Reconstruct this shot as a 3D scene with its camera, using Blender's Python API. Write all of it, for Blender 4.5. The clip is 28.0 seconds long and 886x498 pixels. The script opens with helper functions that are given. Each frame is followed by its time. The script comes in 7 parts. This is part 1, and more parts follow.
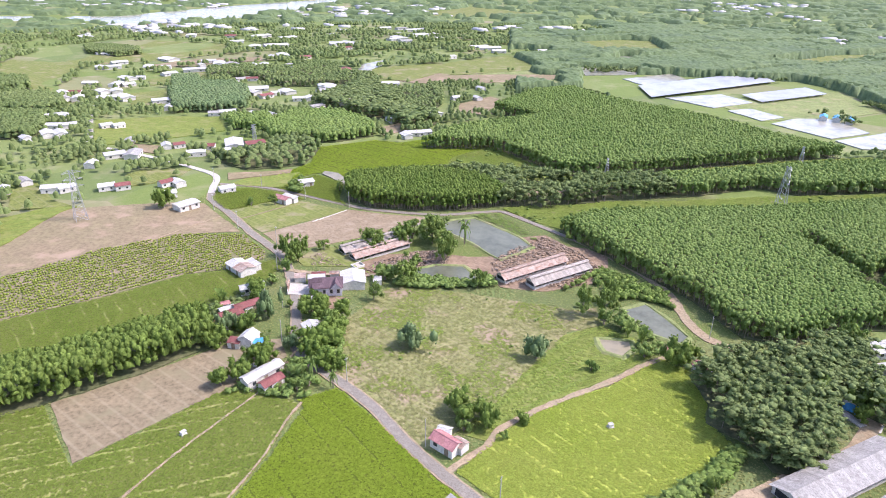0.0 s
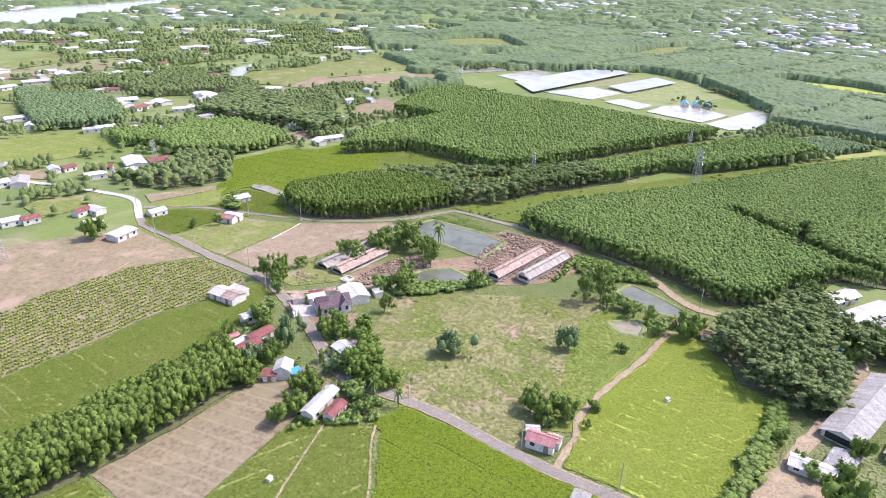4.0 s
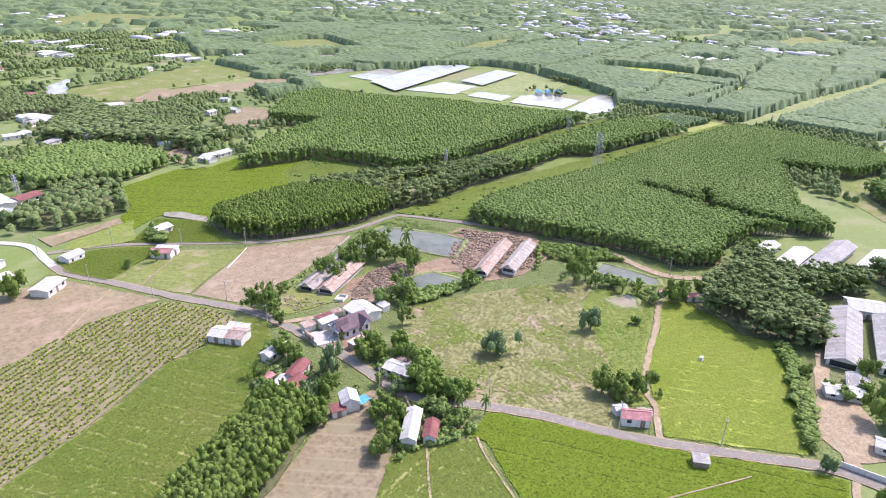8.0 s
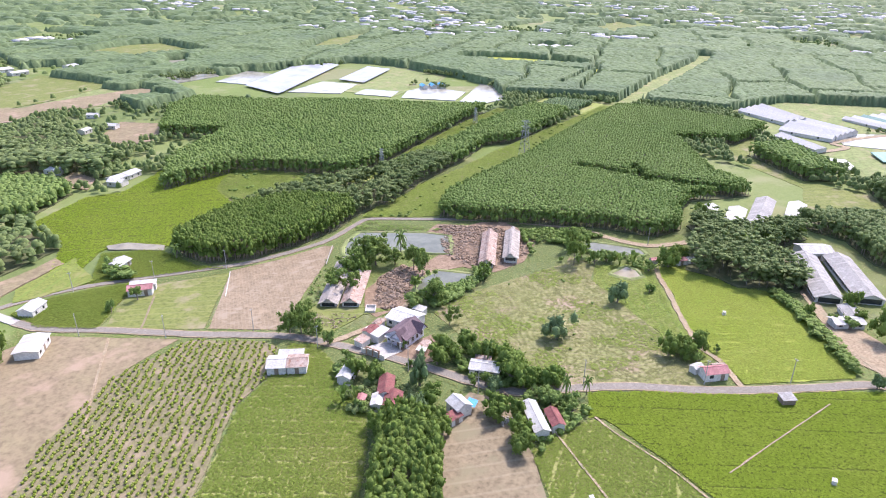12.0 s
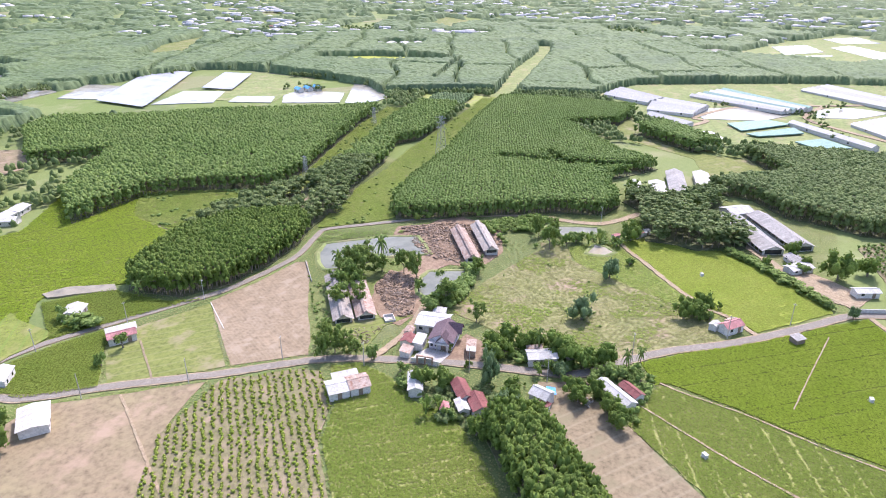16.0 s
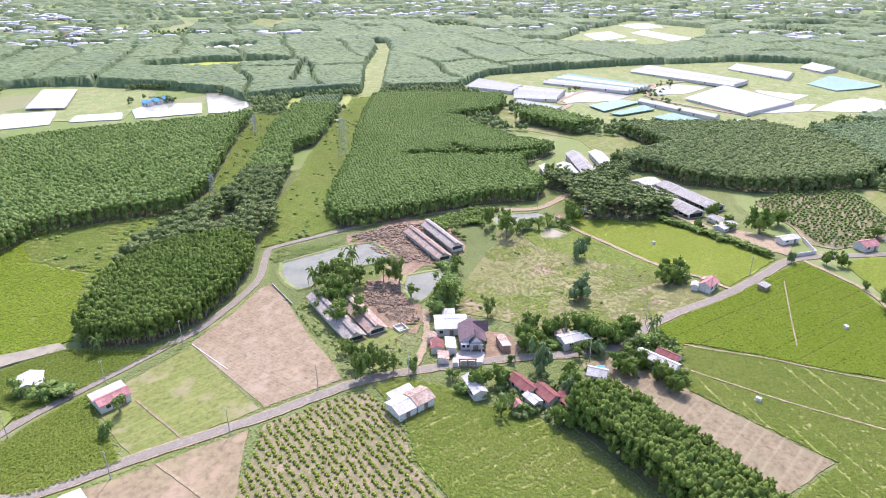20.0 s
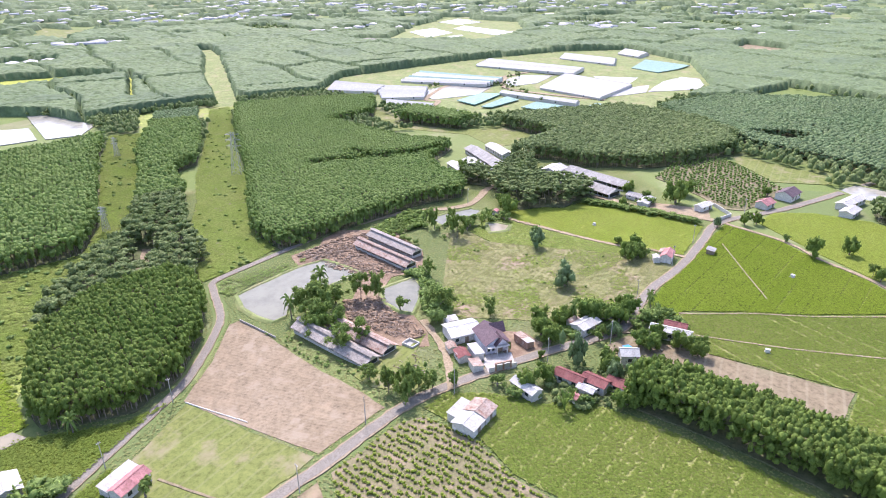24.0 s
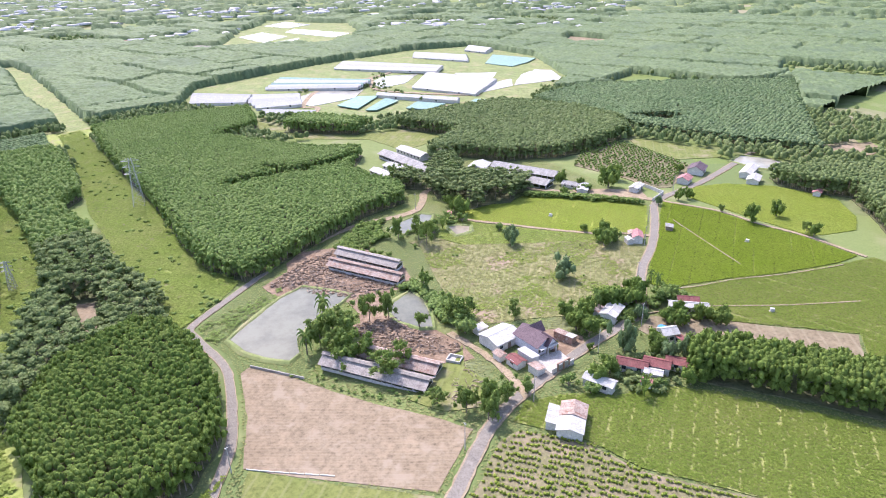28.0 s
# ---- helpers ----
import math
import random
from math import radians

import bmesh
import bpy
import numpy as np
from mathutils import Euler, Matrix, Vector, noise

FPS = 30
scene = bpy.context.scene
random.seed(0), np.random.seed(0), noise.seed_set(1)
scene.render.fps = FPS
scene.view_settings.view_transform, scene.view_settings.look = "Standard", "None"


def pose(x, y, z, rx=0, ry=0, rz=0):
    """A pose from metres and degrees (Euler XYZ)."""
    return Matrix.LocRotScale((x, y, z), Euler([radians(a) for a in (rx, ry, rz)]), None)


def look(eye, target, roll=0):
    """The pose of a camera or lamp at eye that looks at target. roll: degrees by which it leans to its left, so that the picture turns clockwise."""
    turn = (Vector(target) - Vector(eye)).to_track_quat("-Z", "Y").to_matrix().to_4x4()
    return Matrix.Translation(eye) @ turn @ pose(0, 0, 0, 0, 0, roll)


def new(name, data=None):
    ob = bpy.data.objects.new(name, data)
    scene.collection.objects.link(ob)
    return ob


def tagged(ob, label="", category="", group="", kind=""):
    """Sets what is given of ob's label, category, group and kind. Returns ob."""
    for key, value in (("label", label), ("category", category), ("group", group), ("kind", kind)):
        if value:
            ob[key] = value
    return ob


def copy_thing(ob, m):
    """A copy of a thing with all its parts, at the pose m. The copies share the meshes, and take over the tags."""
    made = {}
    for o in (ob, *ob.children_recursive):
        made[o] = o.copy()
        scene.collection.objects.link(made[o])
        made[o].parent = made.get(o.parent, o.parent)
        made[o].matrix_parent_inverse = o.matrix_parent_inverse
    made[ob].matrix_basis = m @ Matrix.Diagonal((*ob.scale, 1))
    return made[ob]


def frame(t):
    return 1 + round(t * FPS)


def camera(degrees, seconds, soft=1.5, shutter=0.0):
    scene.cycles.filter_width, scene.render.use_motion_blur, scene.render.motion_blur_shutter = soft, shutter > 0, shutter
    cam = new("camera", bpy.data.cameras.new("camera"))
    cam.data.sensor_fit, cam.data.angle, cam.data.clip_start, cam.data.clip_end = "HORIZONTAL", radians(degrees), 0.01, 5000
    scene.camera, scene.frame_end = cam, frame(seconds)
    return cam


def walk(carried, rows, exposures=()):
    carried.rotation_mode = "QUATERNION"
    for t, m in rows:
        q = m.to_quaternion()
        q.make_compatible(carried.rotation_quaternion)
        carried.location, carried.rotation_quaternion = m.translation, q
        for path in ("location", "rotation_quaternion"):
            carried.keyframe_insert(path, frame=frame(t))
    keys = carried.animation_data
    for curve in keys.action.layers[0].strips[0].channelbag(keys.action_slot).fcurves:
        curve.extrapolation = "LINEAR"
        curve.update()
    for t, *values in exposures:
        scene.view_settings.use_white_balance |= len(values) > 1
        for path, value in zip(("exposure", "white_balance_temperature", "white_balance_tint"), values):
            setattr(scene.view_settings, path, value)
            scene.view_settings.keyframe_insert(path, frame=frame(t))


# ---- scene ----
cam = camera(68.2, 28.0, soft=1.0)
METRES, EYE, TILT, LEAN, TURN = 405.0, 101.5, 0.0, 0.0, 0.0
ROWS = [
    (0.0, 0.0, 0.0, 0.0, 0.38, -24.31, -0.83),
    (0.5, -0.0154, 0.0005, 0.0001, -1.16, -24.34, -0.92),
    (1.0, -0.0311, 0.0014, 0.0001, -2.7, -24.34, -1.01),
    (1.5, -0.0472, 0.0028, 0.0003, -4.37, -24.32, -1.11),
    (2.0, -0.0635, 0.0047, 0.0005, -6.17, -24.29, -1.19),
    (2.5, -0.0799, 0.0072, 0.0008, -8.02, -24.25, -1.23),
    (3.0, -0.0965, 0.0103, 0.0009, -10.14, -24.2, -1.28),
    (3.5, -0.1134, 0.0142, 0.001, -12.46, -24.15, -1.34),
    (4.0, -0.1304, 0.0189, 0.001, -14.81, -24.1, -1.38),
    (4.5, -0.1476, 0.0244, 0.001, -17.14, -24.04, -1.39),
    (6.5, -0.2171, 0.0556, -0.0001, -26.54, -23.89, -1.29),
    (7.0, -0.2345, 0.0652, -0.0003, -28.85, -23.87, -1.26),
    (7.5, -0.2515, 0.0755, -0.0005, -31.08, -23.82, -1.19),
    (8.0, -0.2683, 0.0865, -0.0006, -33.18, -23.81, -1.12),
    (8.5, -0.2848, 0.098, -0.0009, -35.25, -23.82, -1.04),
    (9.0, -0.3007, 0.1103, -0.001, -37.3, -23.83, -0.98),
    (9.5, -0.3159, 0.1227, -0.0011, -39.36, -23.84, -0.9),
    (10.0, -0.3306, 0.1353, -0.0013, -41.43, -23.86, -0.8),
    (10.5, -0.3449, 0.1485, -0.0013, -43.49, -23.88, -0.75),
    (11.0, -0.3587, 0.1621, -0.0014, -45.56, -23.91, -0.69),
    (11.5, -0.3718, 0.176, -0.0016, -47.61, -23.91, -0.61),
    (12.0, -0.3844, 0.1903, -0.0015, -49.67, -23.95, -0.57),
    (12.5, -0.3963, 0.2048, -0.0015, -51.71, -23.96, -0.54),
    (14.5, -0.4357, 0.2637, -0.0016, -59.84, -24.03, -0.34),
    (15.0, -0.4439, 0.2792, -0.0017, -61.94, -24.02, -0.3),
    (15.5, -0.4511, 0.2946, -0.0018, -64.04, -24.0, -0.25),
    (16.0, -0.4579, 0.3107, -0.0017, -66.16, -24.01, -0.18),
    (16.5, -0.4642, 0.3271, -0.0018, -68.3, -24.04, -0.12),
    (17.0, -0.4697, 0.3436, -0.0017, -70.48, -24.05, -0.02),
    (17.5, -0.4746, 0.3604, -0.0019, -72.64, -24.07, 0.05),
    (18.0, -0.4787, 0.3779, -0.0018, -74.87, -24.13, 0.1),
    (18.5, -0.482, 0.3949, -0.0018, -77.1, -24.13, 0.2),
    (19.0, -0.4844, 0.4117, -0.0019, -79.31, -24.15, 0.25),
    (19.5, -0.4862, 0.4285, -0.0018, -81.52, -24.18, 0.3),
    (20.0, -0.4872, 0.4453, -0.0022, -83.72, -24.2, 0.35),
    (20.5, -0.4874, 0.4619, -0.0024, -85.91, -24.21, 0.44),
    (21.0, -0.4867, 0.4784, -0.0025, -88.13, -24.25, 0.47),
    (21.5, -0.4853, 0.4945, -0.0028, -90.36, -24.26, 0.54),
    (23.5, -0.4714, 0.5589, -0.0029, -99.13, -24.36, 0.71),
    (24.0, -0.4664, 0.5753, -0.0028, -101.3, -24.38, 0.74),
    (24.5, -0.4606, 0.5915, -0.0027, -103.49, -24.41, 0.8),
    (25.0, -0.4542, 0.6076, -0.0026, -105.67, -24.45, 0.86),
    (25.5, -0.447, 0.6239, -0.0024, -107.83, -24.5, 0.88),
    (26.0, -0.439, 0.6401, -0.0023, -109.97, -24.53, 0.9),
    (26.5, -0.4304, 0.6562, -0.0022, -112.11, -24.54, 0.92),
    (27.0, -0.4212, 0.6723, -0.0019, -114.25, -24.56, 0.96),
    (27.5, -0.4114, 0.6882, -0.0019, -116.38, -24.57, 0.98),
    (28.0, -0.401, 0.7044, -0.0017, -118.52, -24.59, 1.0),
]
walk(cam, [(t, pose(0, 0, EYE, TILT, LEAN, TURN) @ pose(METRES * x, METRES * y, METRES * z, 90 + pitch, roll, yaw)) for t, x, y, z, yaw, pitch, roll in ROWS],
     exposures=[(0.0, 0.71, 6210, 26), (10.0, 0.76, 6210, 26), (28.0, 0.84, 6180, 26)])

# ---------------------------------------------------------------- world and light
world = bpy.data.worlds.new("sky")
scene.world = world
world.use_nodes = True
wn = world.node_tree
sky = wn.nodes.new("ShaderNodeTexSky")
sky.sky_type = "NISHITA"
sky.sun_disc = False
sky.sun_elevation, sky.sun_rotation = radians(52), radians(90)
sky.air_density, sky.dust_density, sky.ozone_density = 1.0, 2.0, 1.0
wn.links.new(sky.outputs[0], wn.nodes["Background"].inputs[0])
wn.nodes["Background"].inputs[1].default_value = 0.235
sun = new("sun", bpy.data.lights.new("sun", "SUN"))
sun.data.energy, sun.data.angle, sun.data.color = 3.45, radians(0.6), (1.0, 0.96, 0.9)
sun.matrix_world = look((62, 2, 79), (0, 0, 0))


# ---------------------------------------------------------------- materials
def material(name, a, b, big=0.05, fine=1.5, c=None, rough=0.85, bump=0.3, metal=0.0, spec=0.12, island=0.0, per_object=0.0,
             rows=None, translucent=0.0):
    """A procedural surface: colours a and b mixed by wide and fine noise, c in patches; rows: (degrees, pitch, colour, amount)."""
    m = bpy.data.materials.new(name)
    m.use_nodes = True
    t = m.node_tree
    n, l = t.nodes, t.links
    bsdf = n["Principled BSDF"]
    bsdf.inputs["Roughness"].default_value = rough
    bsdf.inputs["Metallic"].default_value = metal
    bsdf.inputs["Specular IOR Level"].default_value = spec
    geo = n.new("ShaderNodeNewGeometry")

    def noise_tex(scale, detail=4.0, rough_=0.6):
        x = n.new("ShaderNodeTexNoise")
        x.inputs["Scale"].default_value, x.inputs["Detail"].default_value, x.inputs["Roughness"].default_value = scale, detail, rough_
        l.new(geo.outputs["Position"], x.inputs["Vector"])
        return x.outputs["Fac"]

    def mix(f, x, y):
        k = n.new("ShaderNodeMix")
        k.data_type = "RGBA"
        for s, v in ((k.inputs[0], f), (k.inputs[6], x), (k.inputs[7], y)):
            if isinstance(v, bpy.types.NodeSocket):
                l.new(v, s)
            else:
                s.default_value = (*v, 1) if isinstance(v, tuple) else v
        return k.outputs[2]

    def ramp(f, lo, hi):
        k = n.new("ShaderNodeMapRange")
        k.inputs[1].default_value, k.inputs[2].default_value = lo, hi
        l.new(f, k.inputs[0])
        return k.outputs[0]

    fine_f = noise_tex(fine, 8.0, 0.72)
    col = mix(ramp(noise_tex(big, 6.0, 0.65), 0.34, 0.66), a, b)
    dark, pale = tuple(v * 0.5 for v in a), tuple(min(0.9, v * 1.3) for v in b)
    col = mix(ramp(fine_f, 0.44, 0.72), col, dark)
    if bump:
        col = mix(ramp(noise_tex(fine * 0.27, 6.0, 0.65), 0.52, 0.85), col, pale)
    if c:
        col = mix(ramp(noise_tex(big * 2.3, 6.0), 0.53, 0.66), col, c)
    if rows:
        mp = n.new("ShaderNodeMapping")
        mp.inputs["Rotation"].default_value = (0, 0, radians(-rows[0]))
        l.new(geo.outputs["Position"], mp.inputs["Vector"])
        wave = n.new("ShaderNodeTexWave")
        wave.bands_direction = "Y"
        wave.inputs["Scale"].default_value = 0.314 / rows[1]
        wave.inputs["Distortion"].default_value = 0.6
        wave.inputs["Detail"].default_value = 2.0
        wave.inputs["Detail Scale"].default_value = 0.6
        l.new(mp.outputs[0], wave.inputs["Vector"])
        k = n.new("ShaderNodeMath")
        k.operation = "MULTIPLY"
        k.inputs[1].default_value = rows[3]
        l.new(ramp(wave.outputs["Fac"], 0.88, 0.99), k.inputs[0])
        col = mix(k.outputs[0], col, rows[2])
    for amount, sock in ((island, geo.outputs["Random Per Island"]), (per_object, None)):
        if amount:
            if sock is None:
                sock = n.new("ShaderNodeObjectInfo").outputs["Random"]
            k = n.new("ShaderNodeMapRange")
            k.inputs[3].default_value, k.inputs[4].default_value = 1 - amount, 1 + amount
            l.new(sock, k.inputs[0])
            h = n.new("ShaderNodeHueSaturation")
            l.new(k.outputs[0], h.inputs["Value"])
            l.new(col, h.inputs["Color"])
            col = h.outputs["Color"]
    l.new(col, bsdf.inputs["Base Color"])
    if bump:
        bp = n.new("ShaderNodeBump")
        bp.inputs["Strength"].default_value, bp.inputs["Distance"].default_value = bump, 0.25
        l.new(fine_f, bp.inputs["Height"])
        l.new(bp.outputs[0], bsdf.inputs["Normal"])
    if translucent:
        tr, ms = n.new("ShaderNodeBsdfTranslucent"), n.new("ShaderNodeMixShader")
        l.new(col, tr.inputs[0])
        ms.inputs[0].default_value = translucent
        l.new(bsdf.outputs[0], ms.inputs[1])
        l.new(tr.outputs[0], ms.inputs[2])
        l.new(ms.outputs[0], n["Material Output"].inputs[0])
    return m


def sheet_metal(name, a, b, pitch=0.25, rust=None, rough=0.75, metal=0.0):
    """Corrugated roof sheets: ribs across the local x axis, stains and rust in patches."""
    m = material(name, a, b, big=0.35, fine=2.5, c=rust, rough=rough, bump=0.05, metal=metal, spec=0.15, per_object=0.12)
    t = m.node_tree
    n, l = t.nodes, t.links
    tc, wave, bp = n.new("ShaderNodeTexCoord"), n.new("ShaderNodeTexWave"), n.new("ShaderNodeBump")
    wave.inputs["Scale"].default_value = 0.314 / pitch
    l.new(tc.outputs["Object"], wave.inputs["Vector"])
    bp.inputs["Strength"].default_value, bp.inputs["Distance"].default_value = 0.6, 0.03
    l.new(wave.outputs["Fac"], bp.inputs["Height"])
    l.new(bp.outputs[0], n["Principled BSDF"].inputs["Normal"])
    return m


GRASS = material("meadow grass", (0.185, 0.205, 0.07), (0.235, 0.222, 0.1), 0.03, 0.9, c=(0.27, 0.205, 0.14), bump=0.4, rows=(-40, 1.7, (0.29, 0.225, 0.165), 0.35), spec=0.12)
ROUGH_GROUND = material("rough ground", (0.145, 0.18, 0.058), (0.175, 0.19, 0.075), 0.02, 1.1, c=(0.27, 0.23, 0.15), bump=0.5)
t = ROUGH_GROUND.node_tree
geo, vor, ramp_ = t.nodes.new("ShaderNodeNewGeometry"), t.nodes.new("ShaderNodeTexVoronoi"), t.nodes.new("ShaderNodeValToRGB")
vor.inputs["Scale"].default_value = 0.016
t.links.new(geo.outputs["Position"], vor.inputs["Vector"])
t.links.new(vor.outputs["Color"], ramp_.inputs[0])
ramp_.color_ramp.interpolation = "CONSTANT"
for k, (at, col) in enumerate(((0.0, (0.111, 0.162, 0.051)), (0.3, (0.162, 0.212, 0.068)), (0.55, (0.128, 0.187, 0.043)), (0.75, (0.212, 0.212, 0.111)), (0.9, (0.281, 0.230, 0.162)))):
    e = ramp_.color_ramp.elements[k] if k < 2 else ramp_.color_ramp.elements.new(at)
    e.position, e.color = at, (*col, 1)
bs = t.nodes["Principled BSDF"]
mx = t.nodes.new("ShaderNodeMix")
mx.data_type = "RGBA"
mx.inputs[0].default_value = 0.6
t.links.new(bs.inputs["Base Color"].links[0].from_socket, mx.inputs[6])
t.links.new(ramp_.outputs[0], mx.inputs[7])
t.links.new(mx.outputs[2], bs.inputs["Base Color"])
WEED = material("weeds", (0.225, 0.31, 0.06), (0.28, 0.33, 0.09), 0.05, 1.2, rough=0.8, island=0.2, bump=0, translucent=0.4, spec=0.08)
DRY_GRASS = material("dry grass", (0.225, 0.25, 0.085), (0.28, 0.272, 0.12), 0.05, 1.2, rough=0.8, island=0.2, bump=0, translucent=0.3, spec=0.08)
SCRUB = material("scrub", (0.17, 0.22, 0.075), (0.23, 0.25, 0.1), 0.04, 0.5, c=(0.25, 0.23, 0.12), bump=0.7)
LAWN = material("short grass", (0.14, 0.172, 0.042), (0.172, 0.188, 0.058), 0.035, 0.8, c=(0.235, 0.205, 0.12), bump=0.3, rows=(-42, 4.0, (0.22, 0.225, 0.11), 0.3))
SOIL = material("bare soil", (0.225, 0.174, 0.11), (0.255, 0.202, 0.133), 0.09, 0.9, c=(0.27, 0.222, 0.155), bump=0.35, rows=(58, 1.1, (0.31, 0.25, 0.18), 0.3))
SOIL_PLOTS = material("dry plot soil", (0.205, 0.166, 0.102), (0.232, 0.188, 0.118), 0.05, 0.9, c=(0.2, 0.175, 0.105), bump=0.3, rows=(-37, 4.0, (0.32, 0.28, 0.19), 0.25))
SOIL_SW = material("fallow soil", (0.244, 0.189, 0.119), (0.215, 0.184, 0.103), 0.04, 0.6, c=(0.3, 0.225, 0.155), bump=0.3)
RED_EARTH = material("churned earth", (0.22, 0.155, 0.1), (0.285, 0.21, 0.145), 0.1, 1.2, c=(0.18, 0.122, 0.082), bump=0.9, spec=0.1)
DIRT = material("dirt track", (0.275, 0.21, 0.132), (0.335, 0.268, 0.178), 0.15, 1.5, c=(0.245, 0.21, 0.135), bump=0.5, spec=0.1)
ASPHALT = material("worn asphalt", (0.205, 0.185, 0.152), (0.235, 0.214, 0.177), 0.08, 3.0, bump=0.2, spec=0.1)
CONCRETE = material("concrete", (0.4, 0.38, 0.34), (0.47, 0.45, 0.4), 0.3, 3.0, c=(0.33, 0.3, 0.26), bump=0.2)
CROP = material("leafy crop", (0.245, 0.35, 0.032), (0.285, 0.372, 0.048), 0.05, 1.5, rough=0.8, island=0.12, bump=0, translucent=0.5, spec=0.1)
CROP_MID = material("mid green leafy crop", (0.19, 0.268, 0.045), (0.232, 0.29, 0.062), 0.05, 1.5, rough=0.8, island=0.14, bump=0, translucent=0.45, spec=0.1)
CROP_PALE = material("pale leafy crop", (0.315, 0.405, 0.065), (0.365, 0.425, 0.095), 0.05, 1.5, rough=0.8, island=0.1, bump=0, translucent=0.5, spec=0.1)
# Darker than the leaves: shade of the gaps between rows put in the colour.
CROP_BED = material("crop bed", (0.12, 0.16, 0.02), (0.15, 0.18, 0.03), 0.05, 1.2, bump=0.3, spec=0.1)
PLOT_BED = material("ruled plot bed", (0.2, 0.23, 0.06), (0.25, 0.25, 0.09), 0.05, 1.2, bump=0.3, spec=0.1)
FIELD_YELLOW = material("yellow-green field", (0.3, 0.34, 0.055), (0.34, 0.36, 0.08), 0.02, 0.6, bump=0.3, spec=0.1)
FIELD_GREEN = material("green field", (0.145, 0.185, 0.037), (0.18, 0.205, 0.052), 0.05, 0.8, c=(0.2, 0.2, 0.07), bump=0.3, rows=(40, 5.0, (0.13, 0.2, 0.04), 0.5))
BED_PALE = material("pale crop bed", (0.26, 0.31, 0.05), (0.295, 0.325, 0.065), 0.05, 1.2, bump=0.2, spec=0.1)
CORRIDOR_GRASS = material("corridor grass", (0.225, 0.285, 0.06), (0.275, 0.3, 0.09), 0.05, 0.5, c=(0.25, 0.225, 0.12), bump=0.6, spec=0.15)
WEEDY_SOIL = material("weedy orchard soil", (0.18, 0.17, 0.085), (0.212, 0.18, 0.108), 0.06, 0.9, c=(0.255, 0.2, 0.135), bump=0.4)
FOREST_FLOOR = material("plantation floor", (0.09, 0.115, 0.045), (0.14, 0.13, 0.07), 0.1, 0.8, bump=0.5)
LEAF = material("plantation leaves", (0.178, 0.27, 0.066), (0.225, 0.31, 0.085), 0.02, 2.2, rough=0.7, island=0.16, bump=0.3, translucent=0.35, spec=0.15)
LEAF_DARK = material("dark leaves", (0.155, 0.218, 0.07), (0.198, 0.252, 0.09), 0.02, 2.2, rough=0.7, island=0.2, bump=0.3, translucent=0.35, spec=0.15)
LEAF_WOOD = material("deep green leaves", (0.148, 0.228, 0.045), (0.192, 0.265, 0.06), 0.03, 4.5, rough=0.7, island=0.2, bump=0.5, translucent=0.35, spec=0.12)
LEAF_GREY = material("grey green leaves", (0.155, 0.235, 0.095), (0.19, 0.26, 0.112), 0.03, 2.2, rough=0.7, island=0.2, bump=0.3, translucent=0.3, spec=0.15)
# Darker and bluer than near leaves: crown shade and haze put into the colour.
LEAF_FAR = material("far canopy with haze tint", (0.098, 0.148, 0.062), (0.13, 0.178, 0.075), 0.007, 0.35, c=(0.085, 0.125, 0.06), rough=0.8, bump=0.9, spec=0.2)
LEAF_LIGHT = material("light leaves", (0.165, 0.255, 0.055), (0.215, 0.285, 0.075), 0.05, 2.2, rough=0.7, island=0.25, bump=0.3, translucent=0.35, spec=0.12)
BARK = material("bark", (0.2, 0.16, 0.12), (0.28, 0.24, 0.19), 1.0, 6.0, bump=0.5)
WATER = material("pond water", (0.135, 0.142, 0.096), (0.15, 0.157, 0.108), 0.02, 0.1, rough=0.25, bump=0.0, spec=0.3)
WATER_BROWN = material("muddy water", (0.25, 0.22, 0.148), (0.275, 0.242, 0.165), 0.05, 0.2, rough=0.3, bump=0.0, spec=0.2)
TIN_WHITE = sheet_metal("white tin", (0.48, 0.475, 0.44), (0.43, 0.425, 0.39), rust=(0.38, 0.355, 0.32))
TIN_BRIGHT = sheet_metal("bright white sheeting", (0.5, 0.495, 0.475), (0.46, 0.455, 0.435))
TIN_GREY = sheet_metal("grey tin", (0.285, 0.276, 0.252), (0.35, 0.338, 0.31), rust=(0.23, 0.215, 0.2))
TIN_FIBRE = sheet_metal("weathered fibre cement", (0.3, 0.272, 0.235), (0.375, 0.34, 0.295), rust=(0.21, 0.18, 0.16), metal=0.0, rough=0.9)
TIN_RUST = sheet_metal("rusty tin", (0.3, 0.22, 0.17), (0.4, 0.33, 0.28), rust=(0.24, 0.13, 0.09), metal=0.1, rough=0.7)
TIN_RED = sheet_metal("red tin", (0.2, 0.075, 0.07), (0.25, 0.1, 0.09), rust=(0.18, 0.09, 0.075), metal=0.1)
TIN_PINK = sheet_metal("faded red tin", (0.38, 0.17, 0.165), (0.44, 0.22, 0.21), rust=(0.3, 0.15, 0.13), metal=0.1)
TILE_PURPLE = sheet_metal("purple roof tiles", (0.105, 0.07, 0.078), (0.13, 0.09, 0.098), pitch=0.35, metal=0.0, rough=0.6)
TIN_BLUE = sheet_metal("blue tin", (0.08, 0.3, 0.55), (0.1, 0.36, 0.6), rust=(0.2, 0.35, 0.5), metal=0.1)
TIN_GREEN = sheet_metal("pale green roof", (0.2, 0.33, 0.27), (0.25, 0.38, 0.32), rough=0.7)
PLASTER = material("pale plaster", (0.66, 0.63, 0.57), (0.57, 0.545, 0.49), 0.3, 2.0, c=(0.52, 0.49, 0.44), bump=0.1, per_object=0.08)
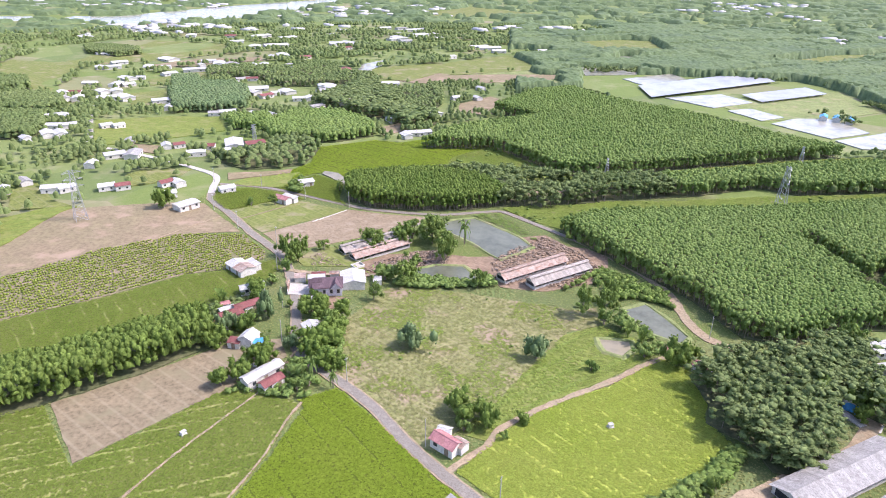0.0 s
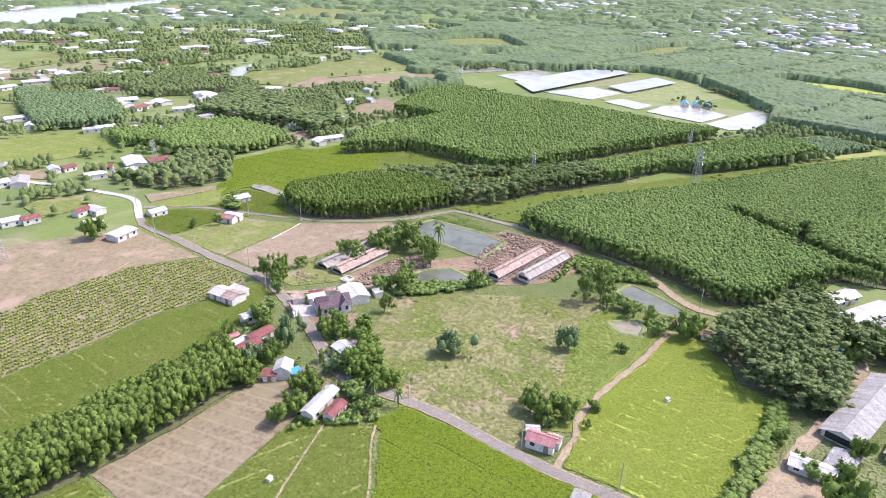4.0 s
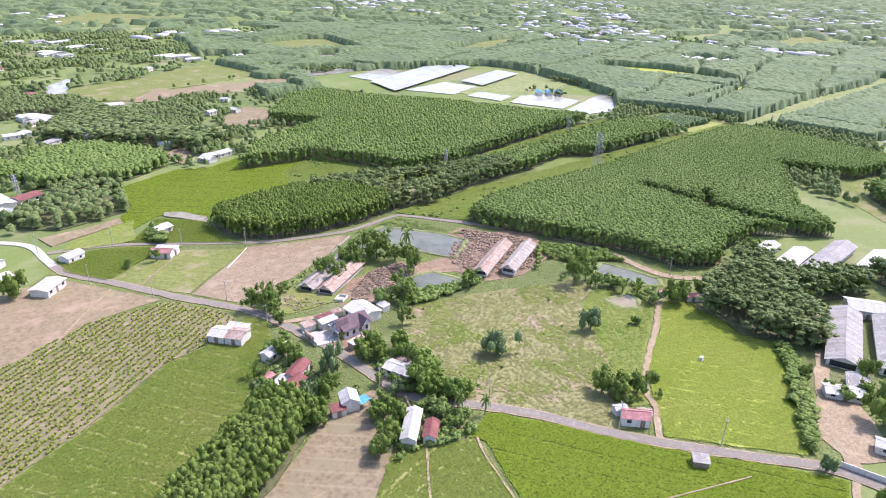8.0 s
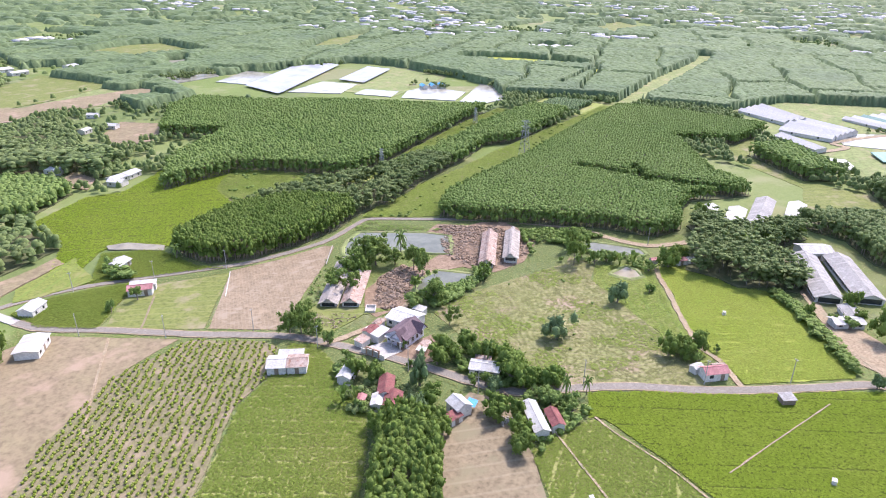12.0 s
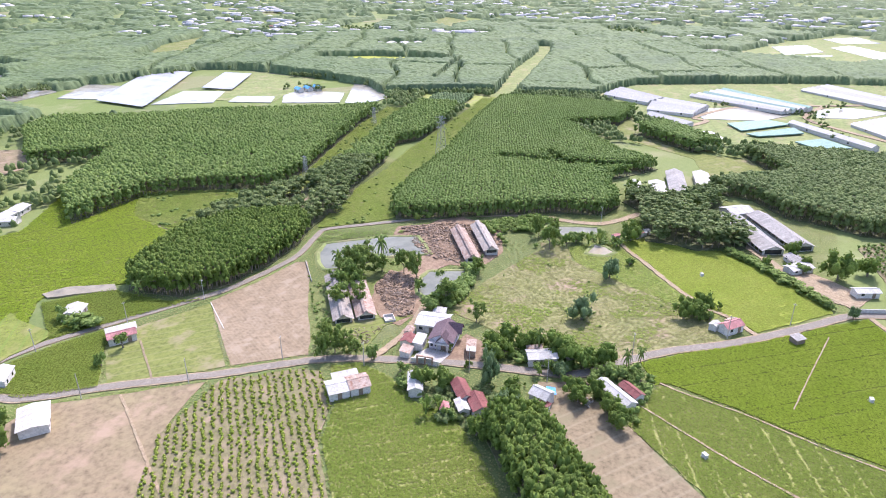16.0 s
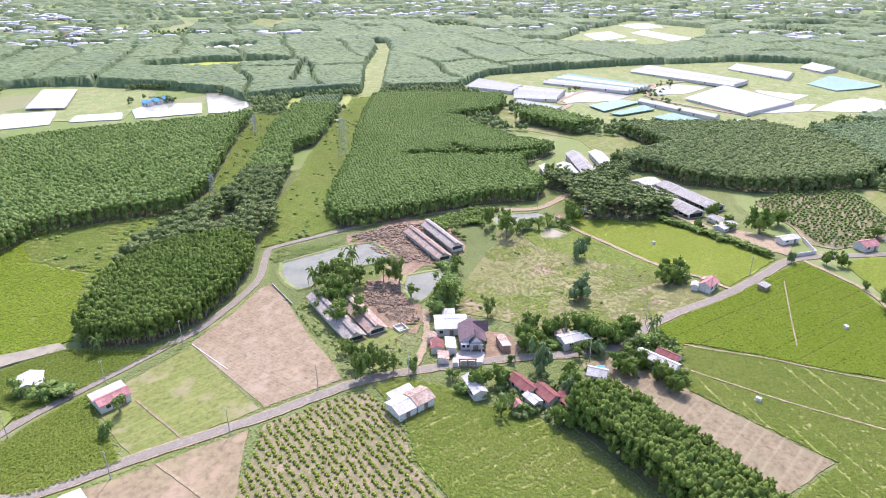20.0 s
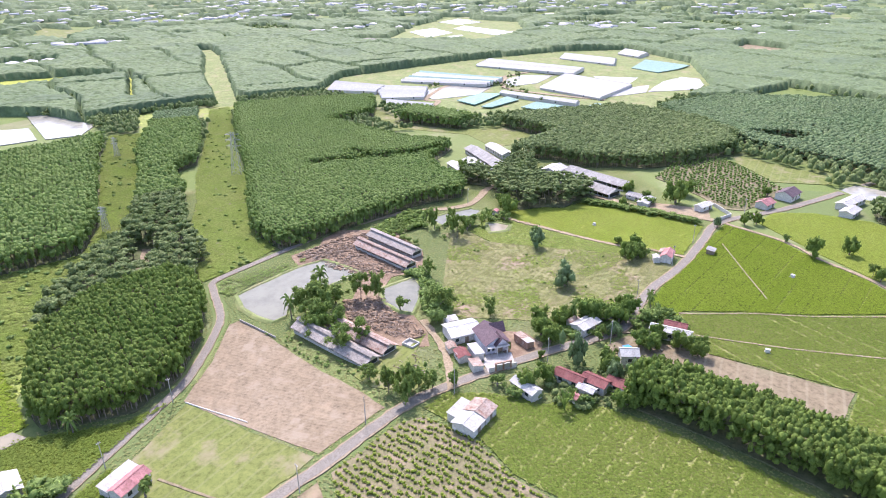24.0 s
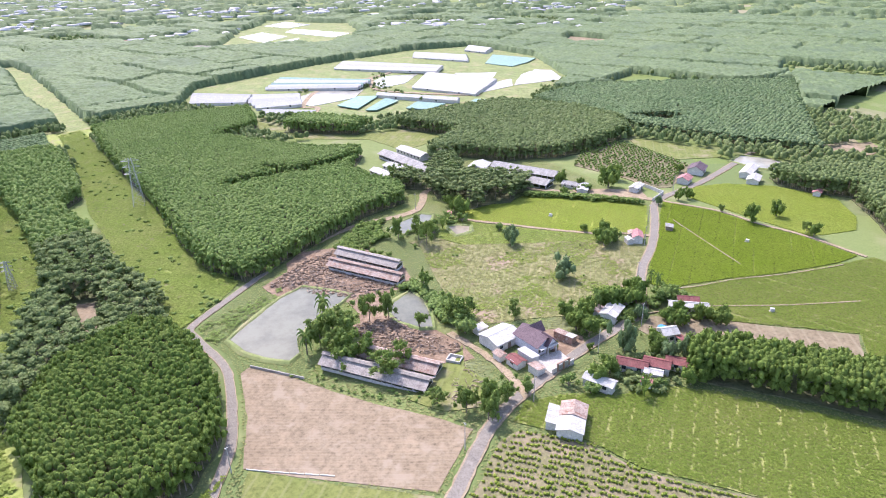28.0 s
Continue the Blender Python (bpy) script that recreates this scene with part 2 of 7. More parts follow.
PLASTER_LILAC = material("lilac plaster", (0.68, 0.66, 0.7), (0.62, 0.6, 0.66), 0.3, 2.0, bump=0.1)
BRICK_WALL = material("brick wall", (0.36, 0.22, 0.16), (0.42, 0.28, 0.2), 0.4, 4.0, c=(0.5, 0.42, 0.34), bump=0.3)
GLASS_DARK = material("dark window glass and vent shade", (0.03, 0.035, 0.04), (0.05, 0.055, 0.06), 0.5, 3.0, rough=0.1, bump=0, spec=0.6)
WOOD = material("weathered wood", (0.22, 0.16, 0.11), (0.3, 0.24, 0.18), 0.8, 5.0, bump=0.3)
STEEL = material("galvanised steel", (0.5, 0.51, 0.52), (0.42, 0.43, 0.44), 0.5, 3.0, rough=0.5, metal=0.6, bump=0)
TARP_BLUE = material("blue tarpaulin", (0.06, 0.28, 0.62), (0.1, 0.36, 0.7), 0.6, 3.0, rough=0.5, bump=0.3)
# Liner and turbid water, base paled further to carry the sky's reflection.
LINER = material("pond liner", (0.44, 0.43, 0.4), (0.47, 0.46, 0.43), 0.02, 0.05, rough=0.6, bump=0, spec=0.15)
PALE_WATER = material("pale pond water", (0.33, 0.32, 0.255), (0.345, 0.332, 0.265), 0.02, 0.1, rough=0.2, bump=0.0, spec=0.35)


# ---------------------------------------------------------------- mesh helpers
def mesh_from(name, verts, faces, mat, smooth=False):
    me = bpy.data.meshes.new(name)
    me.from_pydata([tuple(v) for v in verts], [], [tuple(f) for f in faces])
    me.materials.append(mat)
    if smooth:
        me.polygons.foreach_set("use_smooth", [True] * len(me.polygons))
    return me


def soup(name, verts, tris, mat):
    """A large triangle mesh straight from arrays."""
    me = bpy.data.meshes.new(name)
    me.vertices.add(len(verts))
    me.vertices.foreach_set("co", np.asarray(verts, dtype=np.float32).ravel())
    me.loops.add(len(tris) * 3)
    me.loops.foreach_set("vertex_index", np.asarray(tris, dtype=np.int32).ravel())
    me.polygons.add(len(tris))
    me.polygons.foreach_set("loop_start", np.arange(0, len(tris) * 3, 3, dtype=np.int32))
    me.update(calc_edges=True)
    me.materials.append(mat)
    return me


def part(name, data, material_, parent, label="", at=None):
    """Links a bmesh or a mesh as one mesh object under a thing or a part."""
    if isinstance(data, bmesh.types.BMesh):
        me = bpy.data.meshes.new(name)
        data.to_mesh(me)
        data.free()
        me.materials.append(material_)
    else:
        me = data
    ob = new(name, me)
    ob.parent = parent
    if at is not None:
        ob.matrix_basis = at
    return tagged(ob, label)


def box(bm, x0, x1, y0, y1, z0, z1):
    v = [bm.verts.new(p) for p in ((x0, y0, z0), (x1, y0, z0), (x1, y1, z0), (x0, y1, z0), (x0, y0, z1), (x1, y0, z1), (x1, y1, z1), (x0, y1, z1))]
    for f in ((0, 3, 2, 1), (4, 5, 6, 7), (0, 1, 5, 4), (1, 2, 6, 5), (2, 3, 7, 6), (3, 0, 4, 7)):
        bm.faces.new([v[i] for i in f])
    return bm


def boxed(*a):
    return box(bmesh.new(), *a)


def beam(bm, a, b, r=0.05, sides=4):
    """A thin straight bar from a to b."""
    a, b = Vector(a), Vector(b)
    q = (b - a).to_track_quat("Z", "Y").to_matrix()
    rings = []
    for p in (a, b):
        rings.append([bm.verts.new(p + q @ Vector((r * math.cos(6.2832 * i / sides), r * math.sin(6.2832 * i / sides), 0))) for i in range(sides)])
    for i in range(sides):
        bm.faces.new((rings[0][i], rings[0][(i + 1) % sides], rings[1][(i + 1) % sides], rings[1][i]))
    bm.faces.new(rings[1])
    return bm


def inside(poly, x, y):
    """Which of the points x, y lie inside the polygon."""
    hit = np.zeros(len(x), bool)
    p = np.asarray(poly, float)
    for (x0, y0), (x1, y1) in zip(p, np.roll(p, -1, 0)):
        if y0 != y1:
            hit ^= ((y0 > y) != (y1 > y)) & (x < (x1 - x0) * (y - y0) / (y1 - y0) + x0)
    return hit


def ragged(poly, step=3.0, amp=0.5):
    """The outline with its edges broken up a little."""
    out = []
    for a, b in zip(poly, poly[1:] + poly[:1]):
        a, b = Vector((*a, 0)), Vector((*b, 0))
        k = max(1, int((b - a).length / step))
        side = Vector((-(b - a).y, (b - a).x, 0)).normalized()
        for i in range(k):
            p = a.lerp(b, i / k)
            out.append(tuple((p + side * amp * noise.noise(p * 0.31))[:2]))
    return out


LAYER = [0.03]
TAKEN = []


def sheet(name, poly, mat, label, category="ground", z=None, amp=0.6, step=3.0, rise=None):
    """A patch of ground with its own surface, lying on the ground sheet with a thin edge."""
    LAYER[0] += 0.004
    z = LAYER[0] if z is None else z
    TAKEN.append(poly)
    pts = ragged(poly, step, amp)
    bm = bmesh.new()
    top = [bm.verts.new((x, y, z)) for x, y in pts]
    low = [bm.verts.new((x, y, z - 0.6)) for x, y in pts]
    for i in range(len(pts)):
        bm.faces.new((low[i], low[(i + 1) % len(pts)], top[(i + 1) % len(pts)], top[i]))
    f = bm.faces.new(top)
    f.normal_update()
    if f.normal.z < 0:
        bmesh.ops.reverse_faces(bm, faces=bm.faces[:])
    bmesh.ops.triangulate(bm, faces=[f])
    me = bpy.data.meshes.new(name)
    bm.to_mesh(me)
    bm.free()
    me.materials.append(mat)
    return tagged(new(name, me), label, category, kind="structure")


def smooth_line(pts, n=6):
    """Catmull-Rom points along a line."""
    p = [Vector((*q, 0)) for q in pts]
    p = [p[0] * 2 - p[1]] + p + [p[-1] * 2 - p[-2]]
    out = []
    for i in range(1, len(p) - 2):
        for k in range(n):
            t = k / n
            out.append(0.5 * ((2 * p[i]) + (p[i + 1] - p[i - 1]) * t + (2 * p[i - 1] - 5 * p[i] + 4 * p[i + 1] - p[i + 2]) * t * t
                              + (3 * p[i] - p[i - 1] - 3 * p[i + 1] + p[i + 2]) * t ** 3))
    out.append(p[-2])
    return out


def ribbon(name, pts, width, mat, label, category, z=0.2, amp=0.15, structure=True):
    line = smooth_line(pts)
    bm = bmesh.new()
    rings = []
    for i, q in enumerate(line):
        d = line[min(i + 1, len(line) - 1)] - line[max(i - 1, 0)]
        s = Vector((-d.y, d.x, 0)).normalized()
        wl, wr = (width / 2 + amp * noise.noise(q * 0.37 + Vector((k, 0, 0))) for k in (0, 9))
        a, b = q + s * wl, q - s * wr
        rings.append([bm.verts.new((a.x, a.y, z - 0.6)), bm.verts.new((a.x, a.y, z)), bm.verts.new((b.x, b.y, z)), bm.verts.new((b.x, b.y, z - 0.6))])
    for r, s in zip(rings, rings[1:]):
        for i in range(3):
            bm.faces.new((r[i + 1], r[i], s[i], s[i + 1]))
    me = bpy.data.meshes.new(name)
    bm.to_mesh(me)
    bm.free()
    me.materials.append(mat)
    return tagged(new(name, me), label, category, kind="structure" if structure else "")


# ---------------------------------------------------------------- foliage
def ico(sub):
    bm = bmesh.new()
    bmesh.ops.create_icosphere(bm, subdivisions=sub, radius=1.0)
    bm.verts.ensure_lookup_table()
    v = np.array([q.co[:] for q in bm.verts])
    f = np.array([[q.index for q in g.verts] for g in bm.faces])
    bm.free()
    return v, f


ICO = {k: ico(k) for k in (1, 2)}


def crown(rng, sub=1, lobes=1, leaves=0, leaf=0.3, squash=1.1, spread=0.5, lobe=(0.42, 0.68)):
    """One crown about 1 in radius: uneven lobes with leaf tufts standing out of them."""
    vs, fs, n = [], [], 0
    for k in range(lobes):
        v, f = ICO[sub]
        r = 1.0 if lobes == 1 else rng.uniform(*lobe)
        c = np.zeros(3) if lobes == 1 else rng.normal(0, spread * 0.62, 3) * (1, 1, squash * 0.8)
        w = v * r * rng.uniform(0.62, 1.25, (len(v), 1)) * (1, 1, squash) + c
        vs.append(w)
        fs.append(f + n)
        n += len(w)
    if leaves:
        base = np.concatenate(vs)
        p = base[rng.integers(0, len(base), leaves)] * rng.uniform(0.9, 1.12, (leaves, 1)) + rng.normal(0, 0.07, (leaves, 3))
        a, b = rng.normal(0, 1, (leaves, 3)), rng.normal(0, 1, (leaves, 3))
        a /= np.linalg.norm(a, axis=1)[:, None]
        b -= a * (a * b).sum(1)[:, None]
        b /= np.linalg.norm(b, axis=1)[:, None]
        s = leaf * rng.uniform(0.6, 1.3, (leaves, 1))
        quad = np.stack([p - a * s, p + b * s * 0.6, p + a * s, p - b * s * 0.6], 1).reshape(-1, 3)
        i = np.arange(leaves)[:, None] * 4 + n
        vs.append(quad)
        fs.append(np.concatenate([i + (0, 1, 2), i + (0, 2, 3)]))
    return np.concatenate(vs), np.concatenate(fs)


def scatter(points, variants, size, height, low, rng, uneven=1.0):
    """Copies of the crown variants at the points, joined into arrays."""
    vs, fs, n = [], [], 0
    which = rng.integers(0, len(variants), len(points))
    for k, (v, f) in enumerate(variants):
        p = points[which == k]
        if not len(p):
            continue
        a = rng.uniform(0, 6.283, len(p))
        s = size * rng.uniform(0.8, 1.2, len(p))
        h = height * (1 + uneven * rng.uniform(-0.14, 0.12, len(p)))
        ca, sa = np.cos(a)[:, None] * s[:, None], np.sin(a)[:, None] * s[:, None]
        x = v[:, 0] * ca - v[:, 1] * sa + p[:, 0:1]
        y = v[:, 0] * sa + v[:, 1] * ca + p[:, 1:2]
        half = (h - low) / 2
        z = v[:, 2] * half[:, None] / np.abs(v[:, 2]).max() + (low + half)[:, None]
        vs.append(np.stack([x, y, z], -1).reshape(-1, 3))
        fs.append((f[None] + (np.arange(len(p)) * len(v))[:, None, None] + n).reshape(-1, 3))
        n += len(v) * len(p)
    return np.concatenate(vs), np.concatenate(fs)


def grid_in(poly, dx, dy, angle, jitter, rng, holes=(), keep=1.0):
    p = np.asarray(poly, float)
    c, r = p.mean(0), np.linalg.norm(p - p.mean(0), axis=1).max()
    x, y = np.meshgrid(np.arange(-r, r, dx), np.arange(-r, r, dy))
    x, y = x.ravel() + rng.uniform(-jitter, jitter, x.size) * dx, y.ravel() + rng.uniform(-jitter, jitter, y.size) * dy
    ca, sa = math.cos(radians(angle)), math.sin(radians(angle))
    x, y = x * ca - y * sa + c[0], x * sa + y * ca + c[1]
    k = inside(poly, x, y) & (rng.random(len(x)) < keep)
    for h in holes:
        k &= ~inside(h, x, y)
    return np.stack([x[k], y[k]], 1)


RNG = np.random.default_rng(4)


def tuft(lobes, leaves, leaf, sub=1, spread=0.5, lobe=(0.42, 0.68)):
    """A crown without its hidden underside."""
    v, f = crown(RNG, sub, lobes, leaves, leaf, 1.1, spread, lobe)
    return v, f[v[f][:, :, 2].mean(1) > -0.2]


FINE = [tuft(3, 70, 0.26) for _ in range(6)]
RICH = [tuft(13, 170, 0.16, 1, 0.85, (0.22, 0.42)) for _ in range(6)]
MID = [tuft(1, 30, 0.36) for _ in range(8)]
COARSE = [tuft(1, 12, 0.45) for _ in range(8)]
def peak(tufts, tip):
    """A small pointed crown with tufts of leaves standing out of it."""
    rings = [[(r * rad * math.cos(a), r * rad * math.sin(a), z + RNG.uniform(-0.14, 0.14)) for i in range(6) for a, r in ((6.283 * (i + 0.5 * k) / 6, RNG.uniform(0.7, 1.25)),)]
             for k, (rad, z) in enumerate(((0.95, -0.75), (0.66, 0.35)))]
    v = np.array([p for g in rings for p in g] + [(RNG.normal(0, 0.15), RNG.normal(0, 0.15), tip)])
    f = [t for i in range(6) for t in ((i, (i + 1) % 6, 6 + i), ((i + 1) % 6, 6 + (i + 1) % 6, 6 + i), (6 + i, 6 + (i + 1) % 6, 12))]
    leaf = []
    for i in range(tufts):
        a, r = RNG.uniform(0, 6.283), RNG.uniform(0.1, 1.05)
        c = np.array((r * math.cos(a), r * math.sin(a), tip - 1.25 * r + RNG.uniform(0, 0.2)))
        d = RNG.uniform(-1, 1, (2, 3)) * (0.36, 0.36, 0.26)
        leaf += [c - d[0], c + d[1], c + d[0], c - d[1]]
        f += [(13 + 4 * i, 14 + 4 * i, 15 + 4 * i), (13 + 4 * i, 15 + 4 * i, 16 + 4 * i)]
    return np.concatenate([v, leaf]), np.array(f)


DOME = [peak(4, 0.95) for _ in range(12)]
PEAK = [peak(16, 0.92) for _ in range(12)]
FAR = []
for _ in range(10):
    ring = [(r * math.cos(a), r * math.sin(a), z) for n, rad, z in ((7, 1.0, -1.0), (5, 0.75, 0.35)) for i in range(n) for a, r in ((6.283 * i / n, rad * RNG.uniform(0.75, 1.2)),)]
    v = np.array(ring + [(RNG.normal(0, 0.2), RNG.normal(0, 0.2), 1.0)])
    v[:, 2] += RNG.uniform(-0.2, 0.2, len(v))
    f = [(0, 1, 7), (1, 8, 7), (1, 2, 8), (2, 9, 8), (2, 3, 9), (3, 4, 9), (4, 10, 9), (4, 5, 10), (5, 6, 10), (6, 11, 10), (6, 0, 11), (0, 7, 11), (7, 8, 12), (8, 9, 12), (9, 10, 12), (10, 11, 12), (11, 7, 12)]
    FAR.append((v, np.array(f)))


def plantation(label, poly, spacing=2.9, size=1.75, height=8.5, low=3.0, angle=25, mat=LEAF, kinds=MID, holes=(), trunks=True, jitter=0.22, keep=0.985, thick=1.25,
               floor=True, name="plantation"):
    """A block of planted trees in rows: crowns and trunks in one mass of leaves, over a darker floor."""
    rng = np.random.default_rng(int(abs(poly[0][0]) * 7 + abs(poly[0][1])))
    pts = grid_in(poly, spacing, spacing, angle, jitter, rng, holes, keep)
    deep = np.ones(len(pts), bool)
    for a in np.arange(0, 6.28, 0.785):
        deep &= inside(poly, pts[:, 0] + 3.2 * math.cos(a), pts[:, 1] + 3.2 * math.sin(a))
        for h in holes:
            deep &= ~inside(h, pts[:, 0] + 3.2 * math.cos(a), pts[:, 1] + 3.2 * math.sin(a))
    v, f = scatter(pts[deep], kinds, size * 1.15, height, height - max(1.15, size * thick), rng, 0.4 if thick < 1.5 else 0.8) if deep.any() else (np.zeros((0, 3)), np.zeros((0, 3), int))
    rim_kinds = MID if kinds is PEAK or (kinds is DOME and trunks) else kinds
    v2, f2 = scatter(pts[~deep], rim_kinds, size * 1.1, height * 0.98, low + (height - low) * 0.6, rng)
    v, f = np.concatenate([v, v2]), np.concatenate([f, f2 + len(v)])
    rim = np.repeat(pts[~deep], 3 if thick > 2.5 else 1, axis=0)
    rim = rim + rng.normal(0, 0.6, rim.shape)
    if len(rim):
        for lo, hi in ((0.15, 0.5), (0.4, 0.78)):
            v2, f2 = scatter(rim + rng.normal(0, 0.3, rim.shape), rim_kinds, size * 1.05, low + (height - low) * hi, low * lo + (height - low) * (hi - 0.34), rng, 2.0)
            v, f = np.concatenate([v, v2]), np.concatenate([f, f2 + len(v)])
    ob = tagged(new(name, soup(name, v, f, mat)), label, "trees", kind="stuff")
    if trunks:
        r = 0.12
        sq = np.array([(r, 0, 0), (0, r, 0), (-r, 0, 0), (0, -r, 0), (r, 0, low + 1.5), (0, r, low + 1.5), (-r, 0, low + 1.5), (0, -r, low + 1.5)])
        tf = np.array([(0, 1, 5), (0, 5, 4), (1, 2, 6), (1, 6, 5), (2, 3, 7), (2, 7, 6), (3, 0, 4), (3, 4, 7)])
        tv = (sq[None] + np.concatenate([pts, np.zeros((len(pts), 1))], 1)[:, None]).reshape(-1, 3)
        part("trunks", soup("trunks", tv, (tf[None] + (np.arange(len(pts)) * 8)[:, None, None]).reshape(-1, 3), BARK), BARK, ob)
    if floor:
        sheet("ground_under_trees", poly, FOREST_FLOOR, "dark green-brown floor under the plantation trees")
    return ob


def leaf_clumps(p, r, h, rng):
    """Low clumps of four spreading leaves at each point."""
    k, n = 4, len(p)
    a = rng.uniform(0, 6.283, (n, 1)) + np.arange(k) * 1.571 + rng.uniform(-0.4, 0.4, (n, k))
    rr, hh = r * rng.uniform(0.7, 1.3, (n, k)), h * rng.uniform(0.75, 1.25, (n, k))
    d = np.stack([np.cos(a), np.sin(a)], -1)
    s = np.stack([-d[..., 1], d[..., 0]], -1)
    base = p[:, None, :]

    def at(along, side, z):
        xy = base + d * (along * rr)[..., None] + s * (side * rr)[..., None]
        return np.concatenate([xy, (z * hh)[..., None]], -1)
    quad = np.stack([at(0.0, 0, 0.8), at(0.6, 0.5, 1.0), at(1.25, 0, 0.75), at(0.6, -0.5, 0.95)], 2).reshape(-1, 3)
    i = np.arange(n * k)[:, None] * 4
    f = np.concatenate([i + (0, 1, 2), i + (0, 2, 3)])
    return quad, f


def crop(name, label, poly, row=0.9, step=0.6, angle=0, h=0.55, r=0.42, mat=CROP, bed=CROP_BED, holes=(), lanes=None, keep=0.97, category="crop", lay=True):
    """Rows of leafy plants; lanes: (degrees, pitch, width) of bare strips left between the beds."""
    rng = np.random.default_rng(int(abs(poly[0][0]) * 3 + abs(poly[0][1]) * 5) + 1)
    p = grid_in(poly, step, row, angle, 0.3, rng, holes, keep)
    if lanes:
        a = radians(lanes[0])
        u = -p[:, 0] * math.sin(a) + p[:, 1] * math.cos(a) + 0.15 * np.sin(p[:, 0] * 0.1)
        p = p[(u % lanes[1]) > lanes[2]]
    quad, f = leaf_clumps(p, r, h, rng)
    ob = tagged(new(name, soup(name, quad, f, mat)), label, category, kind="stuff")
    if lay:
        sheet("field", poly, bed, "worked green bed under the crop", z=None)
    return ob

# ---------------------------------------------------------------- ground, roads and fields
bm = bmesh.new()
cuts = [-4500, -3000, -2000, -1400, -1000, -700, -500, -350] + list(range(-250, 621, 8)) + [700, 850, 1050, 1400, 2000, 3000, 4500]
grid = [[bm.verts.new((x, y, -0.1)) for x in cuts] for y in cuts]
for r0, r1 in zip(grid, grid[1:]):
    for i in range(len(cuts) - 1):
        bm.faces.new((r0[i], r0[i + 1], r1[i + 1], r1[i]))
me = bpy.data.meshes.new("ground")
bm.to_mesh(me)
bm.free()
me.materials.append(ROUGH_GROUND)
tagged(new("ground", me), "flat farmland with rough green grass and bare patches", "ground", kind="structure")

ROAD = [(64, -40), (50, 0), (41, 27), (35, 47), (31, 70), (26, 82), (17, 91), (8, 100), (0, 108.5), (-8, 118), (-16, 129.5), (-26, 140), (-33, 146), (-39, 152.5),
        (-42, 162), (-44, 172), (-47, 184), (-51, 196), (-55.5, 209), (-61, 219), (-69, 229), (-78, 240), (-91, 258), (-104, 274), (-108, 284)]
ribbon("road_verge", ROAD, 3.5, DIRT, "dusty earth verge along the asphalt road", "road verge", z=0.16, amp=0.5)
ribbon("road", ROAD, 2.6, ASPHALT, "narrow worn grey asphalt village road", "road", z=0.2)
NW = [(-108, 284), (-110, 292), (-115, 310), (-131, 323), (-152, 336), (-177, 349), (-200, 361), (-214, 387), (-240, 439), (-260, 484), (-263, 517)]
ribbon("road", NW, 3.0, CONCRETE, "pale concrete lane to the village", "road", z=0.19)
BRANCH = [(-109, 298), (-95, 296.5), (-83, 293), (-73, 288), (-62, 282), (-49, 275), (-37, 269), (-25, 266), (-13, 264), (-4, 263.5), (6, 265.5), (14, 267.5), (20, 268.5),
          (24, 266), (31, 258), (44, 243), (55, 230)]
ribbon("road_verge", BRANCH, 2.6, DIRT, "earth verge along the lane", "road verge", z=0.15, amp=0.35)
ribbon("road", BRANCH, 2.1, ASPHALT, "narrow grey lane between field and plantation", "road", z=0.19)
ribbon("track", [(55, 230), (62, 217), (68, 205), (71, 193), (71, 182), (72, 172), (76, 165), (85, 158.5), (92, 154), (101, 140), (101, 130)], 3.2, DIRT,
       "dirt track along the plantation edge", "track", z=0.17, amp=0.5)
ribbon("track", [(2, 108), (6, 112), (11, 117), (13, 122), (21, 129.5), (29, 136), (40, 144), (50, 152), (58, 157)], 1.7, DIRT, "narrow dirt path between the fields", "track",
       z=0.24, amp=0.5)
ribbon("track", [(28, 76), (36, 83), (43, 91), (55, 100), (69, 109), (88, 119), (101, 131)], 3.6, DIRT, "farmyard dirt track beside the sheds", "track", z=0.18, amp=0.9)

sheet("field", [(-45, 268), (-28, 263), (-9, 260.5), (-7, 257), (-17, 249.5), (-37, 236.5), (-50, 227), (-59, 222), (-72, 238)], SOIL,
      "bare raked brown earth field with faint furrows", "field")
sheet("field", [(-46, 267), (-73, 239), (-93, 260.5), (-79, 275), (-67, 277)], LAWN, "short mown green field with dry patches", "field")
sheet("field", [(-106, 270), (-81, 239), (-99, 235), (-117, 223), (-124, 218), (-149, 196), (-177, 240), (-160, 260), (-120, 270)], SOIL_SW,
      "fallow brown field with dry grass", "field")
sheet("field", [(-95, 129), (-79, 141), (-66, 152), (-56, 160), (-46, 160), (-42, 151), (-47, 146), (-51, 140), (-55, 135), (-69, 120), (-79, 109)], SOIL_PLOTS,
      "dry brown field ruled with pale lines", "field")
sheet("meadow", [(-21, 194), (-13, 195.5), (6, 192.5), (39, 183), (45, 185), (44, 174), (33, 170), (30, 163), (20, 147), (12, 131), (4, 121), (0, 114.5), (-4, 115.5), (-12.5, 126.5),
                 (-22.5, 139), (-31, 147), (-33, 164), (-24, 184)], GRASS, "rough meadow with dry grass patches", "meadow")
sheet("meadow", [(32, 168), (44, 174), (52, 167), (56, 159), (38, 144), (27, 136), (21, 130), (12, 118), (4, 121), (12, 131), (20, 147)], FIELD_GREEN,
      "green strip of short grass beside the path", "meadow")
sheet("clearing", [(37, 243), (48, 226), (52, 213), (36, 198), (17, 200), (13, 208), (15, 220), (22, 228), (26, 240)], RED_EARTH, "churned red-brown earth round the sheds", "bare ground")
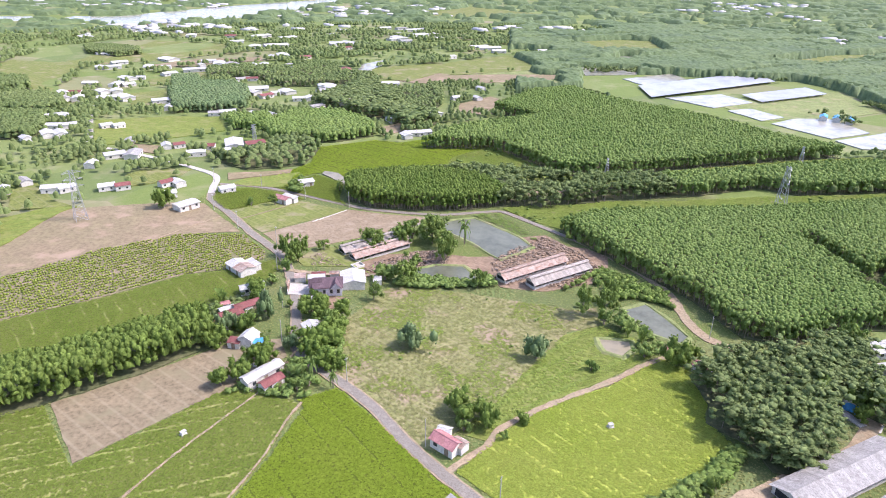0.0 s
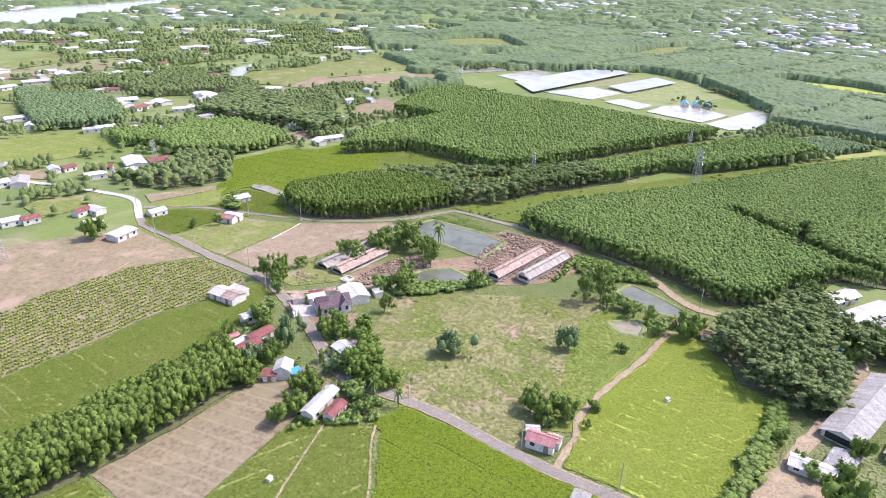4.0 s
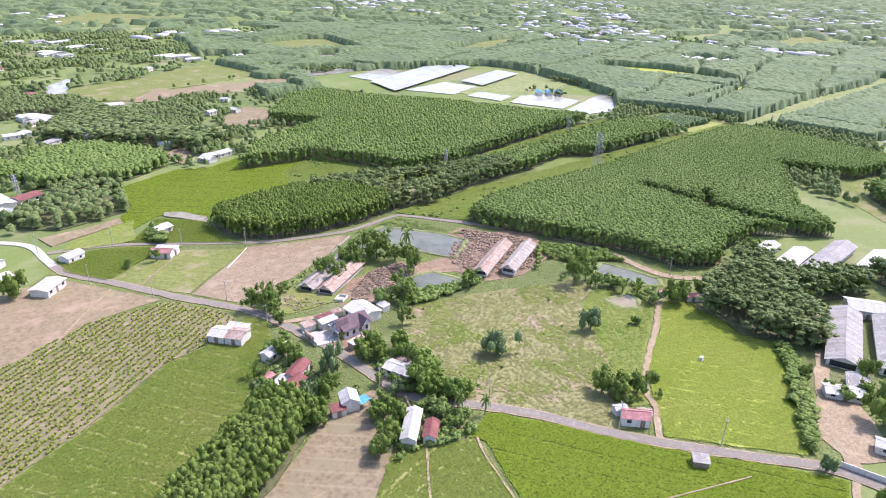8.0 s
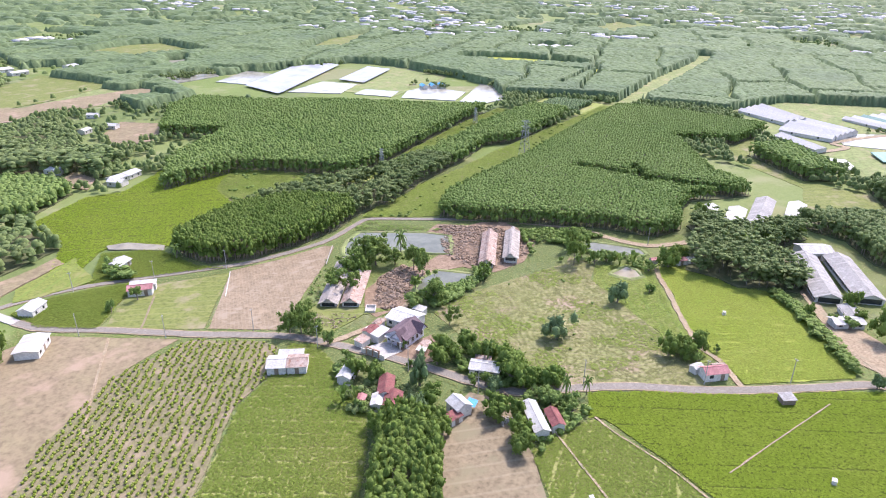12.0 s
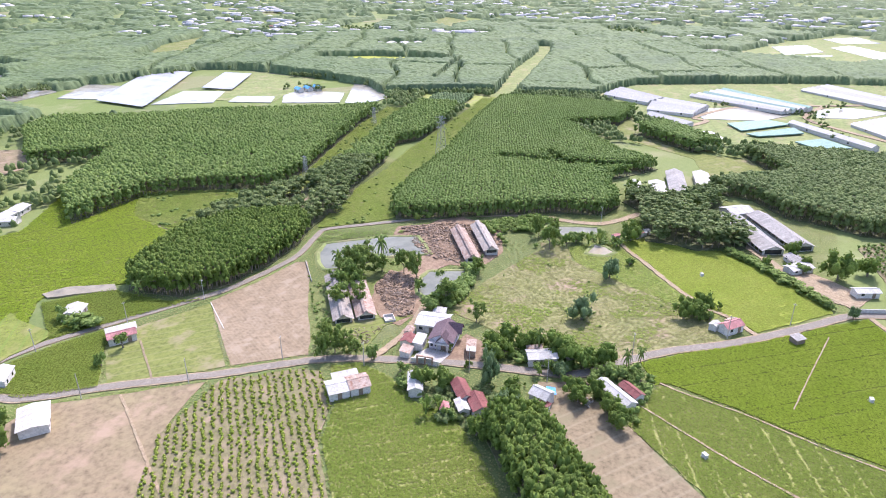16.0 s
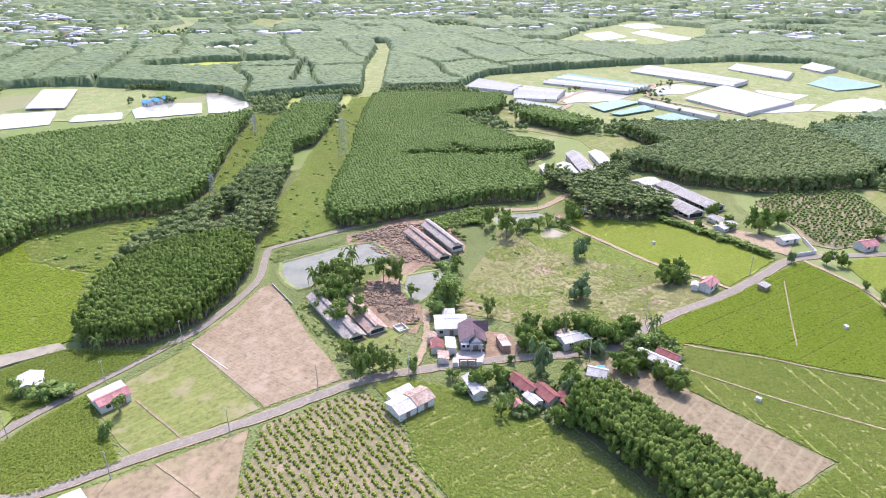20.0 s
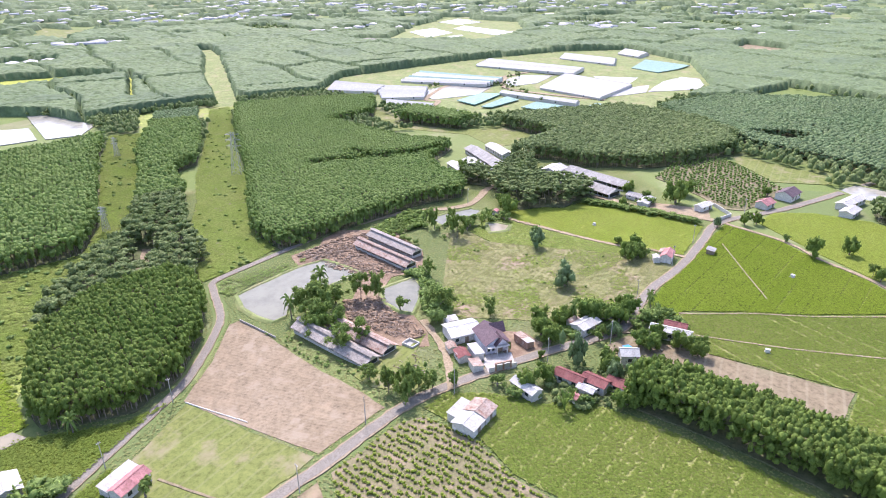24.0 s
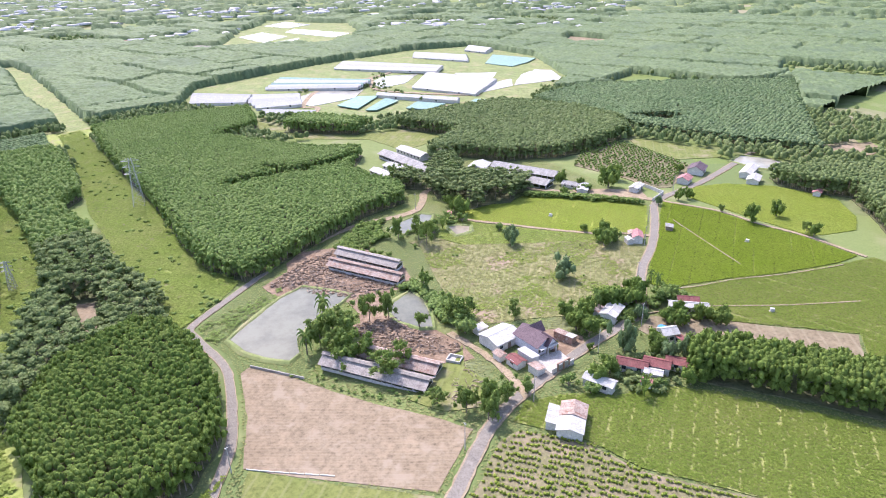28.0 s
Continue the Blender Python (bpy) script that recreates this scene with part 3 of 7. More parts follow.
sheet("clearing", [(-2, 226), (-2, 214), (-13, 212), (-24, 204), (-33, 206), (-28, 216), (-14, 226)], RED_EARTH, "churned red-brown earth between shed and pond", "bare ground")
sheet("clearing", [(38.7, 233.8), (50.5, 230.5), (57.2, 224.0), (53.5, 203.9), (29.7, 195.1), (15.4, 197.8), (11.5, 208.8), (3.8, 212.8), (-6.7, 209.9), (-15.1, 206.8), (-25.9, 204.9), (-34.4, 205.8), (-33.2, 212.6), (-24.2, 221.9), (-9.6, 225.7), (5.3, 221.6), (20.0, 222.5)], RED_EARTH, "wide bare brown earth round the livestock sheds", "bare ground")
sheet("field", [(266, 211), (274, 188), (236, 173), (204, 141), (201, 113), (172, 97), (159, 133), (191, 140), (218, 181)], LAWN, "grassy clearing among the plantations", "field")
sheet("field", [(22, 272), (34, 276), (57, 278), (70, 283), (104, 285), (140, 291), (189, 295), (225, 298), (300, 306), (310, 294), (288, 290), (231, 282), (158, 271), (125, 262), (70, 256), (44, 249), (34, 258), (26, 267)], CORRIDOR_GRASS,
      "green power-line corridor of low scrub", "scrub")
sheet("field", [(-46, 309), (-40, 330), (24, 372), (46, 334), (54, 318), (85, 320), (122, 331), (184, 348), (240, 358), (240, 330), (200, 319), (148, 311), (79, 303), (5, 303), (-19, 310)],
      CORRIDOR_GRASS, "scrubby open ground beside the plantation", "scrub")

YELLOW = [(57, 157), (64, 149), (68, 146), (60, 131), (65, 118), (58, 110), (50, 102), (31, 87), (26, 86.5), (4, 108), (9, 114), (20, 128), (28, 134.5), (40, 142.5)]
crop("low_crop", "pale yellow-green low crop in faint rows", YELLOW, angle=-50, mat=CROP_PALE, bed=BED_PALE, lanes=(-48, 4.8, 0.26), h=0.3, row=0.7, step=0.55, r=0.36)
CROP_S = [(-62, 213), (-57, 207), (-60, 196), (-67, 186), (-67, 176), (-77, 165), (-90, 154), (-105, 143), (-125, 131), (-150, 128), (-150, 152), (-131, 167), (-108, 182), (-88, 199), (-76, 203)]
crop("low_crop", "green leafy crop in long beds beside the orchard", CROP_S, angle=38, lanes=(-50, 4.6, 0.3), mat=CROP_MID, bed=PLOT_BED, row=0.7, step=0.55, r=0.38, h=0.35)
PLOTS = [(-54, 136), (-46, 134.5), (-35, 131), (-38, 112), (-44, 94), (-49, 70), (-52, 55), (-90, 60), (-115, 95), (-112, 122), (-96, 128), (-79, 108), (-69, 119)]
crop("low_crop", "green leafy crop in ruled plots", PLOTS, angle=20, lanes=(20, 5.0, 0.35), row=0.7, step=0.55, r=0.38, h=0.35, mat=CROP_MID, bed=PLOT_BED)
BIG = [(-35, 132), (-26, 137), (-16, 126), (-8, 115), (0, 105.5), (8, 97), (17, 88), (26, 77), (6, 66.5), (-11, 64.5), (-27, 60), (-48, 59), (-48, 70), (-43, 94), (-37, 112), (-33, 129)]
crop("low_crop", "dense bright green leafy crop", BIG, angle=-52, lanes=(-52, 6.4, 0.3), h=0.34, row=0.55, step=0.48, r=0.36)
BRIGHT_E = [(33, 50), (29, 35), (16, 20), (-4, 11), (-10, 12), (-26, 24), (-34, 37), (-29, 56.5), (-9, 60), (10, 61.5), (26, 63)]
crop("low_crop", "bright yellow-green low crop by the dirt track", BRIGHT_E, angle=-30, mat=CROP_PALE, bed=BED_PALE, row=0.7, step=0.6, r=0.4, h=0.25)
crop("low_crop", "green leafy crop beside the lane", [(-94, 293), (-83, 290), (-73, 285), (-66, 280), (-78, 277), (-94, 262.5), (-105, 276), (-107, 291)], angle=30, mat=CROP_MID)
ORCHARD = [(-79, 236), (-66, 220), (-65, 214), (-76, 204), (-88, 200), (-108, 183), (-131, 168), (-150, 153), (-165, 165), (-148, 194), (-126, 219), (-102, 234)]
sheet("orchard_ground", ORCHARD, WEEDY_SOIL, "dry weedy soil of the young orchard", "orchard")
rng = np.random.default_rng(8)
pts = grid_in(ORCHARD, 0.82, 1.95, 41, 0.22, rng, (), 0.9)
v, f = scatter(pts, [crown(RNG, 1, 1, 14, 0.45) for _ in range(4)], 0.42, 0.8, 0.0, rng)
tagged(new("young_orchard", soup("young_orchard", v, f, CROP_PALE)), "rows of small green orchard bushes on dry soil", "orchard", kind="stuff")


quad, f = leaf_clumps(grid_in(ORCHARD, 0.9, 0.9, 20, 0.5, rng, (), 0.75), 0.3, 0.12, rng)
tagged(new("orchard_weeds", soup("orchard_weeds", quad, f, DRY_GRASS)), "low dry weeds between the orchard rows", "weeds", kind="stuff")


def pond(poly, mat, label):
    """Still water with a low earth bank round it."""
    rim = ragged(poly, 2.5, 0.5)
    sheet("water", rim, mat, label, "pond", z=0.22, amp=0, step=99)
    c = np.mean(rim, axis=0)
    bm = bmesh.new()
    rings = []
    for x, y in rim:
        d = Vector((x - c[0], y - c[1], 0)).normalized()
        rings.append([bm.verts.new((x - d.x * 0.2, y - d.y * 0.2, 0.1)), bm.verts.new((x + d.x * 0.5, y + d.y * 0.5, 0.5)), bm.verts.new((x + d.x * 1.3, y + d.y * 1.3, 0.5)),
                      bm.verts.new((x + d.x * 2.2, y + d.y * 2.2, 0.0))])
    for r, s in zip(rings, rings[1:] + rings[:1]):
        for i in range(3):
            bm.faces.new((r[i], r[i + 1], s[i + 1], s[i]))
    bmesh.ops.recalc_face_normals(bm, faces=bm.faces[:])
    me = bpy.data.meshes.new("pond_bank")
    bm.to_mesh(me)
    bm.free()
    me.materials.append(SCRUB)
    tagged(new("pond_bank", me), "low grassy earth bank round the pond", "pond bank", kind="structure")


pond([(8.9, 259.3), (13.3, 254.5), (19.2, 247.6), (25.5, 240.1), (29.6, 231.6), (23.6, 225.4), (16.7, 220.2), (13.1, 224.6), (9.5, 231.9), (5.0, 237.6), (0.6, 242.2), (-3.9, 243.5), (-7.3, 243.4), (-9.7, 247.3), (-5.5, 252.7), (0.8, 256.7)], WATER, "still grey-green fish pond")
pond([(3, 213), (9, 202), (2, 201), (-8, 204), (-14, 206.5), (-12, 210), (-6, 213)], WATER, "small dark green pond")
pond([(53, 183), (61, 187), (66, 175), (68, 168), (65, 164.5), (58, 170)], WATER, "olive green pond by the track")
pond([(42, 166), (50, 165), (50, 161), (46.5, 157.5), (42.5, 160)], WATER_BROWN, "small muddy brown pond")

ribbon("track", [(27, 76), (6, 65), (-11, 63), (-27, 58.5), (-50, 57)], 1.6, DIRT, "dirt track between two crops", "track", z=0.18, amp=0.4)
ribbon("track", [(-40, 154), (-44, 140), (-46, 134), (-52, 123), (-59, 110), (-68, 90)], 0.55, DIRT, "thin bare footpath through the crop plots", "track", z=0.34, amp=0.2)
ribbon("track", [(-34, 131), (-36, 125), (-39, 110), (-45, 92), (-50, 70)], 0.5, DIRT, "thin bare footpath between crops", "track", z=0.34, amp=0.2)
ribbon("track", [(9, 89), (-6, 93), (-20, 96.7), (-32, 99.8)], 0.32, DIRT, "thin bare footpath through the big crop", "track", z=0.4, amp=0.15)
ribbon("track", [(-94, 254.5), (-97.3, 249), (-102.3, 241.4), (-107.7, 232.8), (-113, 224), (-120, 212)], 0.7, DIRT, "thin brown path across the fallow field", "track", z=0.2, amp=0.25)
ribbon("track", [(-72, 269.8), (-78.8, 261), (-85.4, 252.5)], 0.55, SOIL_PLOTS, "thin pale path across the mown field", "track", z=0.2, amp=0.2)
ribbon("track", [(90.4, 146.4), (91.9, 143.5), (93.1, 140.2), (95.0, 134.4), (97.0, 128.8)], 2.2, CONCRETE, "pale concrete lane to the poultry houses", "track", z=0.3, amp=0.1)
sheet("apron", [(96.6, 131.3), (102.1, 133.5), (104.0, 131.5), (100.0, 126.7), (95.7, 126.2)], CONCRETE, "pale concrete apron before the poultry houses", "yard", amp=0.2)
ribbon("track", [(-19.6, 204.6), (-28.9, 203.3), (-38.4, 202.8), (-47.5, 203.6), (-56.0, 205.3)], 1.9, DIRT, "earth lane between the sheds and the new house", "track", z=0.26, amp=0.6)
sheet("yard", [(-31, 186), (-34, 179), (-41, 176), (-46, 180), (-47, 187), (-41, 188)], RED_EARTH, "raw orange earth yard beside the new house", "yard")
sheet("yard", [(52, 85), (42, 74), (33, 79), (35, 88), (44, 96), (55, 100), (60, 97)], DIRT, "bare dirt yard by the road", "yard")
sheet("yard", [(-27, 205), (-36, 210), (-50, 209), (-54, 214), (-50, 224), (-42, 228), (-33, 214)], LAWN, "patchy grass yard before the sheds", "yard")
sheet("field", [(88, 73), (106, 54), (116, 40), (106, 25), (73, 26), (58, 26), (47, 42), (38, 60), (42, 69), (58, 68)], WEEDY_SOIL, "weedy soil of the fruit orchard", "orchard")
pts = grid_in([(88, 73), (106, 54), (116, 40), (106, 25), (73, 26), (58, 28), (49, 44), (40, 58), (44, 66), (58, 67)], 1.9, 2.7, 20, 0.2, rng, (), 0.9)
v, f = scatter(pts, [crown(RNG, 1, 1, 20, 0.45) for _ in range(4)], 0.66, 1.8, 0.1, rng)
tagged(new("fruit_orchard", soup("fruit_orchard", v, f, LEAF)), "rows of small round fruit trees on dry soil", "orchard", kind="stuff")
sheet("field", [(114, 15), (64, -8), (59, 4), (68, 25), (100, 23)], LAWN, "striped pale green field", "field")
pond([(51, 4), (55, -8), (46, -14), (31, -17), (28, -4), (37, 2)], PALE_WATER, "pale pond behind the farmhouses")
RICE = [(-75, 366), (-45, 383), (-30, 378), (20, 410), (39, 419), (40, 402), (25, 385), (22, 370), (1, 351), (-6, 325), (-38, 308), (-47, 303), (-50, 306), (-60, 320), (-68, 318), (-84, 303), (-90, 309), (-74, 335)]
crop("low_crop", "wide bright green crop in long faint rows", RICE, row=1.3, step=1.0, r=0.72, h=0.35, angle=60, lanes=(-35, 9.0, 0.6), mat=CROP)
crop("low_crop", "leafy green crop between the wood and the lane", [(-68, 316), (-52, 303), (-51, 281), (-45, 271.5), (-52, 276.5), (-64, 283.5), (-74, 289.5), (-82, 294)], row=0.8, step=0.65, r=0.45, angle=35, mat=CROP_MID)
sheet("water", [(-64, 321), (-57, 318), (-49, 305), (-52, 301), (-59, 310), (-65, 317)], WATER_BROWN, "narrow sandy-brown pond at the wood edge", "pond", z=0.5, amp=0.4)
sheet("field", [(-29, 632), (5, 689), (71, 749), (93, 654), (79, 644), (34, 622), (0, 613)], LAWN, "green field among woods", "field")
sheet("field", [(-16, 596), (79, 644), (104, 579), (94, 555), (23, 585), (-13, 558)], SCRUB, "rough open field among woods", "field")
sheet("field", [(34, 516), (63, 475), (31, 456), (5, 455), (9, 489)], SOIL_SW, "brown field by the grove", "field")
sheet("field", [(139, 868), (226, 909), (270, 900), (255, 761), (193, 779)], LAWN, "pale green far field", "field")
sheet("field", [(346, 721), (453, 792), (555, 813), (493, 764), (386, 695)], LAWN, "pale green far field", "field")
sheet("field", [(408, 534), (440, 553), (475, 500), (487, 443), (470, 405), (452, 402), (428, 462)], FIELD_YELLOW, "bright yellow-green field among the woods", "field")
sheet("field", [(305, 300), (312, 286), (585, 328), (646, 345), (640, 362), (584, 345), (452, 330)], SCRUB, "mown power-line strip through the woods", "field")
sheet("field", [(205, 500), (262, 530), (330, 560), (320, 480), (273, 455), (243, 453), (216, 445)], SCRUB, "grass between the fish ponds", "field")
FARM_LAND = [(350, 229), (413, 206), (451, 135), (480, 73), (514, -38), (505, -117), (402, -130), (278, -78), (233, -12), (203, 12), (224, 60), (232, 128), (262, 158), (284, 187)]
sheet("field", FARM_LAND, SCRUB, "level grassy ground of the pond farm", "field")
sheet("field", [(640, 150), (834, 72), (944, -2), (841, -91), (700, -60), (610, 20)], SCRUB, "open far ground with ponds", "field", step=20, amp=8)
sheet("field", [(344, 370), (462, 396), (481, 396), (339, 364)], FIELD_YELLOW, "narrow yellow-green strip between two plantations", "field")
sheet("field", [(841, 611), (994, 641), (912, 532), (801, 550)], LAWN, "pale far field", "field", step=20, amp=6)
sheet("field", [(-18, 1318), (48, 1464), (185, 1294), (137, 1222), (18, 1236), (-27, 1219)], LAWN, "pale yellow-green hill field", "field", step=20, amp=8)
sheet("field", [(489, -233), (509, -262), (453, -281), (428, -246), (443, -217)], SOIL_SW, "bare yard of a far farm", "field", step=10, amp=3)
sheet("field", [(-73, 608), (-31, 642), (6, 610), (32, 617), (102, 623), (109, 602), (32, 574), (-27, 567)], SOIL_SW, "dry brown strip along the creek", "field", amp=3)
sheet("field", [(238, 340), (296, 353), (310, 300), (308, 278), (290, 288), (258, 306)], CORRIDOR_GRASS, "grassy junction of the power-line strips", "scrub")
sheet("field", [(41, -47), (41, -67), (36, -89), (24, -80), (21, -66), (30, -45)], SOIL_SW, "dry clearing in the woods", "field")
sheet("field", [(141, -14), (137, -35), (126, -38), (123, -24)], SOIL_SW, "bare clearing in the plantation", "field")
sheet("river", [(-900, 1020), (-654, 1006), (-609, 1050), (-459, 996), (-353, 1103), (-240, 1473), (-200, 1800), (-301, 1607), (-435, 1367), (-542, 1125), (-719, 1115), (-900, 1130)],
      PALE_WATER, "broad pale river in the distance", "river", z=0.4, step=20, amp=6)
for outline, mat_, text in (
        ([(160, 604), (172, 571), (219, 602), (215, 637)], PALE_WATER, "pale fish pond"), ([(173, 521), (198, 485), (236, 506), (224, 538)], PALE_WATER, "pale fish pond beside the panels"),
        ([(205, 476), (216, 445), (237, 457), (225, 484)], PALE_WATER, "narrow pale fish pond"), ([(219, 437), (239, 399), (273, 415), (267, 454), (243, 453)], PALE_WATER, "pale fish pond by blue roofs"),
        ([(239, 394), (245, 376), (271, 374), (313, 417), (311, 429)], PALE_WATER, "wide fish pond near the woods"), ([(129, 668), (188, 658), (179, 629), (129, 621)], PALE_WATER, "far pale pond"),
        ([(194, 751), (217, 748), (188, 703), (175, 711)], PALE_WATER, "far pale pond among palms"), ([(-84, 614), (-83, 665), (-63, 698), (-58, 681), (-72, 633)], PALE_WATER, "pale creek bend")):
    sheet("water", outline, mat_, text + " with still surface", "pond", z=0.5, step=8, amp=1.0)

# ---------------------------------------------------------------- plantations
plantation("dense planted wood with dark trunks beside the lane",
           [(-50, 298), (-49, 289), (-47, 279), (-34, 270), (-15, 267.5), (5, 269), (19, 274), (24, 282), (20, 292), (12, 302), (-11, 312), (-31, 307), (-44, 303)],
           kinds=PEAK, spacing=1.3, size=0.72, thick=2.0, mat=LEAF_WOOD, low=0.9, jitter=0.3)
plantation("uneven dark wood of mixed trees beside the planted block",
           [(19, 274), (34, 276), (40, 273), (55, 279), (82, 286), (104, 290), (100, 309), (58, 305), (40, 312), (14, 316), (-9, 314), (12, 302), (20, 292), (24, 282)],
           kinds=FINE, spacing=2.7, size=1.75, thick=1.9, mat=LEAF_DARK, low=1.5, height=8.8, jitter=0.42, keep=0.93, holes=[[(57, 300), (55, 291), (30, 289), (28, 297)]])
sheet("clearing", [(55, 298), (53, 292.5), (33, 291.5), (31, 295.5)], SOIL, "pale sandy clearing in the wood", "bare ground")
plantation("narrow strip of planted trees between the power-line clearings",
           [(104, 290), (112, 291), (132, 298), (150, 303), (164, 294), (228, 301), (254, 309), (250, 335), (193, 330), (145, 318), (100, 309)],
           kinds=DOME, spacing=1.9, size=1.15, thick=1.9, mat=LEAF, low=1.5, height=7.6, jitter=0.32, keep=0.95)
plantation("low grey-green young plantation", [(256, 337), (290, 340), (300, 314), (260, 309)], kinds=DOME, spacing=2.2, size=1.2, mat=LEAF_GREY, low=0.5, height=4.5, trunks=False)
plantation("wide green rubber plantation in even rows",
           [(43, 247), (53, 229), (65, 210), (77, 190), (84, 168), (98, 164), (112, 172), (135, 174), (152, 162), (162, 156), (176, 180), (210, 206), (232, 222), (252, 192), (298, 188),
            (300, 250), (290, 287), (231, 281), (188, 274), (135, 265), (86, 261), (60, 257)], thick=1.35, angle=20, spacing=1.42, size=0.8, low=2.0, height=7.4, kinds=DOME, jitter=0.3,
           holes=[[(132, 232), (138, 236), (143, 207), (146, 182), (154, 164), (148, 162), (138, 182), (136, 206)], [(152, 214), (156, 212), (137, 192), (133, 196)]])
plantation("broad rubber plantation beyond the power lines",
           [(23, 366), (46, 336), (54, 319), (85, 321), (122, 332), (184, 349), (222, 356), (200, 378), (180, 412), (158, 445), (135, 470), (112, 495), (101, 528), (71, 517), (32, 460),
            (58, 430), (43, 420), (4, 397), (-17, 366)], thick=1.6, kinds=DOME, angle=20, spacing=1.85, size=1.05, low=2.0, jitter=0.3)
plantation("dark wood behind the long sheds",
           [(207, 115), (168, 95), (155, 111), (143, 127), (134, 130), (130, 110), (112, 97), (108, 81), (102, 70), (104, 50), (114, 15), (139, -3), (180, 0), (221, 28), (214, 105)],
           kinds=DOME, mat=LEAF_DARK, angle=10, low=1.5, spacing=2.0, size=1.2, jitter=0.35)
plantation("small wood in the clearing", [(234, 180), (204, 143), (215, 130), (232, 142), (254, 164)], kinds=DOME, spacing=2.1, size=1.3)
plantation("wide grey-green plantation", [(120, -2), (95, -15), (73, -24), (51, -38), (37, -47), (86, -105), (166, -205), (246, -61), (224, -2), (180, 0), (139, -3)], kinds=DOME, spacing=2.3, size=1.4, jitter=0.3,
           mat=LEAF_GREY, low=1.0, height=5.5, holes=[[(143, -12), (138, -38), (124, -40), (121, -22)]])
plantation("tall dark belt of trees between two fields",
           [(-97, 128), (-79, 141), (-71, 149), (-64, 155), (-67, 163), (-71, 166), (-77, 161), (-89, 151), (-104, 140), (-125, 128), (-112, 118)], kinds=PEAK, mat=LEAF_WOOD, height=9.5,
           low=0.5, angle=33, spacing=1.3, size=0.86, thick=2.2, trunks=False, jitter=0.35)
plantation("dark wood beside the farm pond", [(24, 11), (18, 4), (14, -15), (-5, -40), (-70, -10), (-60, 40), (-43, 32), (-30, 20), (-11, 5), (0, 14), (14, 17)], kinds=DOME, mat=LEAF_DARK, low=1.0, spacing=1.9, size=1.15, jitter=0.35)
plantation("spreading dark old trees in a grove", [(62, 148), (63, 136), (60, 129), (68, 120), (69, 112), (74, 112), (84, 119), (90, 130), (96, 138), (94, 150), (82, 153), (70, 149)], kinds=RICH,
           mat=LEAF_DARK, spacing=3.6, size=2.7, height=10, low=1.0, thick=1.9, jitter=0.4, name="grove")
plantation("belt of trees behind the poultry houses", [(96, 138), (103, 128), (122, 122), (128, 128), (116, 136), (104, 146), (98, 152), (93, 148)], kinds=RICH, mat=LEAF_DARK, spacing=3.4, size=2.4,
           height=9, low=1.0, thick=1.9, jitter=0.4, name="grove")
plantation("trees round the store sheds", [(100, 160), (94, 152), (104, 148), (112, 152), (114, 158), (104, 164)], kinds=RICH, mat=LEAF_DARK, spacing=3.4, size=2.3, height=8.5, low=1.0, thick=1.9, jitter=0.4,
           name="grove")
plantation("low hedge of bushes along the field edge", [(65, 118), (60, 111), (46, 98.5), (31, 86), (29, 88.5), (44, 101.5), (58, 113.5), (62, 119)], kinds=MID, mat=LEAF_LIGHT, spacing=1.5, size=1.1,
           height=2.4, low=0.0, trunks=False, jitter=0.4, name="hedge", floor=False)
plantation("wood beyond the green field", [(-99, 477), (-72, 560), (-48, 523), (-38, 506), (-36, 459), (-9, 441), (-9, 424), (-27, 407), (-39, 429)], kinds=COARSE, mat=LEAF_DARK, low=1.5,
           spacing=3.6, size=2.3, keep=0.85)

# ---------------------------------------------------------------- village fields and woods
sheet("field", [(-425, 637), (-436, 768), (-351, 826), (-261, 803), (-240, 731), (-281, 677), (-348, 636), (-304, 504), (-317, 506), (-349, 555), (-381, 567)], LAWN, "broad green field behind the village", "field")
sheet("field", [(-227, 419), (-187, 435), (-154, 435), (-139, 400), (-165, 379), (-193, 359), (-203, 369)], FIELD_GREEN, "green field in rows beside the lane", "field")
sheet("field", [(-182, 364), (-163, 362), (-157, 345), (-169, 349)], SOIL_SW, "bare dirt strip before the workshop", "field")
sheet("field", [(-153, 314), (-130, 320), (-133, 299), (-146, 290), (-156, 305)], LAWN, "grass field behind the houses", "field")
sheet("field", [(-164, 220), (-163, 225), (-162, 245), (-160, 257), (-157, 262), (-168, 262), (-175, 253), (-181, 247)], FIELD_GREEN, "bright green field beside the fallow", "field")
sheet("field", [(-197, 281), (-192, 294), (-172, 270), (-160, 263), (-183, 256)], LAWN, "patchy grass yard of a village house", "field")
sheet("field", [(-111, 315), (-89, 320), (-81, 324), (-81, 317), (-101, 308), (-107, 304)], SOIL_SW, "brown strip field by the workshop", "field")
sheet("field", [(-104, 298), (-100, 307), (-76, 319), (-78, 313), (-79, 295), (-96, 296)], FIELD_GREEN, "green field by the lane bend", "field")
sheet("field", [(-48, 410), (-33, 427), (-30, 407), (-40, 393)], SOIL_SW, "bare sandy yard behind the crop", "field")
sheet("field", [(-73, 635), (-52, 658), (-4, 679), (-4, 625), (-32, 577), (-64, 590)], LAWN, "open pale field by the creek", "field")
sheet("field", [(-424, 785), (-408, 828), (-347, 807), (-370, 755)], SOIL_SW, "sandy strip behind the village", "field")
sheet("field", [(-287, 642), (-255, 686), (-195, 706), (-187, 682), (-238, 656), (-276, 623)], SOIL_SW, "bare strip along the far village", "field")
sheet("field", [(-257, 568), (-235, 592), (-223, 612), (-208, 576), (-233, 554), (-243, 540)], LAWN, "small green field between houses", "field")
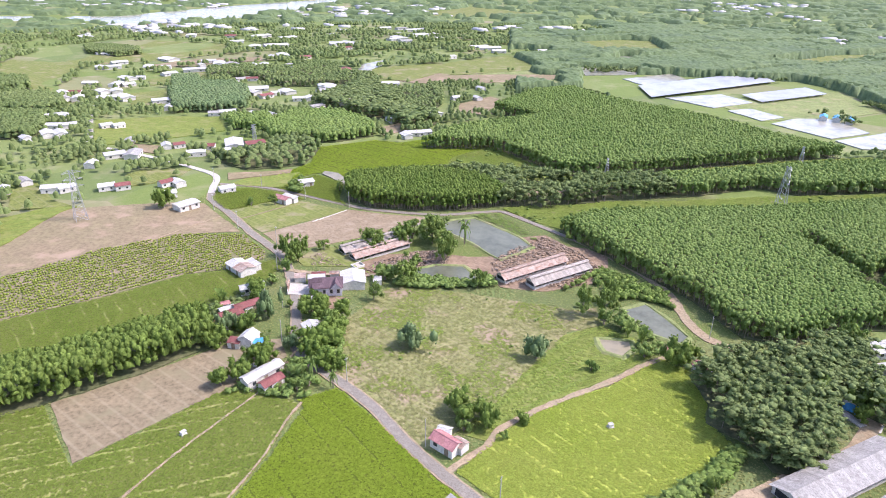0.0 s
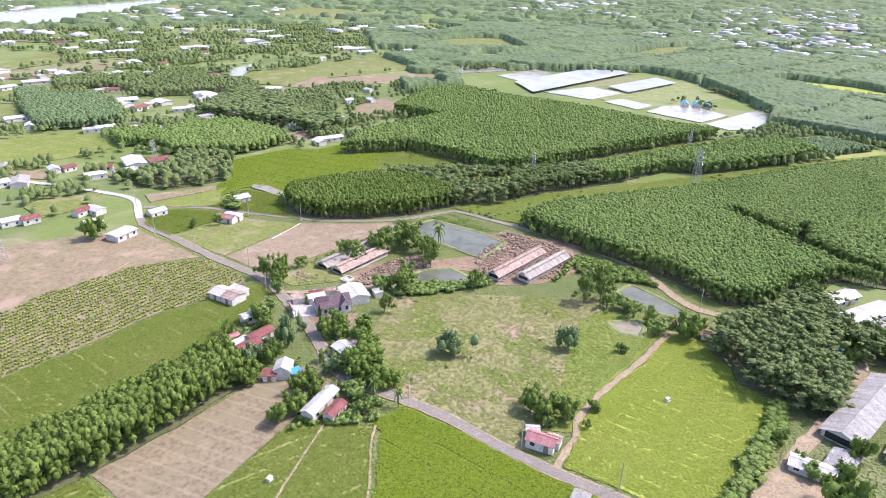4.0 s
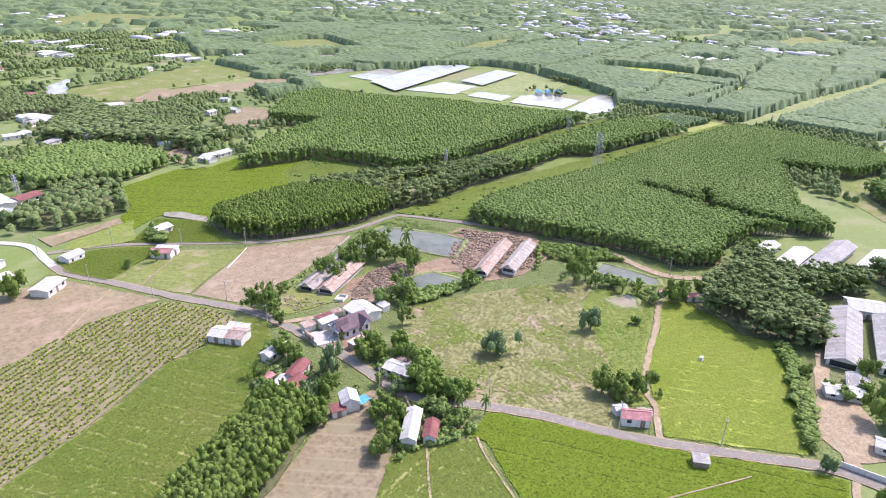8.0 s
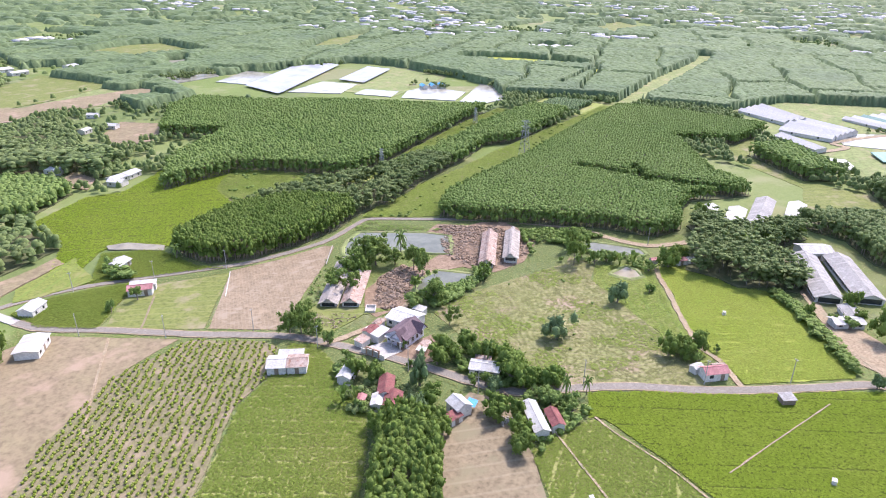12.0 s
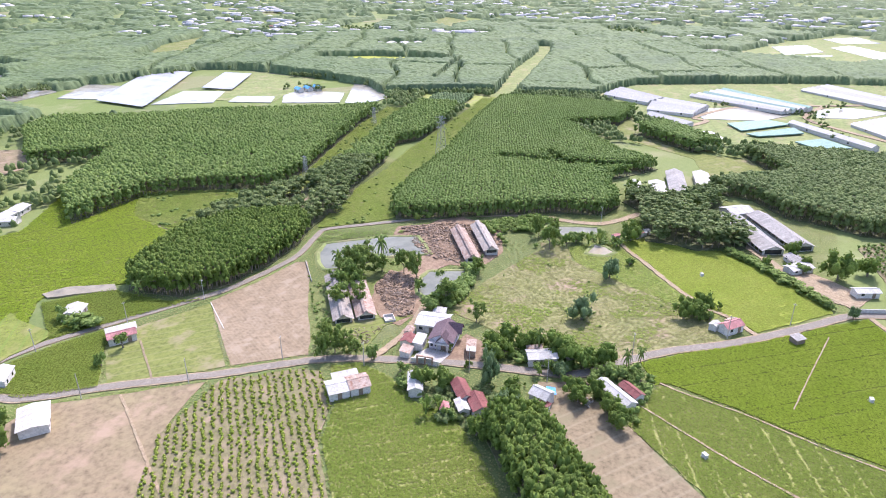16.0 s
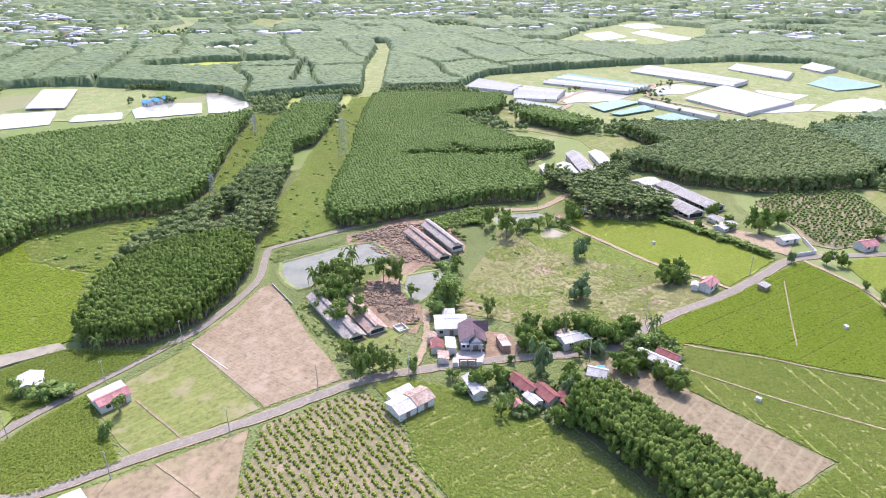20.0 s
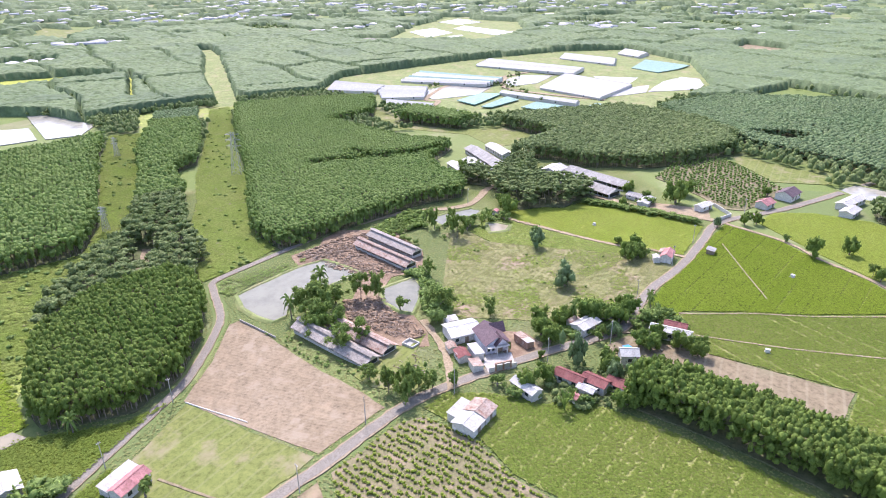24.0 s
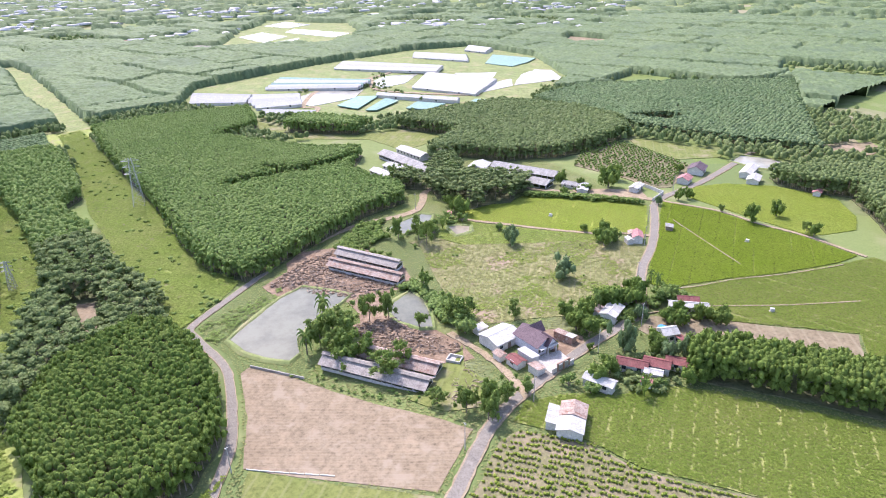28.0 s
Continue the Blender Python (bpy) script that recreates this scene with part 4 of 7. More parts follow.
sheet("field", [(-245, 508), (-224, 524), (-206, 484), (-209, 466), (-224, 461)], LAWN, "garden field beside the white houses", "field")
plantation("dark belt of trees in the village fields", [(-402, 751), (-376, 760), (-336, 736), (-323, 710), (-341, 693), (-356, 701), (-380, 709)], kinds=DOME, mat=LEAF_DARK, spacing=2.5, size=1.6, height=6.5, low=1.0, jitter=0.4, trunks=False, keep=0.97)
plantation("dark trees behind the village", [(-223, 617), (-190, 634), (-154, 622), (-127, 660), (-104, 647), (-102, 613), (-64, 592), (-58, 558), (-85, 552), (-137, 546), (-178, 589), (-210, 581)], kinds=DOME, mat=LEAF_DARK, spacing=2.5, size=1.6, height=6.5, low=1.0, jitter=0.4, trunks=False, keep=0.5)
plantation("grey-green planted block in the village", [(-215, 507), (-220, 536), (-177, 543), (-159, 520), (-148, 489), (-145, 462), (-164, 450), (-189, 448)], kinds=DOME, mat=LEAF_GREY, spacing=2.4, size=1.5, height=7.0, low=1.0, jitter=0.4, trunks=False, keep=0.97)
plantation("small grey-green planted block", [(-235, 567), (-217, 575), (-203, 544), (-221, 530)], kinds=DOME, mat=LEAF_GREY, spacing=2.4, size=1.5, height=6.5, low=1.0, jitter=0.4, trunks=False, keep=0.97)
plantation("dense young plantation block by the crop", [(-145, 424), (-120, 432), (-113, 411), (-106, 443), (-75, 443), (-50, 413), (-47, 392), (-69, 376), (-95, 379), (-107, 382), (-114, 400), (-136, 404)], kinds=DOME, mat=LEAF, spacing=2.2, size=1.4, height=7.0, low=1.0, jitter=0.4, trunks=False, keep=0.97)
plantation("dark wood left of the lane", [(-324, 477), (-301, 489), (-279, 477), (-263, 450), (-263, 436), (-297, 433)], kinds=DOME, mat=LEAF_DARK, spacing=2.5, size=1.6, height=6.5, low=1.0, jitter=0.4, trunks=False, keep=0.97)
plantation("green wood beside the village street", [(-290, 422), (-266, 427), (-244, 393), (-239, 370), (-256, 367)], kinds=DOME, mat=LEAF_DARK, spacing=2.5, size=1.6, height=6.5, low=1.0, jitter=0.4, trunks=False, keep=0.97)
plantation("garden trees round the workshop", [(-143, 345), (-140, 356), (-128, 341), (-116, 329), (-103, 321), (-77, 331), (-74, 363), (-88, 376), (-99, 371), (-104, 354), (-119, 338), (-131, 346)], kinds=DOME, mat=LEAF_DARK, spacing=2.5, size=1.6, height=7.0, low=1.0, jitter=0.4, trunks=False, keep=0.5)
plantation("small grove at the field edge", [(-370, 551), (-345, 546), (-325, 515), (-339, 501)], kinds=DOME, mat=LEAF_DARK, spacing=2.5, size=1.6, height=7.0, low=1.0, jitter=0.4, trunks=False, keep=0.97)
plantation("palms and trees along the creek", [(-47, 522), (-4, 554), (-5, 485), (-22, 440), (-41, 466)], kinds=DOME, mat=LEAF_DARK, spacing=2.5, size=1.6, height=7.0, low=1.0, jitter=0.4, trunks=False, keep=0.5)
for outline in ([(-225, 345), (-200, 358), (-177, 347), (-175, 337), (-189, 335), (-202, 312)],
                [(-158, 325), (-139, 333), (-131, 322), (-153, 317)]):
    pts = grid_in(outline, 3.6, 4.2, 30, 0.3, rng, (), 0.75)
    v, f = scatter(pts, COARSE, 1.2, 2.8, 0.0, rng)
    tagged(new("garden_trees", soup("garden_trees", v, f, LEAF_DARK)), "rows of small garden trees on dry soil", "orchard", kind="stuff")

# ---------------------------------------------------------------- pond farm
for outline, mat_, text in (
        ([(323, 153), (348, 122), (335, 86), (306, 105), (296, 143)], PALE_WATER, "wide pale farm pond"), ([(358, 72), (378, 48), (372, 19), (339, 47), (332, 72)], PALE_WATER, "pale farm pond between sheds"),
        ([(375, -15), (395, -40), (347, -51), (318, -26), (350, -10)], LINER, "white lined farm pond"), ([(271, 16), (297, -5), (307, -38), (281, -22)], LINER, "white lined pond by the greenhouse"),
        ([(282, -24), (319, -56), (334, -82), (322, -92), (282, -73)], LINER, "long white lined pond"), ([(258, 143), (261, 135), (243, 126), (239, 135)], LINER, "small white lined pond"),
        ([(756, 94), (795, 52), (726, 38), (680, 80)], PALE_WATER, "far pale pond"), ([(674, 182), (706, 157), (672, 115), (640, 158)], PALE_WATER, "far pale pond in the woods"),
        ([(774, 27), (813, 2), (711, -45), (679, -10)], PALE_WATER, "far broad pale pond"), ([(878, 29), (926, -17), (855, -38), (828, 7)], PALE_WATER, "farthest pale pond"),
        ([(668, 81), (700, 31), (688, 32), (651, 76)], PALE_WATER, "far narrow pale pond")):
    sheet("water", outline, mat_, text + " with still surface", "pond", z=0.5, step=8, amp=1.0)
for outline in ([(284, 127), (306, 103), (299, 88), (266, 118)], [(259, 115), (289, 87), (275, 82), (255, 108)], [(250, 88), (265, 72), (247, 58), (238, 78)],
                [(239, 45), (250, 32), (235, 23), (225, 36)], [(223, 18), (230, 7), (213, 5), (207, 17)], [(384, -60), (428, -96), (383, -118), (367, -97), (355, -71)]):
    sheet("net_cover", outline, TIN_GREEN, "pale green net cover over a pond", "net cover", z=1.6, step=8, amp=0.3)
for line_ in ([(268, 150), (290, 140), (300, 148), (355, 115), (380, 60), (405, 20)], [(255, 62), (225, 55)], [(262, 20), (300, 60), (330, 78), (380, 62)]):
    ribbon("track", line_, 4.0, DIRT, "pale earth track through the pond farm", "track", z=0.6, amp=0.4)
TAKEN.append([(222, 362), (165, 440), (125, 500), (110, 530), (125, 620), (150, 640), (320, 605), (335, 560), (325, 470), (310, 420), (262, 366)])
TAKEN.append([(540, 535), (590, 550), (605, 500), (560, 485)])
# distant countryside: blocks of woods, gardens and fields that fill the land between
rng = np.random.default_rng(21)


def village(x, y):
    """1 where houses and gardens prevail, 0 where plantations do."""
    return np.clip((-(x - 90) * 0.007 + (y - 300) * 0.0005), 0, 1) + np.clip((np.hypot(x, y - 190) - 800) / 400, 0, 0.6)


def hashed(i, j, k):
    h = np.sin(i * 127.1 + j * 311.7 + k * 74.7) * 43758.5453
    return h - np.floor(h)


def cover(x, y):
    """How thickly trees stand at a place: the land is cut into blocks, each a wood, a garden or an open field with hedges."""
    a = radians(24)
    u, w = x * math.cos(a) + y * math.sin(a), -x * math.sin(a) + y * math.cos(a)
    wob = np.array([noise.noise(Vector((p * 0.012, q * 0.012, 2.0))) for p, q in zip(u, w)])
    j = np.floor((w + 14 * wob) / 58)
    su = 95 + 50 * hashed(j, 3.0, 1.0)
    k = (u + 18 * wob) / su + hashed(j, 9.0, 2.0)
    i = np.floor(k)
    h, v = hashed(i, j, 5.0), village(x, y)
    clump = np.array([noise.fractal(Vector((p * 0.022, q * 0.022, 4.0)), 0.8, 2.0, 3) for p, q in zip(x, y)])
    thick = np.where(h < 0.95 - 0.5 * np.clip(v, 0, 1), 1.0, np.where(h < 0.97, 0.2, 0.02))
    thick = np.where(v > 0.35, np.where(clump > 0.06 + 0.14 * (h > 0.6), 1.0, np.where(clump > -0.12, 0.16, 0.04)), thick)
    edge = np.minimum(np.abs((w + 14 * wob) / 58 - j), (k - i) * su / 58) * 58
    return np.where((edge < 5) & (thick < 0.5), 0.3, np.where((edge < 3.2) & (thick > 0.5) & (h < 0.6) & (v < 0.35), 0.05, thick)), h


def free_land(x, y):
    """Where no field, pond, yard or planted block lies."""
    free = np.ones(len(x), bool)
    for poly in TAKEN:
        p = np.asarray(poly)
        near = np.flatnonzero((x > p[:, 0].min()) & (x < p[:, 0].max()) & (y > p[:, 1].min()) & (y < p[:, 1].max()))
        free[near] &= ~inside(poly, x[near], y[near])
    return free


def far_trees(pitch, near, far, size, height, kinds, mat, label):
    x, y = np.meshgrid(np.arange(-700, 900, pitch), np.arange(-500, 1100, pitch))
    x, y = x.ravel() + rng.uniform(-0.45, 0.45, x.size) * pitch, y.ravel() + rng.uniform(-0.45, 0.45, y.size) * pitch
    d = np.hypot(x - 20, y - 190)
    seen = (d > near) & (d < far) & (x + 0.55 * y > -190) & (y > -0.95 * x - 330)
    x, y = x[seen], y[seen]
    free = free_land(x, y)
    x, y = x[free], y[free]
    thick, _ = cover(x, y)
    k = (rng.random(len(x)) < thick * 0.9) & ((thick < 0.5) | (d[seen][free] < 330) | (village(x, y) > 0.35))
    v, f = scatter(np.stack([x, y], 1)[k], kinds, size, height, height * 0.3, rng, 1.8)
    tagged(new("far_trees", soup("far_trees", v, f, mat)), label, "trees", kind="stuff")


def canopy(near, far, mat, label):
    """The closed roof of leaves of the distant woods: a bumpy skin of crowns that drops to the ground along each wood's edge."""
    r = near * 1.0055 ** np.arange(int(math.log(far / near) / math.log(1.0055)))
    a = np.arange(-1.35, 2.5, 0.005)
    rows_, cols_ = len(r), len(a)
    rr, aa = np.meshgrid(r, a, indexing="ij")
    rr, aa = rr + rng.uniform(-0.3, 0.3, rr.shape) * rr * 0.0055, aa + rng.uniform(-0.3, 0.3, aa.shape) * 0.005
    x, y = (20 + rr * np.cos(aa)).ravel(), (190 + rr * np.sin(aa)).ravel()
    thick, h = cover(x, y)
    wood = (thick > 0.5) & free_land(x, y) & ((village(x, y) < 0.35) | (rr.ravel() > 880))
    z = np.where(wood, 5.4 + 2.4 * hashed(np.floor(h * 97), 1.0, 3.0) + rng.uniform(-1.1, 0.7, len(x)) * np.clip(rr.ravel() / 420, 0.9, 1.7), -1.6)
    z[:cols_] = -1.6
    i = np.arange(rows_ * cols_).reshape(rows_, cols_)
    q = np.stack([i[:-1, :-1], i[1:, :-1], i[1:, 1:], i[:-1, 1:]], -1).reshape(-1, 4)
    q = q[(z[q] > 0).any(1)]
    f = np.concatenate([q[:, [0, 1, 2]], q[:, [0, 2, 3]]])
    used, f = np.unique(f, return_inverse=True)
    tagged(new("far_woods", soup("far_woods", np.stack([x, y, z], 1)[used], f.reshape(-1, 3), mat)), label, "trees", kind="stuff")


# homes of the village and of the far country stand in clearings of their own
VILLAGE = [(-102, 287, 6), (-131, 292, 6), (-126, 293, 6), (-124, 277, 4), (-198, 278, 5), (-196, 290, 4), (-177, 281, 6), (-172, 282, 6), (-179, 319, 6), (-155, 285, 7), (-148, 286, 7), (-176, 337, 10), (-167, 339, 10), (-158, 358, 7), (-152, 360, 7), (-137, 345, 7)] + [
           (-123, 365, 12), (-112, 367, 12), (-136, 359, 9), (-125, 348, 7), (-119, 349, 7), (-211, 400, 7), (-204, 401, 7), (-181, 365, 3), (-233, 376, 8), (-226, 377, 8), (-241, 395, 8), (-233, 397, 8), (-254, 421, 7), (-247, 422, 7), (-240, 366, 5), (-278, 478, 9)] + [
           (-270, 480, 9), (-291, 499, 10), (-283, 501, 10), (-292, 541, 11), (-269, 536, 10), (-260, 538, 10), (-266, 508, 11), (-257, 511, 11), (-273, 565, 14), (-263, 569, 7), (-250, 485, 12), (-240, 487, 12), (-195, 456, 7), (-209, 478, 10), (-322, 619, 11), (-312, 621, 11)] + [
           (-279, 623, 11), (-264, 625, 6), (-353, 707, 17), (-367, 709, 10), (-158, 441, 8), (-151, 444, 8), (-132, 434, 11), (-120, 439, 6), (-177, 571, 10), (-152, 514, 11), (-140, 502, 12), (-135, 512, 5), (-113, 493, 9), (-105, 495, 9), (-95, 467, 9), (-100, 526, 10)] + [
           (-91, 528, 10), (-76, 489, 10), (-67, 492, 10), (-75, 474, 9), (-104, 542, 5), (-39, 431, 6), (-24, 396, 9), (-17, 398, 9), (-27, 390, 8), (-208, 647, 16), (-187, 644, 10), (-178, 646, 10), (-222, 650, 13), (-182, 701, 10), (-173, 710, 14), (-148, 700, 13)] + [
           (-237, 664, 10), (-236, 641, 8), (-220, 776, 18), (-199, 790, 19), (-253, 819, 15), (-202, 861, 16)]
VILLAGE_N = [(190, 795, 20), (118, 647, 7), (115, 681, 8), (109, 776, 12), (50, 795, 18), (38, 802, 15), (59, 766, 11), (4, 715, 9), (6, 503, 7), (28, 542, 6), (23, 503, 6)]
spots = VILLAGE + VILLAGE_N
hr = random.Random(5)
for k in range(150):
    for _ in range(30):
        if k < 95:
            x, y = hr.uniform(-600, 0), hr.uniform(420, 1350)
        else:
            a, d = hr.uniform(-0.75, 0.95), hr.uniform(760, 1650)
            x, y = d * math.cos(a), 150 + d * math.sin(a)
        if noise.noise(Vector((x * 0.006, y * 0.006, 5))) > 0.02 and not any(inside(q, np.array([x]), np.array([y]))[0] for q in TAKEN):
            spots.append((x, y, hr.uniform(8, 20)))
            break
far_spots = []
while len(far_spots) < 800:
    a, d = hr.uniform(-0.8, 2.25), hr.uniform(760, 1900)
    x, y = d * math.cos(a), 190 + d * math.sin(a)
    if noise.noise(Vector((x * 0.004, y * 0.004, 5))) > (0.0 if a < 0.9 or a > 1.75 else 0.3) and not any(inside(q, np.array([x]), np.array([y]))[0] for q in TAKEN):
        far_spots.append((x, y))
for x, y, s in spots:
    TAKEN.append([(x - s * 0.9, y - s * 0.9), (x + s * 0.9, y - s * 0.9), (x + s * 0.9, y + s * 0.9), (x - s * 0.9, y + s * 0.9)])
for x, y in far_spots:
    TAKEN.append([(x - 13, y - 13), (x + 13, y - 13), (x + 13, y + 13), (x - 13, y + 13)])

far_trees(3.6, 190, 470, 1.9, 5.0, DOME, LEAF_DARK, "scattered dark trees between fields and gardens")
far_trees(4.4, 470, 900, 2.4, 5.5, FAR, LEAF_DARK, "distant scattered trees and hedges")
canopy(325, 2700, LEAF_FAR, "distant plantations and woods with closed canopy")

# ---------------------------------------------------------------- buildings
def gable(bm, x0, x1, w, z0, z1, over, thick=0.07):
    """Two sloping slabs over a ridge along x: half width w, eaves z0, ridge z1."""
    for s in (-1, 1):
        e = w + over
        ze = z0 - (z1 - z0) / w * over
        pts = [(x0 - over, s * e, ze), (x1 + over, s * e, ze), (x1 + over, 0, z1), (x0 - over, 0, z1)]
        v = [bm.verts.new(p) for p in pts] + [bm.verts.new((x, y, z + thick)) for x, y, z in pts]
        for f in ((0, 1, 2, 3), (4, 5, 6, 7), (0, 1, 5, 4), (1, 2, 6, 5), (3, 0, 4, 7)):
            bm.faces.new([v[i] for i in f])
    bmesh.ops.recalc_face_normals(bm, faces=bm.faces[:])
    return bm


def roof_sheets(h, x0, x1, eave_, ridge_, roof, width=1.0):
    """Overlapping roof sheets side by side from eave to ridge, each (y, z)."""
    n = max(1, round((x1 - x0) / width))
    w = (x1 - x0) / n
    (ye, ze), (yr, zr) = eave_, ridge_
    pts = [(0, ye, ze), (w * 1.03, ye, ze), (w * 1.03, yr, zr), (0, yr, zr)]
    me = mesh_from("roof_sheet", pts + [(a, b, c + 0.06) for a, b, c in pts], [(3, 2, 1, 0), (4, 5, 6, 7), (0, 1, 5, 4), (1, 2, 6, 5), (2, 3, 7, 6), (3, 0, 4, 7)] if (yr - ye) > 0 else
                   [(0, 1, 2, 3), (7, 6, 5, 4), (4, 5, 1, 0), (5, 6, 2, 1), (6, 7, 3, 2), (7, 4, 0, 3)], roof)
    for i in range(n):
        part("roof_sheet", me, roof, h, at=pose(x0 + i * w, 0, 0.012 * (i % 2)))


def house(label, x, y, length, width, angle, eave=2.9, rise=1.1, roof=TIN_WHITE, wall=PLASTER, over=0.45, kind="gable", windows=True, category="house", name="house", group=""):
    """A small building: walls, roof slopes, ridge cap, door and windows; length and ridge along its x axis."""
    eave *= 0.86
    h = new(name)
    h.matrix_basis = pose(x, y, 0, 0, 0, angle)
    tagged(h, label, category, group)
    L, W = length / 2, width / 2
    bm = bmesh.new()
    if kind == "gable":
        v = [bm.verts.new(p) for p in ((-L, -W, 0), (L, -W, 0), (L, W, 0), (-L, W, 0), (-L, -W, eave), (L, -W, eave), (L, W, eave), (-L, W, eave), (-L, 0, eave + rise), (L, 0, eave + rise))]
        for f in ((0, 1, 5, 4), (1, 2, 6, 9, 5), (2, 3, 7, 6), (3, 0, 4, 8, 7), (4, 5, 9, 8), (6, 7, 8, 9)):
            bm.faces.new([v[i] for i in f])
    else:
        v = [bm.verts.new(p) for p in ((-L, -W, 0), (L, -W, 0), (L, W, 0), (-L, W, 0), (-L, -W, eave), (L, -W, eave), (L, W, eave + rise), (-L, W, eave + rise))]
        for f in ((0, 1, 5, 4), (1, 2, 6, 5), (2, 3, 7, 6), (3, 0, 4, 7), (4, 5, 6, 7)):
            bm.faces.new([v[i] for i in f])
    part("wall", bm, wall, h)
    if kind == "gable":
        for s in (-1, 1):
            roof_sheets(h, -L - over, L + over, (s * (W + over), eave - rise / W * over + 0.02), (s * 0.02, eave + rise + 0.02), roof)
        part("ridge_cap", boxed(-L - over, L + over, -0.16, 0.16, eave + rise + 0.06, eave + rise + 0.13), roof, h)
    else:
        dz = rise / width * over
        roof_sheets(h, -L - over, L + over, (-W - over, eave - dz + 0.02), (W + over, eave + rise + dz + 0.02), roof)
    if windows:
        for s in (-1, 1):
            n = max(1, int(length // 3))
            for i in range(n):
                cx = -L + length * (i + 0.5) / n
                if s < 0 and i == n // 2:
                    part("door", boxed(cx - 0.55, cx + 0.55, s * W - 0.05, s * W + 0.05, 0.05, 2.1), WOOD, h)
                else:
                    wdw = part("window", boxed(cx - 0.65, cx + 0.65, s * W - 0.06, s * W + 0.06, 1.0, 2.2), PLASTER, h)
                    part("pane", boxed(cx - 0.55, cx + 0.55, s * W - 0.075, s * W + 0.075, 1.1, 2.1), GLASS_DARK, wdw)
    return h


def long_shed(label, x, y, length, width, angle, eave=2.4, rise=1.3, roof=TIN_FIBRE, wall=PLASTER, monitor=True, open_sides=True):
    """A long livestock shed: low side walls, posts, gable ends, two roof slopes and a raised ridge vent."""
    h = new("livestock_shed")
    h.matrix_basis = pose(x, y, 0, 0, 0, angle)
    tagged(h, label, "shed", "livestock sheds")
    L, W = length / 2, width / 2
    part("floor_slab", boxed(-L, L, -W, W, 0, 0.12), CONCRETE, h)
    for s in (-1, 1):
        y0, y1 = sorted((s * W, s * (W - 0.18)))
        part("side_wall", boxed(-L, L, y0, y1, 0.12, 0.95 if open_sides else eave), wall, h)
        if open_sides:
            n = int(length // 3)
            for i in range(n + 1):
                cx = -L + 0.15 + (length - 0.3) * i / n
                part("post", boxed(cx - 0.12, cx + 0.12, y0 - 0.02, y1 + 0.02, 0.95, eave), wall, h)
        bm = bmesh.new()
        v = [bm.verts.new((s * L - k * s * 0.16, a, b)) for k in (0, 1) for a, b in ((-W, 0.12), (W, 0.12), (W, eave), (0, eave + rise - 0.1), (-W, eave))]
        bm.faces.new(v[:5])
        bm.faces.new(v[5:])
        for i in range(5):
            bm.faces.new((v[i], v[(i + 1) % 5], v[5 + (i + 1) % 5], v[5 + i]))
        bmesh.ops.recalc_face_normals(bm, faces=bm.faces[:])
        part("gable_wall", bm, wall, h)
        # Dark panel on the solid gable stands for the shade inside a vent.
        part("vent_opening", boxed(*sorted((s * L, s * (L + 0.03))), -W * 0.8, W * 0.8, 1.1, eave - 0.1), GLASS_DARK, h)
        o, gap = 0.7, (0.45 if monitor else 0.02)
        roof_sheets(h, -L - 0.6, L + 0.6, (s * (W + o), eave - rise / W * o), (s * gap, eave + rise * (1 - gap / W)), roof, 1.1)
    if monitor:
        part("ridge_vent", gable(bmesh.new(), -L - 0.5, L + 0.5, 0.6, eave + rise + 0.25, eave + rise + 0.5, 0.25), roof, h)
    return h


def rect(a, b, c):
    """Centre, length, width and turn of a rectangle from three of its corners."""
    a, b, c = (Vector((*p, 0)) for p in (a, b, c))
    m, u = (a + c) / 2, b - a
    return m.x, m.y, u.length, (c - b).length, math.degrees(math.atan2(u.y, u.x))


long_shed("long weathered livestock shed with open sides and grey roof", -28.6, 230.5, 31, 5.2, 38)
long_shed("long livestock shed with rust-streaked roof beside the trees", -26.6, 223.3, 24, 5.2, 38, roof=TIN_RUST)
long_shed("long livestock shed with pale stained roof on churned earth", 27.5, 209.6, 29, 4.8, 34, roof=TIN_RUST)
long_shed("second livestock shed with grey roof on churned earth", 36, 205, 26, 4.8, 33, roof=TIN_FIBRE)
long_shed("long grey-roofed poultry house with white gable", 82.2, 110.6, 35.5, 8.2, 26.5, eave=3.0, rise=1.6, roof=TIN_GREY, monitor=False)
long_shed("long grey poultry house beside its twin", 89.6, 100.5, 34.5, 8.2, 28.5, eave=3.0, rise=1.6, roof=TIN_GREY, monitor=False)
house("white metal-roofed store at the end of the poultry houses", 106, 116.5, 11, 9, -50, 3.8, 1.2, TIN_WHITE)
long_shed("long white-roofed poultry house among trees", 133, 143.5, 42, 7.5, 10, eave=3.0, rise=1.5, roof=TIN_GREY, monitor=False)
house("white-roofed farm building beside the poultry house", 147, 133, 22, 7, 10, 3.2, 1.2, TIN_WHITE)
house("flat white-roofed farm store among trees", 123, 161.5, 14, 5.5, 12, 3.0, 1.0, TIN_WHITE)
house("white-roofed farm store with broad roof", 124, 151, 22, 7, 12, 2.8, 1.0, TIN_WHITE)
house("white tin-roofed half of a farmhouse beside the crop", -71.5, 205, 5, 5.8, -45, 2.7, 0.8, TIN_WHITE, over=0.3)
house("rusty tin-roofed half of a farmhouse beside the crop", -67.8, 201.2, 5, 5.8, -45, 2.9, 0.9, TIN_RUST, over=0.3)
house("lean-to with white tin roof behind the farmhouse", -66.3, 205.9, 6.5, 2.4, -45, 2.5, 0.35, TIN_WHITE, kind="shed", windows=False, over=0.2)
